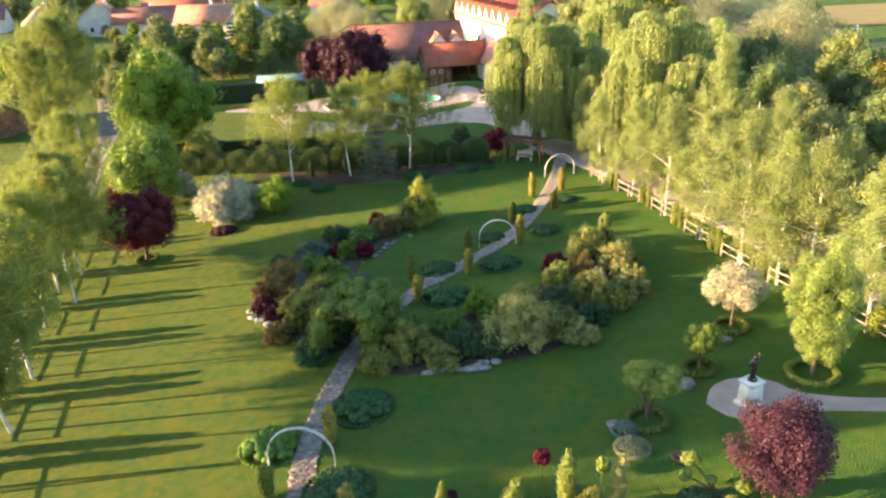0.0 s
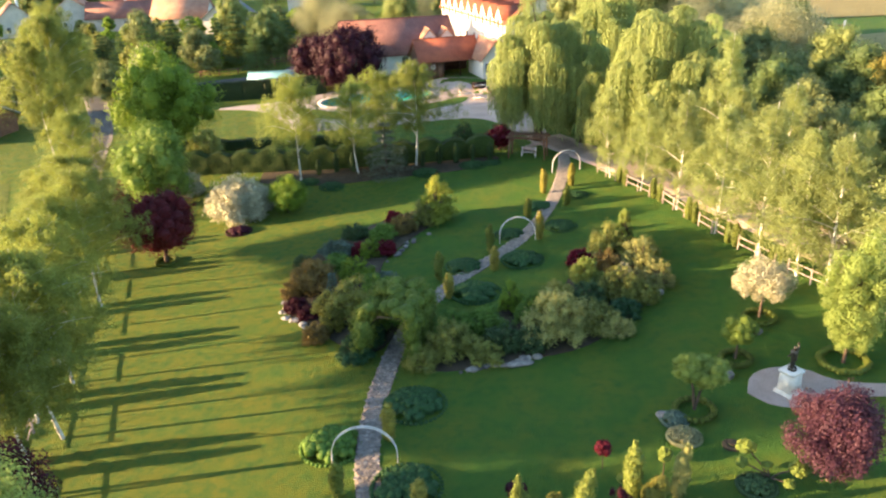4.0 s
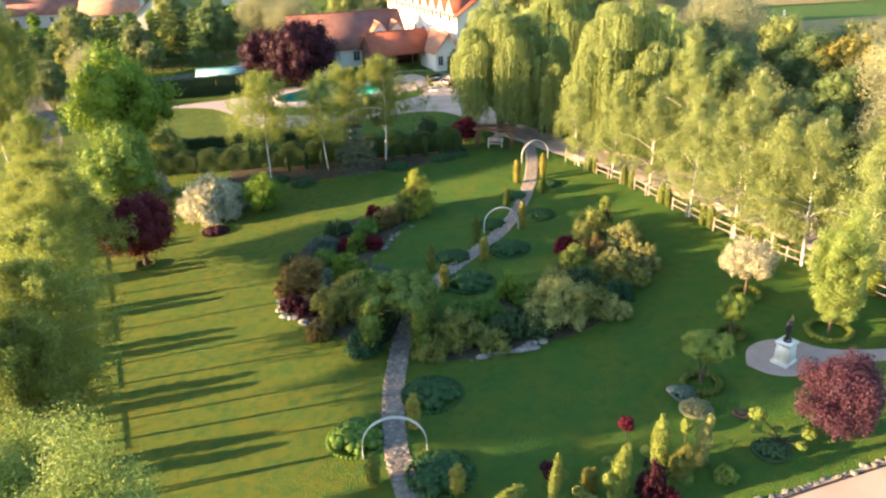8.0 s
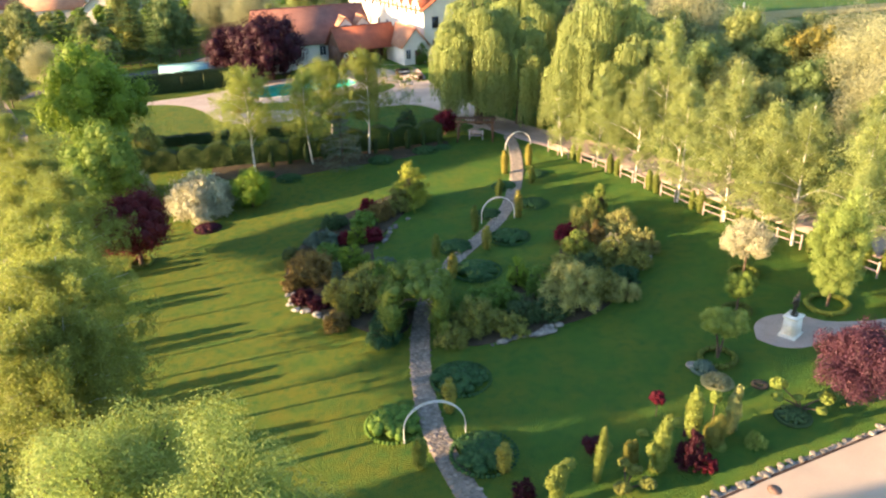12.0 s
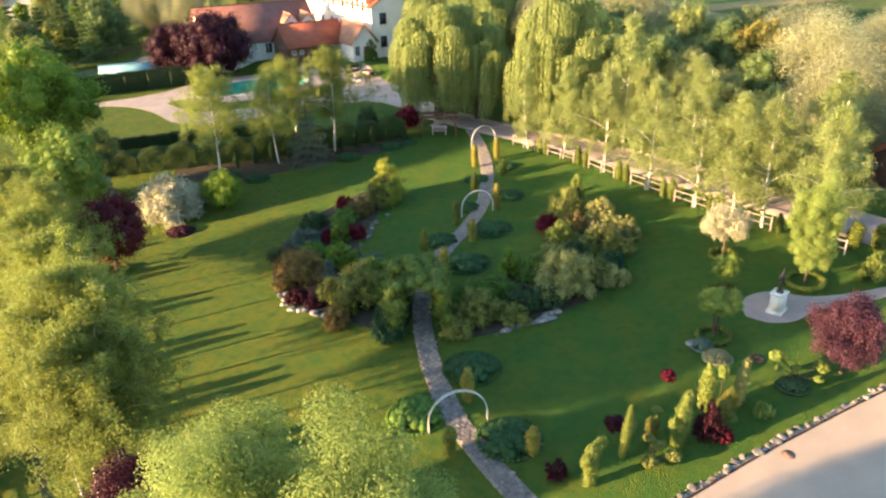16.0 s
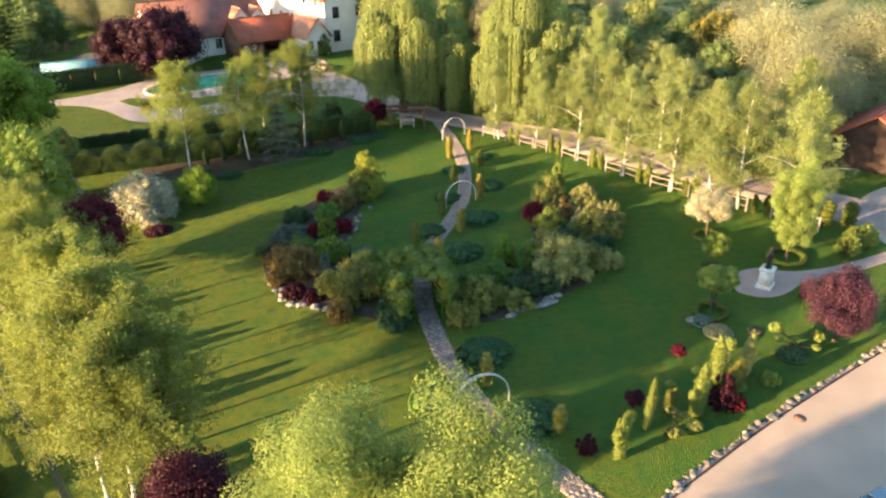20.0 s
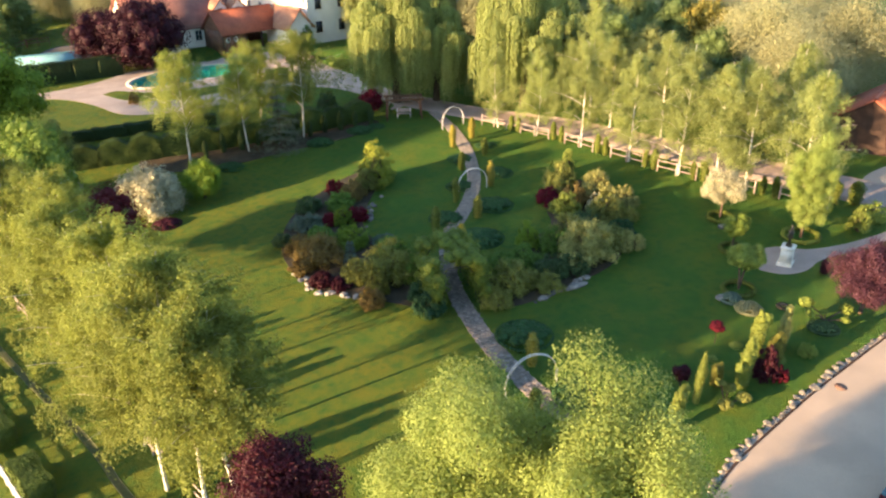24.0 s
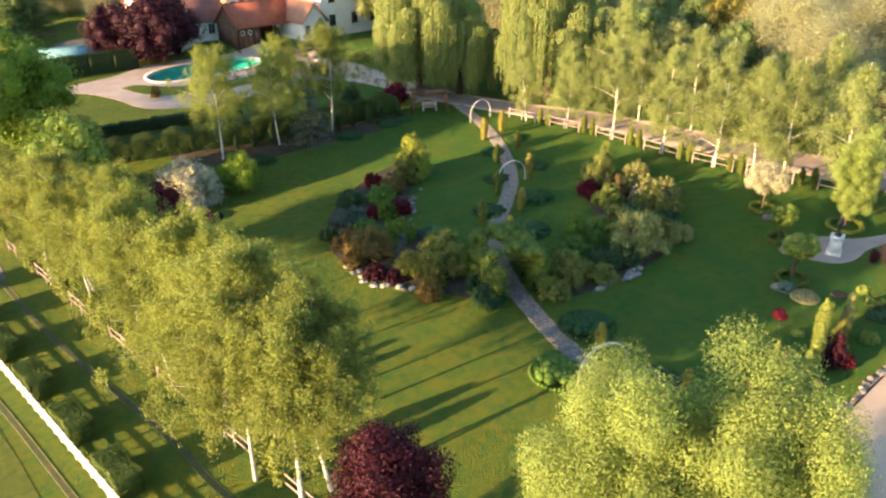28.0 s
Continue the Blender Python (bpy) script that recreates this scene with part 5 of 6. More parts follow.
def ring_planter(x, y, r, label, wall=0.2, material=EDGING):
    root = new("ring_planter")
    root.matrix_basis = pose(x, y, ground_z(x, y))
    n = 28
    a = np.arange(n) * 2 * np.pi / n
    prof = [(r, -0.1), (r, wall), (r - 0.05, wall + 0.03), (r - 0.22, wall + 0.03), (r - 0.25, wall), (r - 0.25, 0.05)]
    v = np.concatenate([np.stack([q * np.cos(a), q * np.sin(a), np.full(n, z)], 1) for q, z in prof])
    f = np.array([(i * n + j, i * n + (j + 1) % n, (i + 1) * n + (j + 1) % n, (i + 1) * n + j) for i in range(len(prof) - 1) for j in range(n)])
    part("rim", raw_mesh("planter_rim", v, f, material), root)
    s = np.stack([(r - 0.24) * np.cos(a), (r - 0.24) * np.sin(a), np.full(n, 0.14)], 1)
    s = np.concatenate([s, [(0, 0, 0.2)]])
    part("soil", raw_mesh("planter_soil", s, np.array([(j, (j + 1) % n, n) for j in range(n)]), SOIL), root)
    tagged(root, label, "planter")


hedge_ring(9.0, 28.4, 1.05, "low golden-olive clipped hedge ring round dark soil")
hedge_ring(12.6, 32.3, 0.9, "low golden-olive clipped hedge ring round dark soil")
hedge_ring(15.6, 36.2, 1.0, "low golden-olive clipped hedge ring round dark soil")
hedge_ring(17.6, 31.0, 1.35, "low golden eight-sided clipped hedge round dark soil", 8, 0.4)
for k, (x, y, s) in enumerate(((11.6, 31.0, 0.75), (14.7, 34.9, 0.8), (7.5, 28.3, 0.6))):
    boulder = tagged(new("boulder", ROCKS[k + 1]), "pale rounded boulder beside a ring hedge", "stone")
    boulder.matrix_basis = pose(x, y, ground_z(x, y) + 0.15 * s, 0, 0, 40 * k) @ Matrix.Diagonal((s, s * 1.2, s * 0.9, 1))
plant("topiary_a", lambda: pompom(1, ((-0.5, 0.1, 2.35, 0.8), (0.5, -0.1, 2.05, 0.98)), LIMELEAF, "topiary_tree", 1500, 0.08), 9.0, 28.4, 1, 10, "clipped two-lobed lime-green topiary tree in a planter", "tree", dz=0.15)
plant("topiary_b", lambda: pompom(2, ((0, 0, 1.75, 1.0),), CLIMBERLEAF, "topiary_tree", 1800, 0.08), 12.6, 32.3, 1, 10, "clipped round green topiary tree in a planter", "tree", dz=0.15)
plant("cream", lambda: broadleaf(11, 3.4, 1.55, 0.42, 16000, CREAMLEAF, 0.085, 34, name="flowering_tree", trunk=0.07, ragged=0.4, fine=True, slim=0.9), 15.6, 36.2, 1, 0, "small tree with a cream-coloured crown in a planter", "tree", dz=0.12)
plant("lime_tree", lambda: broadleaf(12, 7.0, 1.65, 0.1, 52000, LIMETREELEAF, 0.078, 70, name="lime_green_tree", trunk=0.09, flat=1.15, ragged=0.55, fine=True, slim=0.9), 17.6, 31.0, 1, 0, "upright yellow-green leafy tree behind the statue", "tree")
plant("plum", lambda: broadleaf(13, 4.5, 1.95, 0.14, 36000, PLUMLEAF, 0.085, 60, name="purple_plum_tree", trunk=0.1, ragged=0.65, fine=True, slim=0.9), 12.5, 22.9, 1, 0, "round plum-coloured leafy tree beside the drive", "tree")
plant("pale_dish", lambda: mound(4, 0.72, 0.5, 2400, SILVERLEAF, "pale_cushion_shrub"), 7.9, 26.6, 1, 0, "pale grey-green flat cushion shrub", "shrub")
plant("blue_dish", lambda: mound(5, 0.6, 0.5, 900, BLUELEAF, "blue_cushion_shrub"), 7.9, 27.9, 1, 0, "blue-grey low cushion shrub", "shrub")
ring_planter(9.7, 25.7, 0.42, "small dark planting ring in the grass", 0.06, SOIL)
plant("yew_post", lambda: column(12, 1.0, 0.28, 700, MAROONLEAF), 14.6, 26.9, 1, 0, "small dark reddish clipped shrub by the plaza", "shrub")
plant("yellow_ball", lambda: shrub(71, 1.1, 1.5, 1800, LIMELEAF, 0.13, 12, "golden_shrub"), 23.2, 29.9, 1, 0, "rounded golden-green shrub by the drive", "shrub")
plant("yellow_small", lambda: shrub(72, 0.85, 1.9, 1500, LIMELEAF, 0.13, 12, "golden_shrub", spiky=0.4), 21.2, 29.4, 1, 0, "loose golden-green shrub by the drive", "shrub")
for k, (x, y) in enumerate(((23.6, 33.2), (22.2, 33.9), (24.6, 32.2))):
    plant("green_thuja", None, x, y, 1.5, k * 50, "dark green clipped thuja block by the drive", "shrub", "thujas by the drive", tall=0.95)

# ---- topiary bed along the drive ----
TOP = "topiary along the drive"
plant("lime_fig", lambda: figure(11, ((0, 0, 0.35, 0.24, 0.2, 0.4), (0, 0, 0.9, 0.3, 0.22, 0.42), (0.1, 0, 1.35, 0.34, 0.22, 0.28), (0.48, 0.05, 1.5, 0.26, 0.18, 0.16), (-0.25, 0, 1.2, 0.2, 0.18, 0.2))), -2.8, 21.2, 1.3, 20, "lime-green clipped topiary bird beside the drive", "topiary", TOP)
plant("lime_tall", lambda: figure(12, ((-0.2, 0, 0.3, 0.15, 0.15, 0.4), (-0.1, 0, 0.8, 0.2, 0.18, 0.4), (0, 0, 1.3, 0.24, 0.2, 0.4), (0.05, 0, 1.75, 0.2, 0.16, 0.35), (0.08, 0, 2.1, 0.1, 0.1, 0.25), (0.3, 0, 1.35, 0.2, 0.16, 0.16))), -0.4, 22.2, 1.15, 20, "tall thin lime-green topiary figure beside the drive", "topiary", TOP)
plant("lime_wide", lambda: figure(13, ((0, 0, 0.35, 0.3, 0.22, 0.35), (0.02, 0, 0.85, 0.38, 0.24, 0.42), (0.1, 0, 1.35, 0.34, 0.22, 0.4), (0.2, 0, 1.8, 0.22, 0.18, 0.3), (0.28, 0, 2.05, 0.1, 0.1, 0.16), (-0.35, 0, 1.05, 0.2, 0.16, 0.22))), 2.1, 21.8, 1.3, 10, "lime-green flame-shaped topiary figure beside the drive", "topiary", TOP)
plant("maroon_ball", lambda: pompom(14, ((0, 0, 0.75, 0.5),), MAROONLEAF), -0.2, 23.6, 1, 0, "dark maroon clipped ball beside the drive", "topiary", TOP)
plant("maroon_low", lambda: shrub(81, 0.6, 1.0, 900, MAROONLEAF, 0.1, 8, "maroon_shrub"), -3.9, 22.2, 1, 0, "low maroon shrub beside the drive", "shrub", TOP)
plant("gold_fig", lambda: figure(15, ((0, 0, 0.4, 0.34, 0.28, 0.42), (-0.12, 0, 0.9, 0.24, 0.22, 0.3), (0.16, 0, 0.95, 0.16, 0.16, 0.28)), YELLOWLEAF), 1.2, 22.6, 1, 0, "golden clipped topiary figure beside the drive", "topiary", TOP)
plant("grey_pads", lambda: pompom(22, ((0.5, 0.3, 0.8, 0.36, 0.5), (-0.3, -0.3, 0.5, 0.4, 0.5), (0.8, -0.4, 0.55, 0.38, 0.45), (0.1, 0.5, 1.1, 0.26, 0.5)), OLIVELEAF, "cloud_pruned_tree", 700, 0.05), 0.3, 21.2, 1, 0, "small cloud-pruned tree with grey-olive pads", "topiary", TOP)
plant("purple_big", lambda: shrub(82, 0.75, 1.9, 2200, MAROONLEAF, 0.1, 12, "purple_shrub", spiky=0.9), 3.5, 21.7, 1, 0, "dark purple loose shrub beside the drive", "shrub", TOP)
plant("purple_red", lambda: shrub(83, 0.45, 0.9, 700, REDLEAF, 0.11, 8, "red_shrub"), 4.1, 21.2, 1, 0, "crimson low shrub beside the drive", "shrub", TOP)
plant("gold_spire", lambda: column(21, 2.9, 0.36, 3200, TOPIARYLEAF, "golden_conifer", 0.85, 0.11), 4.5, 23.2, 1, 0, "tall golden-green conifer beside the drive", "shrub", TOP)
plant("gold_big", lambda: figure(16, ((0, 0, 0.4, 0.5, 0.4, 0.42), (0.05, 0, 0.95, 0.52, 0.42, 0.4), (0.2, 0, 1.4, 0.36, 0.32, 0.3), (-0.35, 0, 0.9, 0.26, 0.24, 0.3)), YELLOWLEAF, "topiary_figure", 2400), 5.2, 22.5, 0.92, 0, "broad golden clipped topiary beside the drive", "topiary", TOP)
plant("olive_fig", lambda: figure(17, ((0, 0, 0.4, 0.34, 0.3, 0.45), (0.1, 0, 1.05, 0.36, 0.3, 0.45), (0.05, 0, 1.6, 0.28, 0.24, 0.36), (0.25, 0.1, 2.05, 0.22, 0.2, 0.3)), PALELEAF, "topiary_figure", 2000), 6.35, 23.1, 1.02, 0, "pale olive-tan stacked topiary beside the drive", "topiary", TOP)
plant("lime_knob", lambda: pompom(23, ((0, 0, 1.5, 0.32, 1.1),), LIMELEAF, "standard_shrub", 700, 0.03), 6.0, 23.9, 1, 0, "lime-green clipped knob on a thin stem", "topiary", TOP)
plant("lime_low", lambda: shrub(84, 0.55, 0.7, 900, LIMELEAF, 0.11, 9, "lime_shrub", spiky=0.3), 6.9, 21.9, 1, 0, "low lime-green shrub beside the drive", "shrub", TOP)
plant("red_standard", lambda: pompom(18, ((0, 0, 1.15, 0.42, 0.6),), REDLEAF, "standard_shrub", 900, 0.03), 3.8, 25.2, 1, 0, "crimson ball on a thin stem beside the drive", "shrub", TOP)
for k, (x, y, r) in enumerate(((2.7, 24.3, 0.3), (4.6, 24.4, 0.36), (5.4, 22.3, 0.34))):
    plant("lime_cushion", lambda: mound(6, 1.0, 0.7, 900, LIMELEAF, "lime_cushion_shrub"), x, y, r, k * 50, "small lime-green cushion shrub beside the drive", "shrub", TOP)
plant("pads", lambda: pompom(19, ((-0.7, 0.9, 1.0, 0.42, 0.6), (-1.1, 0.3, 0.75, 0.3, 0.6), (0.95, -0.4, 0.8, 0.4, 0.75), (0.35, -0.9, 0.5, 0.24, 0.6), (-0.1, 0.2, 0.6, 0.22, 0.6)), LIMELEAF, "cloud_pruned_tree", 900, 0.05), 10.3, 23.4, 1, 0, "cloud-pruned tree with lime-green pads beside the drive", "topiary", TOP)
plant("grey_juniper", lambda: mound(8, 0.75, 0.4, 1000, DARKLEAF), 9.6, 23.0, 1, 0, "dark spreading juniper beside the drive", "shrub", TOP)


# ---- houses ----
def window(parent, x, y, z, w, h, side="front", frame=WHITEWOOD, cross=True):
    """A window on a wall that faces -y (front) or -x (side)."""
    root = new("window")
    root.parent = parent
    root.matrix_basis = pose(x, y, z, 0, 0, 0 if side == "front" else -90)
    bars = [box(-w / 2 - 0.08, -w / 2, -0.06, 0.02, -0.08, h + 0.08), box(w / 2, w / 2 + 0.08, -0.06, 0.02, -0.08, h + 0.08),
            box(-w / 2, w / 2, -0.06, 0.02, h, h + 0.08), box(-w / 2, w / 2, -0.06, 0.02, -0.08, 0)]
    if cross:
        bars += [box(-0.03, 0.03, -0.05, 0.02, 0, h)]
    part("frame", raw_mesh("window_frame", *joined(*bars), frame), root)
    part("pane", raw_mesh("window_pane", *box(-w / 2, w / 2, -0.025, 0.01, 0, h), GLASSY), root)
    part("sill", raw_mesh("window_sill", *box(-w / 2 - 0.15, w / 2 + 0.15, -0.16, 0.02, -0.14, -0.08), frame), root)


def gable_shell(x0, x1, y0, y1, wall, ridge, along="x"):
    """Walls with gable ends; the ridge runs along x or y."""
    if along == "x":
        ym = (y0 + y1) / 2
        v = [(x, y, z) for x in (x0, x1) for y, z in ((y0, -1.6), (y1, -1.6), (y1, wall), (ym, ridge), (y0, wall))]
    else:
        xm = (x0 + x1) / 2
        v = [(x, y, z) for y in (y0, y1) for x, z in ((x0, -1.6), (x1, -1.6), (x1, wall), (xm, ridge), (x0, wall))]
    bm = bmesh.new()
    b = [bm.verts.new(p) for p in v]
    bm.faces.new(b[:5])
    bm.faces.new(b[:4:-1])
    for i in range(5):
        j = (i + 1) % 5
        bm.faces.new((b[i], b[i + 5], b[j + 5], b[j]))
    bmesh.ops.recalc_face_normals(bm, faces=bm.faces[:])
    me = bpy.data.meshes.new("wall")
    bm.to_mesh(me)
    bm.free()
    return me


def roof_slab(p, q, width_vec, thick=0.14):
    """A sloping slab: p-q is the ridge, width_vec goes down to the eave."""
    p, q, w = np.array(p, float), np.array(q, float), np.array(width_vec, float)
    n = np.cross(q - p, w)
    n /= np.linalg.norm(n)
    n *= np.sign(n[2]) * thick
    v = np.array([c + k * n for c in (p, q, p + w, q + w) for k in (0.15, 1.15)])
    return v, BOX_FACES


def roof(parent, x0, x1, y0, y1, wall, ridge, material, along="x", over=0.45, courses=0):
    if along == "x":
        ym, run = (y0 + y1) / 2, (y1 - y0) / 2
        drop = (ridge - wall) / run
        for s in (-1, 1):
            part("roof", raw_mesh("roof", *roof_slab((x0 - over, ym, ridge), (x1 + over, ym, ridge), (0, s * (run + over), -drop * (run + over))), material), parent)
        part("ridge", raw_mesh("roof_ridge", *tube([(x0 - over, ym, ridge + 0.16), (x1 + over, ym, ridge + 0.16)], [0.13, 0.13], 8), material), parent)
    else:
        xm, run = (x0 + x1) / 2, (x1 - x0) / 2
        drop = (ridge - wall) / run
        for s in (-1, 1):
            part("roof", raw_mesh("roof", *roof_slab((xm, y0 - over, ridge), (xm, y1 + over, ridge), (s * (run + over), 0, -drop * (run + over))), material), parent)
        part("ridge", raw_mesh("roof_ridge", *tube([(xm, y0 - over, ridge + 0.16), (xm, y1 + over, ridge + 0.16)], [0.13, 0.13], 8), material), parent)


def house(name, x, y, turn, w, d, wall, ridge, wall_mat, roof_mat, label, along="x", z=None, windows=(), chimney=None):
    root = new(name)
    root.matrix_basis = pose(x, y, ground_z(x, y) if z is None else z, 0, 0, turn)
    me = gable_shell(-w / 2, w / 2, -d / 2, d / 2, wall, ridge, along)
    me.materials.append(wall_mat)
    part("wall", me, root)
    roof(root, -w / 2, w / 2, -d / 2, d / 2, wall, ridge, roof_mat, along)
    for wx, wz, ww, wh in windows:
        window(root, wx, -d / 2 - 0.005, wz, ww, wh)
    if chimney:
        part("chimney", raw_mesh("chimney", *joined(box(chimney[0] - 0.3, chimney[0] + 0.3, chimney[1] - 0.3, chimney[1] + 0.3, wall, ridge + 0.9), box(chimney[0] - 0.36, chimney[0] + 0.36, chimney[1] - 0.36, chimney[1] + 0.36, ridge + 0.9, ridge + 1.0)), PLASTER), root)
    tagged(root, label, "house")
    return root


barn = house("barn_house", -5.0, 125.2, 10, 17.2, 12.0, 3.1, 7.6, PLASTER, TILEOLD, "long low white house with an old clay-tile roof", z=0.6,
             windows=((-4.4, 1.1, 0.9, 1.3), (0.4, 1.1, 0.95, 1.4), (-7.4, 1.1, 0.9, 1.3)))
for k, dx in enumerate((4.6, 7.4)):
    d = new("dormer")
    d.parent = barn
    d.matrix_basis = pose(dx, -3.6, 3.9)
    me = gable_shell(-1.0, 1.0, -1.5, 1.6, 1.3, 2.3, "y")
    me.materials.append(PLASTER)
    part("wall", me, d)
    roof(d, -1.0, 1.0, -1.5, 1.6, 1.3, 2.3, TILEPALE, "y", 0.25)
    part("pane", raw_mesh("dormer_pane", *box(-0.4, 0.4, -1.54, -1.49, 0.35, 1.25), GLASSY), d)


def shed():
    root = new("garden_shed")
    root.matrix_basis = pose(2.5, 117.5, 0.45, 0, 0, 14) @ Matrix.Diagonal((0.86, 1.0, 1.0, 1))
    for px in (-5.4, -1.2, 1.8, 5.0):
        part("post", raw_mesh("shed_post", *box(px - 0.1, px + 0.1, -3.0, -2.8, -0.2, 3.0), DARKWOOD), root)
    part("back_wall", raw_mesh("shed_back", *box(-5.4, 5.2, 2.6, 2.8, -0.3, 3.2), DARKWOOD), root)
    part("side_wall", raw_mesh("shed_side", *box(-5.5, -5.3, -3.0, 2.8, -0.3, 3.0), BROWNWOOD), root)
    g = bmesh.new()
    vs = [g.verts.new(p) for p in ((-5.5, -3.0, 3.0), (-5.5, 2.8, 3.0), (-5.5, -0.1, 5.4), (-5.4, -3.0, 3.0), (-5.4, 2.8, 3.0), (-5.4, -0.1, 5.4))]
    g.faces.new((vs[0], vs[1], vs[2]))
    g.faces.new((vs[5], vs[4], vs[3]))
    me = bpy.data.meshes.new("shed_gable")
    g.to_mesh(me)
    g.free()
    me.materials.append(BROWNWOOD)
    part("gable", me, root)
    for k in range(4):
        part("front_panel", raw_mesh("shed_panel", *box(-5.4 + k * 1.05, -4.4 + k * 1.05, -2.98, -2.9, -0.2, 2.6), BROWNWOOD), root)
    roof(root, -5.4, 5.2, -3.0, 2.8, 3.0, 5.5, TILE, "x", 0.5)
    for k in (0, 1):
        wheel = [(0.32 * math.cos(a), 0, 0.32 * math.sin(a)) for a in np.linspace(0, 2 * math.pi, 17)]
        part("wall_ring", raw_mesh("wall_ring", *tube(wheel, [0.05] * 17, 6), PLASTER), root, at=pose(-4.6 + 1.4 * k, -3.05, 1.9))
    tagged(root, "brown wooden open shed with a terracotta roof", "shed")


shed()
annex = house("annex", 8.9, 115.2, 14, 3.8, 6.5, 3.0, 5.2, PLASTER, TILEPALE, "small white annex with a pale tiled roof", "y", z=0.7, windows=((-1.2, 0.9, 0.7, 1.3),))
part("door", raw_mesh("annex_door", *joined(box(-0.1, 0.85, -3.32, -3.24, 0, 2.05), box(0.7, 0.76, -3.36, -3.32, 1.0, 1.1)), BROWNWOOD), annex)


def villa():
    root = new("villa")
    root.matrix_basis = pose(11.3, 113.0, 0.8, 0, 0, 14)
    W, D, H, R = 11.4, 31.0, 7.6, 11.1
    me = gable_shell(0, W, 0, D, H, R - 0.2, "y")
    me.materials.append(PLASTER)
    part("wall", me, root)
    roof(root, 0, W, 0, D, H, R, TILE, "y", 0.5)
    for k in range(9):
        y = 1.9 + k * 3.4
        g = new("gable_dormer")
        g.parent = root
        g.matrix_basis = pose(0, y, 0)
        me = gable_shell(-0.35, 3.2, -1.25, 1.25, H + 0.5, H + 2.3, "x")
        for v in me.vertices:
            if v.co.z < 0:
                v.co.z = H - 1.8
        me.materials.append(PLASTER)
        part("wall", me, g)
        roof(g, -0.35, 3.2, -1.25, 1.25, H + 0.5, H + 2.3, TILE, "x", 0.15)
        part("pane", raw_mesh("dormer_pane", *box(-0.40, -0.34, -0.4, 0.4, H - 0.9, H + 0.5), GLASSY), g)
    for x, z in ((1.9, 5.0), (6.0, 5.0), (9.6, 5.0), (1.9, 1.6), (6.0, 1.6), (9.6, 1.6)):
        window(root, x, -0.005, z, 0.9, 1.4, frame=DARKWOOD)
    for k in range(6):
        window(root, -0.005, 3.0 + 3.6 * k, 3.4, 0.9, 1.3, "side")
    tagged(root, "large white villa with a row of gables and a red roof", "house")


villa()
WIN = ((-2.0, 1.0, 0.9, 1.2), (1.8, 1.0, 0.9, 1.2))
for k, (x, y, t, w, d, h, r, rm, al) in enumerate(((-104, 208, 30, 9, 8, 4.0, 8.0, TILEPALE, "y"), (-92, 217, 12, 11, 9, 4.5, 8.6, TILEPALE, "y"), (-79, 215, 8, 16, 9, 3.2, 6.8, TILEOLD, "x"),
                                               (-72, 232, 0, 20, 10, 3.5, 8.4, TILE, "x"), (-60, 206, -5, 14, 9, 3.0, 7.0, TILEPALE, "x"), (-46, 196, -12, 11, 9, 2.8, 6.8, SLATE, "y"), (-132, 232, 15, 11, 9, 4, 7.5, TILEOLD, "x"), (-84, 252, 5, 16, 9, 4, 8, TILEOLD, "x"), (-30, 236, 5, 14, 9, 3.5, 7, TILEOLD, "x"))):
    house("village_house", x, y, t, w, d, h, r, OLDPLASTER, rm, "distant village house with a tiled roof", al, windows=WIN, chimney=(1.5, 0.8))
gazebo = house("pavilion", 37.2, 39.8, 25, 7.0, 6.0, 2.3, 4.3, DARKWOOD, TILE, "red-roofed brown timber pavilion by the lane")
lodge = house("small_house", 26, 122, 10, 7, 6, 2.8, 5.6, BROWNWOOD, TILE, "small house with a red roof among trees")
house("pool_house", -22.8, 119.0, 2, 9.6, 3.4, 1.7, 2.4, PLASTER, PALEBLUE, "low white outbuilding with a pale turquoise roof behind the hedge", z=-0.8)

house("farm_shed", -62.5, 99.0, -14, 12.0, 8.0, 2.6, 4.6, BROWNWOOD, PALEROOF, "low brown farm shed with a pale grey roof")
tagged(new("ploughed_field", patch("ploughed_field", [(-86, 118), (-66, 116), (-62, 134), (-84, 140)], 0.03, SOIL, 2.0)), "bare brown ploughed plot", "field", kind="structure")
tagged(new("side_lane", strip("side_lane", [(-49, 117), (-42, 125), (-34, 128.5), (-24, 129.5), (-16, 130)], 3.0, 0.035, ASPHALT)), "grey side lane behind the upper garden", "road", kind="structure")
for k in range(7):
    fence_panel((-45.5 + 3.2 * k, 133.2 + 0.2 * k), (-42.4 + 3.2 * k, 133.4 + 0.2 * k), BROWNWOOD, "brown wooden post fence behind the side lane", group="brown post fence")

tagged(new("terrace_lawn", patch("terrace_lawn", [(-19.2, 101.6), (-17.2, 96.6), (-13.6, 94.4), (-8, 94.6), (-2, 97.2), (3.6, 100.8), (5.4, 104.8), (3.8, 105.4), (-0.6, 101.4), (-6, 98.8), (-11, 98.4), (-15.0, 99.6), (-17.6, 102.8)], 0.05, LAWN, 0.6)), "narrow mown grass strip beside the pool", "lawn", kind="structure")
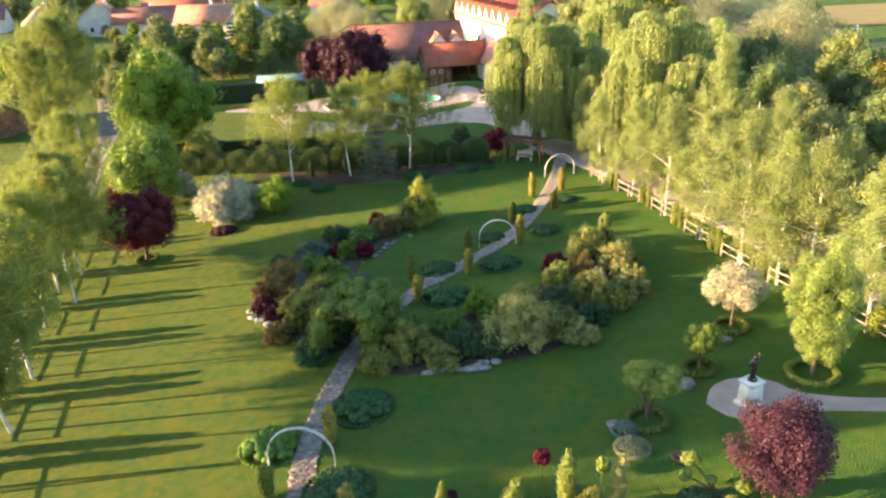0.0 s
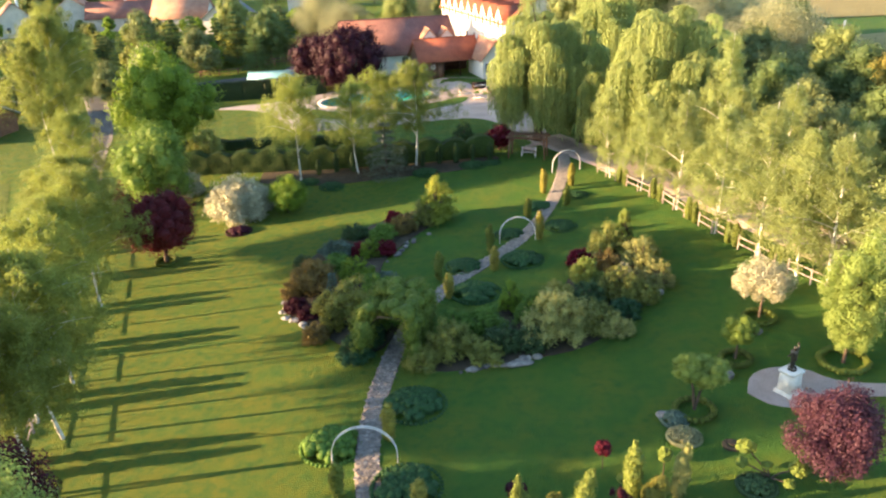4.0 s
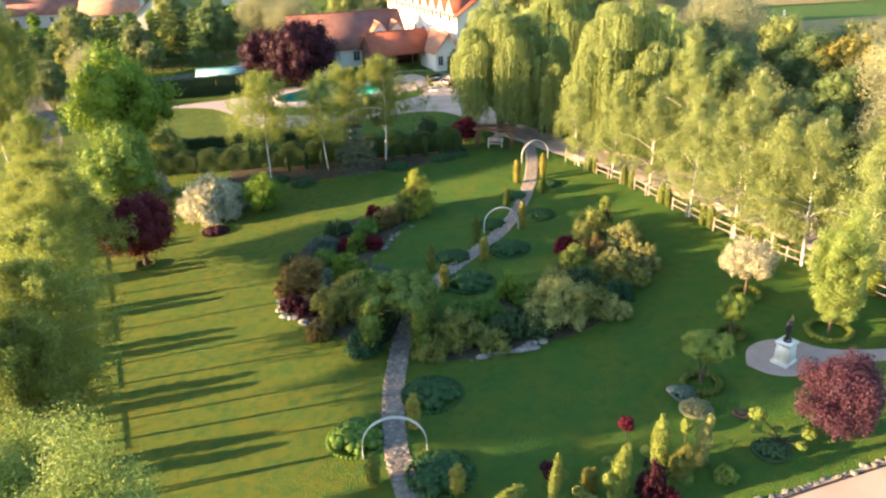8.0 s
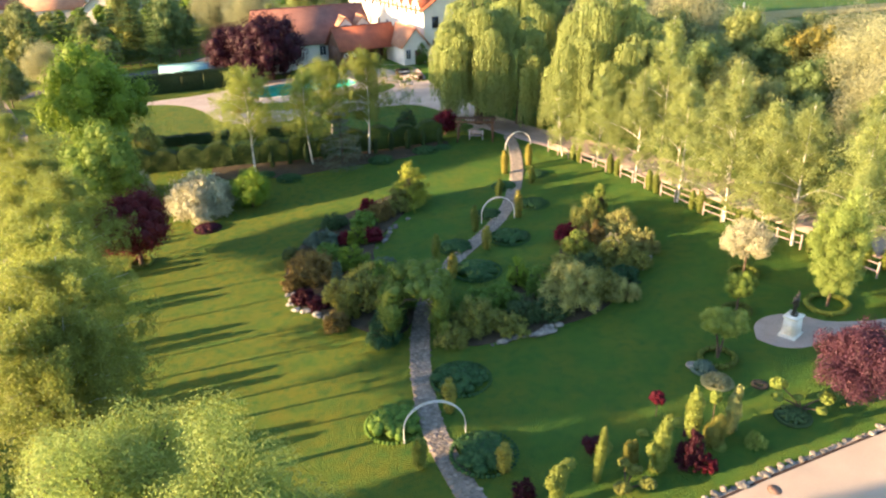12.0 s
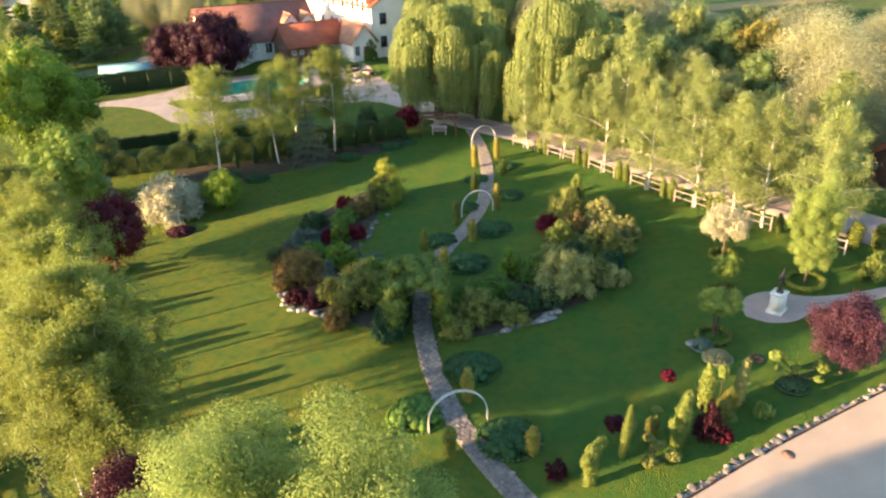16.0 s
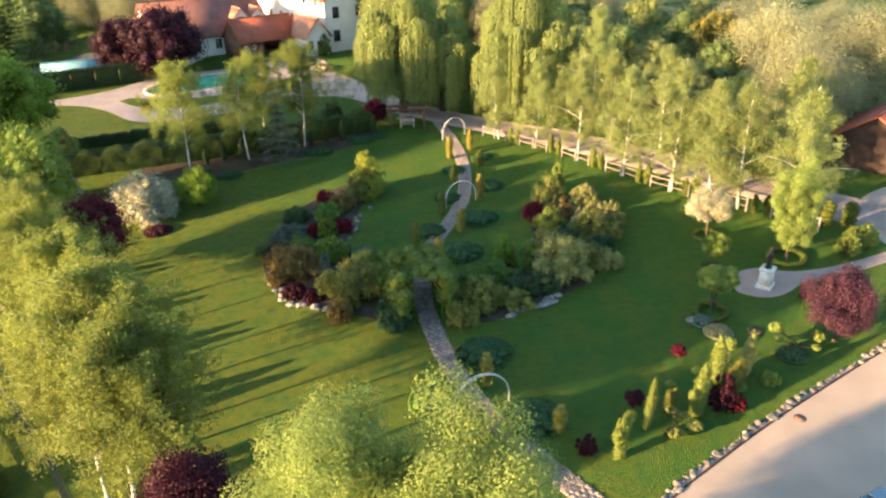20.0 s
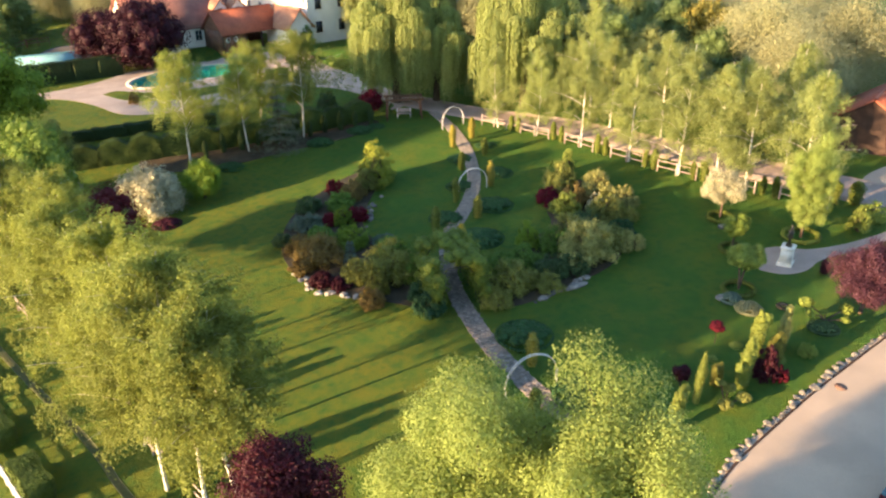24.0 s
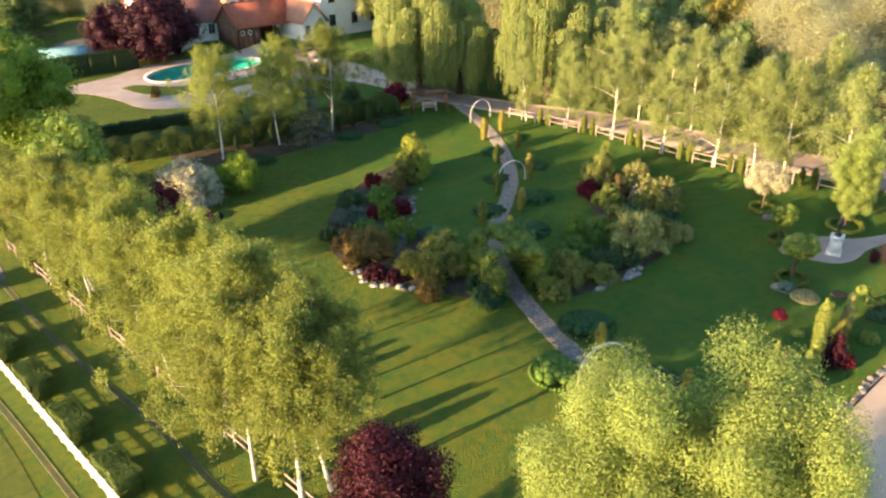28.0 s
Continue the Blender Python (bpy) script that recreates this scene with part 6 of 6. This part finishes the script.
# ---- pool ----
def pool():
    root = new("swimming_pool")
    root.matrix_basis = pose(POOL_AT[0], POOL_AT[1], -0.48)
    n = 56

    def ring(scale, z):
        c = pool_outline(scale) if scale > -2 else pool_outline() * 0.01
        return np.concatenate([c, np.full((n, 1), z)], 1)

    def loft(rings):
        v = np.concatenate(rings)
        f = np.array([(i * n + j, i * n + (j + 1) % n, (i + 1) * n + (j + 1) % n, (i + 1) * n + j) for i in range(len(rings) - 1) for j in range(n)])
        return v, f

    part("coping", raw_mesh("pool_coping", *loft([ring(0.55, -0.3), ring(0.55, 0.1), ring(0.0, 0.12), ring(0.0, -0.1)]), COPING), root)
    v, f = loft([ring(0, 0.05), ring(0, -1.5), ring(-3.9, -1.5)])
    part("basin", raw_mesh("pool_basin", v, f, POOLTILE), root)
    v, f = loft([ring(0.02, -0.08), ring(-3.95, -0.08)])
    w = part("water", raw_mesh("pool_water", v, f, WATER), root)
    w.visible_shadow = False
    tagged(root, "kidney-shaped turquoise swimming pool with pale coping", "swimming pool")


pool()

def sun_lounger():
    root = new("sun_lounger")
    part("frame", raw_mesh("lounger_frame", *joined(box(-0.95, 0.95, -0.33, -0.28, 0.26, 0.32), box(-0.95, 0.95, 0.28, 0.33, 0.26, 0.32), box(-0.95, -0.9, -0.28, 0.28, 0.26, 0.32), box(0.9, 0.95, -0.28, 0.28, 0.26, 0.32)), WHITEMETAL), root)
    for x in (-0.8, 0.8):
        for y in (-0.3, 0.3):
            part("leg", raw_mesh("lounger_leg", *beam((x, y, -0.02), (x, y, 0.27), 0.05, 0.05), WHITEMETAL), root)
    part("mattress", raw_mesh("lounger_mattress", *box(-0.9, 0.35, -0.29, 0.29, 0.322, 0.4), COPING), root)
    part("backrest", raw_mesh("lounger_back", *beam((0.36, 0, 0.38), (0.92, 0, 0.78), 0.58, 0.08), COPING), root)
    return root


for k, (x, y, turn) in enumerate(((4.6, 105.6, 200), (6.4, 102.8, 160))):
    plant("sun_lounger", sun_lounger, x, y, 1.0, turn, "white sun lounger with a pale mattress on the terrace", "sun lounger", "sun loungers on the terrace", dz=0.03)


def rattan_sofa():
    root = new("garden_sofa")
    part("base", raw_mesh("sofa_base", *box(-1.1, 1.1, -0.4, 0.4, 0.02, 0.32), DARKWOOD), root)
    part("backrest", raw_mesh("sofa_back", *box(-1.1, 1.1, 0.3, 0.42, 0.32, 0.8), DARKWOOD), root)
    for x in (-1.04, 1.04):
        part("armrest", raw_mesh("sofa_arm", *box(x - 0.07, x + 0.07, -0.4, 0.29, 0.32, 0.6), DARKWOOD), root)
    for x in (-0.49, 0.49):
        part("cushion", raw_mesh("sofa_cushion", *box(x - 0.46, x + 0.46, -0.38, 0.28, 0.322, 0.45), OLDPLASTER), root)
    return root


for k, (x, y, turn) in enumerate(((7.0, 108.4, 14), (8.6, 106.4, -70))):
    plant("garden_sofa", rattan_sofa, x, y, 1.0, turn, "dark woven garden sofa with pale cushions before the annex", "sofa", "garden sofas", dz=0.03)

# ---- willows and the wood behind the lane ----
WOOD = "wood behind the lane"
plant("willow_a", lambda: willow(1, 12.6, 5.6, 34), 10.6, 80.5, 1.08, 0, "large weeping willow with yellow-green curtains", "tree", "weeping willows", tall=1.2)
plant("willow_b", lambda: willow(2, 12.8, 6.4, 32), 21.2, 70.0, 1.14, 0, "large weeping willow with yellow-green curtains", "tree", "weeping willows")
plant("willow_a", None, 15.0, 79.0, 0.92, 230, "weeping willow with yellow-green curtains behind the pergola", "tree", "weeping willows")
plant("hazy_birch1", None, 22.8, 60.5, 1.05, 33, "tall slender birch behind the lane", "tree", "birches behind the lane", tall=1.2)
plant("willow_b", None, 22.5, 98.0, 1.12, 80, "large weeping willow with yellow-green curtains", "tree", "weeping willows")
plant("willow_a", None, 27.5, 79.0, 1.0, 200, "weeping willow at the edge of the wood", "tree", "weeping willows")
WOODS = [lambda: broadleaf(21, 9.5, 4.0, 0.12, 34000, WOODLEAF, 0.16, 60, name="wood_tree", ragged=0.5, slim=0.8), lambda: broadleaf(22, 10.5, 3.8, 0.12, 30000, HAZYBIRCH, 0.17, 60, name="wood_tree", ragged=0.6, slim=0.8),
         lambda: broadleaf(23, 9.0, 5.2, 0.06, 80000, SILVERLEAF, 0.12, 90, name="silver_willow", ragged=0.4, slim=0.85, hang=0.3, fine=True), lambda: broadleaf(24, 10.0, 4.0, 0.1, 34000, DEEPWOOD, 0.155, 60, name="wood_tree", ragged=0.4, slim=0.8)]
rng = np.random.default_rng(5)
TREES = ((27.5, 53, 0, 0.8), (28.5, 64, 3, 0.95), (32.5, 70, 0, 1.0), (37, 64, 3, 1.0), (34, 56, 3, 0.8), (40, 55, 2, 1.15), (36, 47.5, 2, 1.0), (45, 64, 2, 1.15), (34, 80, 0, 1.15), (41, 76, 1, 1.1), (29, 60, 0, 0.85),
         (50, 77, 0, 1.0), (40, 88, 2, 1.3), (31, 92, 2, 1.25), (37, 102, 2, 1.4), (46, 96, 3, 1.1), (29, 106, 1, 1.5), (37, 118, 2, 1.4), (21, 112, 0, 1.3), (46, 49, 2, 1.1), (52, 58, 2, 1.0), (46, 108, 2, 1.1), (31, 128, 1, 1.4), (55, 69, 2, 0.9), (33, 85, 2, 1.1), (27, 70, 0, 0.9))
NAMES = ("soft green", "olive yellow-green", "pale silvery-green", "deep green")
for x, y, k, s in TREES:
    plant("wood%d" % k, WOODS[k], x, y, s, x * 37 + y * 11, NAMES[k] + " leafy tree of the wood behind the lane", "tree", WOOD)
plant("orange_tree", lambda: broadleaf(25, 10.5, 3.2, 0.15, 12000, ORANGELEAF, 0.28, 40, name="golden_tree", ragged=0.5), 38.5, 62.5, 1, 0, "tree with an orange-yellow crown", "tree", WOOD)
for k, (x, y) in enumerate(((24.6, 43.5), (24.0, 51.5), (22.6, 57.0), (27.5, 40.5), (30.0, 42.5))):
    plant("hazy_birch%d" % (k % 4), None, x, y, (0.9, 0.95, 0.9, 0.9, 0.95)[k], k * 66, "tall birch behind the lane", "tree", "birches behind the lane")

for k, (x0, x1, y0, y1) in enumerate(((58, 150, 104, 118), (58, 170, 120, 128), (60, 200, 150, 190), (62, 240, 220, 300))):
    tagged(new("field_strip", patch("field_strip", [(x0, y0), (x1, y0 + 6), (x1, y1 + 6), (x0, y1)], 0.25, (MEADOW, FIELD, FIELD, MEADOW)[k], 6.0, 0.4)), "flat farmland strip beyond the wood", "field", kind="structure")

# ---- behind the terrace ----
plant("copper_beech", lambda: broadleaf(31, 7.2, 4.2, 0.05, 22000, BEECHLEAF, 0.2, 44, name="copper_beech", ragged=0.3), -11.6, 113.6, 1.36, 0, "broad dark maroon tree beside the house", "tree")
plant("copper_beech", None, -16.4, 117.0, 1.15, 90, "dark maroon tree beside the house", "tree")
PINES = ((-57, 148, 1.05), (-51.5, 146, 1.25), (-47, 147.5, 1.2), (-42.5, 144.5, 1.3), (-38.5, 146.5, 1.15), (-34.5, 143.5, 1.35), (-30.5, 142.5, 1.3), (-26, 146, 1.2), (-62, 152, 1.0), (-44.5, 154, 1.1), (-33, 154, 1.15), (-29.5, 134.5, 1.05))
for k, (x, y, s) in enumerate(PINES):
    plant("pine", lambda: conifer(7, 7.0, 2.6, 9000, PINELEAF, "pine_tree", 11, 0.27), x, y, s, k * 40, "olive-green conifer behind the upper garden", "tree", "conifers behind the upper garden")
for k, (x, y, s) in enumerate(((-47, 112, 0.7), (-52, 118, 0.65), (-45, 126, 0.7), (-60, 130, 0.8), (-40, 138, 0.8), (-28, 142, 0.9), (-14, 140, 1.0), (-4, 146, 1.1), (6, 150, 1.1), (14, 142, 1.0), (-20, 158, 1.1), (-38, 160, 1.0), (-56, 158, 0.9), (-70, 150, 0.9), (0, 168, 1.2), (-10, 128, 0.8), (24, 150, 1.2))):
    plant("wood%d" % ((k * 3) % 4), None, x, y, s, k * 31, NAMES[(k * 3) % 4] + " tree between the garden and the village", "tree", "trees before the village")
FAR = [lambda: broadleaf(51, 8.0, 3.6, 0.08, 1700, WOODLEAF, 0.6, 16, name="orchard_tree"), lambda: broadleaf(52, 7.5, 3.4, 0.08, 1700, OLIVELEAF, 0.6, 16, name="orchard_tree"), lambda: broadleaf(53, 8.5, 3.2, 0.08, 1700, FRESHLEAF, 0.6, 16, name="orchard_tree")]
rng = np.random.default_rng(17)
spots = [(rng.uniform(-95, 10), rng.uniform(126, 205)) for _ in range(62)] + [(rng.uniform(-108, -38), rng.uniform(138, 206)) for _ in range(46)] + [(rng.uniform(-160, 60), rng.uniform(235, 330)) for _ in range(60)] + [(rng.uniform(-66, -40), rng.uniform(98, 128)) for _ in range(9)]
for k, (x, y) in enumerate(spots):
    if abs(x + 49) < 7 and y < 130 or (-14 < x < 22 and y < 132):
        continue
    plant("far_tree%d" % (k % 3), FAR[k % 3], x, y, (rng.uniform(0.5, 0.9) if x > -35 or y < 145 else rng.uniform(0.42, 0.66)) if y < 220 else rng.uniform(0.9, 1.4), k * 47, ("pale green", "olive green", "fresh green")[k % 3] + " leafy tree among the village gardens", "tree", "trees of the village gardens")
plant("pool_shrub", lambda: shrub(91, 0.8, 1.5, 900, BROWNLEAF, 0.14, 10, "terrace_shrub"), -16.4, 95.0, 1, 0, "small round brown-green shrub on the terrace edge", "shrub")
plant("terrace_round", lambda: shrub(92, 1.3, 2.3, 1600, DARKLEAF, 0.16, 12, "clipped_shrub"), 2.4, 81.6, 1, 0, "round dark clipped shrub behind the hedge", "shrub")
plant("terrace_golden", lambda: shrub(93, 1.8, 1.6, 1600, LIMELEAF, 0.18, 12, "golden_hedge"), 11.6, 101.0, 1, 0, "golden-green shrub by the villa wall", "shrub")
plant("villa_creeper", lambda: shrub(94, 1.1, 3.0, 1600, GREENLEAF, 0.18, 12, "wall_shrub"), 10.6, 112.0, 1, 0, "tall green shrub against the annex", "shrub")

# ---- trees close to the camera's line ----
plant("linden", lambda: broadleaf(41, 13.3, 3.3, 0.16, 360000, LINDENLEAF, 0.064, 150, name="linden_tree", trunk=0.2, flat=1.12, ragged=0.75, fine=True, slim=0.95), -17.1, 14.8, 0.97, 0, "tall pale green linden beside the drive", "tree", "lindens by the drive")
plant("linden", None, -14.9, 12.7, 0.98, 215, "tall pale green linden beside the drive", "tree", "lindens by the drive")
plant("near_maroon", lambda: broadleaf(42, 6.6, 2.4, 0.15, 36000, MAROONLEAF, 0.11, 60, name="purple_plum_tree", trunk=0.12, ragged=0.3, fine=True, slim=0.9), -20.8, 23.2, 1, 0, "dark maroon leafy tree at the end of the birch row", "tree")

# ---- lamp pole, manhole, car ----
pole = new("utility_pole")
pole.matrix_basis = pose(46.8, 86, ground_z(46.8, 86))
part("mast", raw_mesh("pole_mast", *tube([(0, 0, -0.3), (0, 0, 9.0)], [0.2, 0.13], 8), PLASTER, True), pole)
part("crossarm", raw_mesh("pole_crossarm", *box(-0.8, 0.8, -0.06, 0.06, 8.4, 8.52), BROWNWOOD), pole)
tagged(pole, "pale concrete utility pole at the edge of the wood", "pole")
cover = new("manhole_cover")
cover.matrix_basis = pose(6.0, 19.2, ground_z(6.0, 19.2) + 0.025)
part("plate", raw_mesh("cover_plate", *tube([(0, 0, -0.02), (0, 0, 0.02), (0, 0, 0.021)], [0.27, 0.27, 0.01], 20), RUST), cover)
part("rim", raw_mesh("cover_rim", *tube([(0.29 * math.cos(a), 0.29 * math.sin(a), 0.0) for a in np.linspace(0, 2 * math.pi, 25)], [0.015] * 25, 6), RUST), cover)
tagged(cover, "rusty round manhole cover in the driveway", "manhole cover")



def car():
    root = new("car")
    root.matrix_basis = pose(2.6, 12.9, ground_z(2.6, 12.9), 0, -4, 8)
    prof = [(-2.1, 0.35), (-2.15, 0.75), (-2.0, 0.95), (-1.75, 1.0), (-1.2, 1.42), (0.5, 1.46), (1.15, 1.02), (2.0, 0.88), (2.15, 0.6), (2.1, 0.35)]
    bm = bmesh.new()
    rows = []
    for y, k in ((-0.86, 0.97), (-0.8, 1.0), (0.8, 1.0), (0.86, 0.97)):
        rows.append([bm.verts.new((x * k, y * (0.82 if z > 1.2 else 1.0), z * (k if z > 0.5 else 1))) for x, z in prof])
    for r0, r1 in zip(rows[:-1], rows[1:]):
        for i in range(len(prof)):
            j = (i + 1) % len(prof)
            bm.faces.new((r0[i], r0[j], r1[j], r1[i]))
    bm.faces.new(rows[0][::-1])
    bm.faces.new(rows[-1])
    bmesh.ops.recalc_face_normals(bm, faces=bm.faces[:])
    me = bpy.data.meshes.new("car_body")
    bm.to_mesh(me)
    bm.free()
    me.materials.append(CARPAINT)
    part("body", me, root)
    part("rear_window", raw_mesh("car_rear", *beam((-1.66, 0, 1.1), (-1.28, 0, 1.4), 1.25, 0.03), GLASSY), root)
    part("windscreen", raw_mesh("car_screen", *beam((0.6, 0, 1.42), (1.08, 0, 1.1), 1.25, 0.03), GLASSY), root)
    for s in (-1, 1):
        part("side_window", raw_mesh("car_side", *box(-1.1, 0.6, s * 0.745 - 0.02, s * 0.745 + 0.02, 1.05, 1.36), GLASSY), root)
        part("tail_lamp", raw_mesh("car_lamp", *box(-2.14, -2.05, s * 0.7 - 0.14, s * 0.7 + 0.14, 0.72, 0.88), REDLEAF), root)
        for x in (-1.3, 1.35):
            w = part("wheel", raw_mesh("car_tyre", *tube([(0, -0.11, 0), (0, -0.1, 0), (0, 0.1, 0), (0, 0.11, 0)], [0.2, 0.32, 0.32, 0.2], 18), IRON), root, at=pose(x, s * 0.78, 0.32))
            part("rim", raw_mesh("car_rim", *tube([(0, -0.125, 0), (0, 0.125, 0)], [0.2, 0.2], 12), WHITEMETAL), w)
    tagged(root, "dark blue car parked on the driveway", "car")


car()

# ---- stones of the path, laid last ----
def path_stones():
    rng = np.random.default_rng(9)
    kinds = []
    for s in range(10):
        m = 7
        a = np.sort(rng.uniform(0, 2 * np.pi, m) * 0.3 + np.arange(m) * 2 * np.pi / m)
        r = 0.5 * rng.uniform(0.85, 1.1, m)
        top = np.stack([r * np.cos(a) * 0.94, r * np.sin(a) * 0.94, np.full(m, 0.03)], 1)
        low = np.stack([r * np.cos(a), r * np.sin(a), np.full(m, -0.02)], 1)
        bm = bmesh.new()
        t = [bm.verts.new(p) for p in top]
        b = [bm.verts.new(p) for p in low]
        bm.faces.new(t)
        for i in range(m):
            bm.faces.new((b[i], b[(i + 1) % m], t[(i + 1) % m], t[i]))
        me = bpy.data.meshes.new("stone")
        bm.to_mesh(me)
        bm.free()
        me.materials.append(STONE)
        kinds.append(me)
    c = smooth_line(PATHLINE, 0.3)
    d = np.gradient(c, axis=0)
    d /= np.linalg.norm(d, axis=1, keepdims=True)
    rest = []
    count = 0
    for i, (p, t) in enumerate(zip(c, d)):
        nrm = np.array((t[1], -t[0]))
        for k in range(4):
            off = (k - 1.5) * 0.285 + 0.13 * (i % 2) - 0.065 + rng.normal(0, 0.03)
            x, y = p + nrm * off + t * rng.normal(0, 0.03)
            s = rng.uniform(0.25, 0.33)
            turn = rng.uniform(0, 360)
            z = ground_z(x, y) + 0.03 + rng.uniform(0, 0.012)
            if count < 300 and y > 20.5:
                part("stone", kinds[rng.integers(10)], garden_path, at=pose(x, y, z, 0, 0, turn) @ Matrix.Diagonal((s, s * rng.uniform(0.8, 1.1), 1, 1)))
                count += 1
            else:
                a = np.radians(turn) + np.arange(4) * np.pi / 2 + rng.normal(0, 0.2, 4)
                rest.append((np.concatenate([np.stack([x + s * 0.52 * np.cos(a), y + s * 0.52 * np.sin(a), np.full(4, z - 0.02)], 1), np.stack([x + s * 0.48 * np.cos(a), y + s * 0.48 * np.sin(a), np.full(4, z + 0.03)], 1)]),
                             np.array([(4, 5, 6, 7), (0, 1, 5, 4), (1, 2, 6, 5), (2, 3, 7, 6), (3, 0, 4, 7)])))
    tagged(part("far_stones", raw_mesh("far_stones", *joined(*rest), STONE), garden_path), kind="stuff")


path_stones()
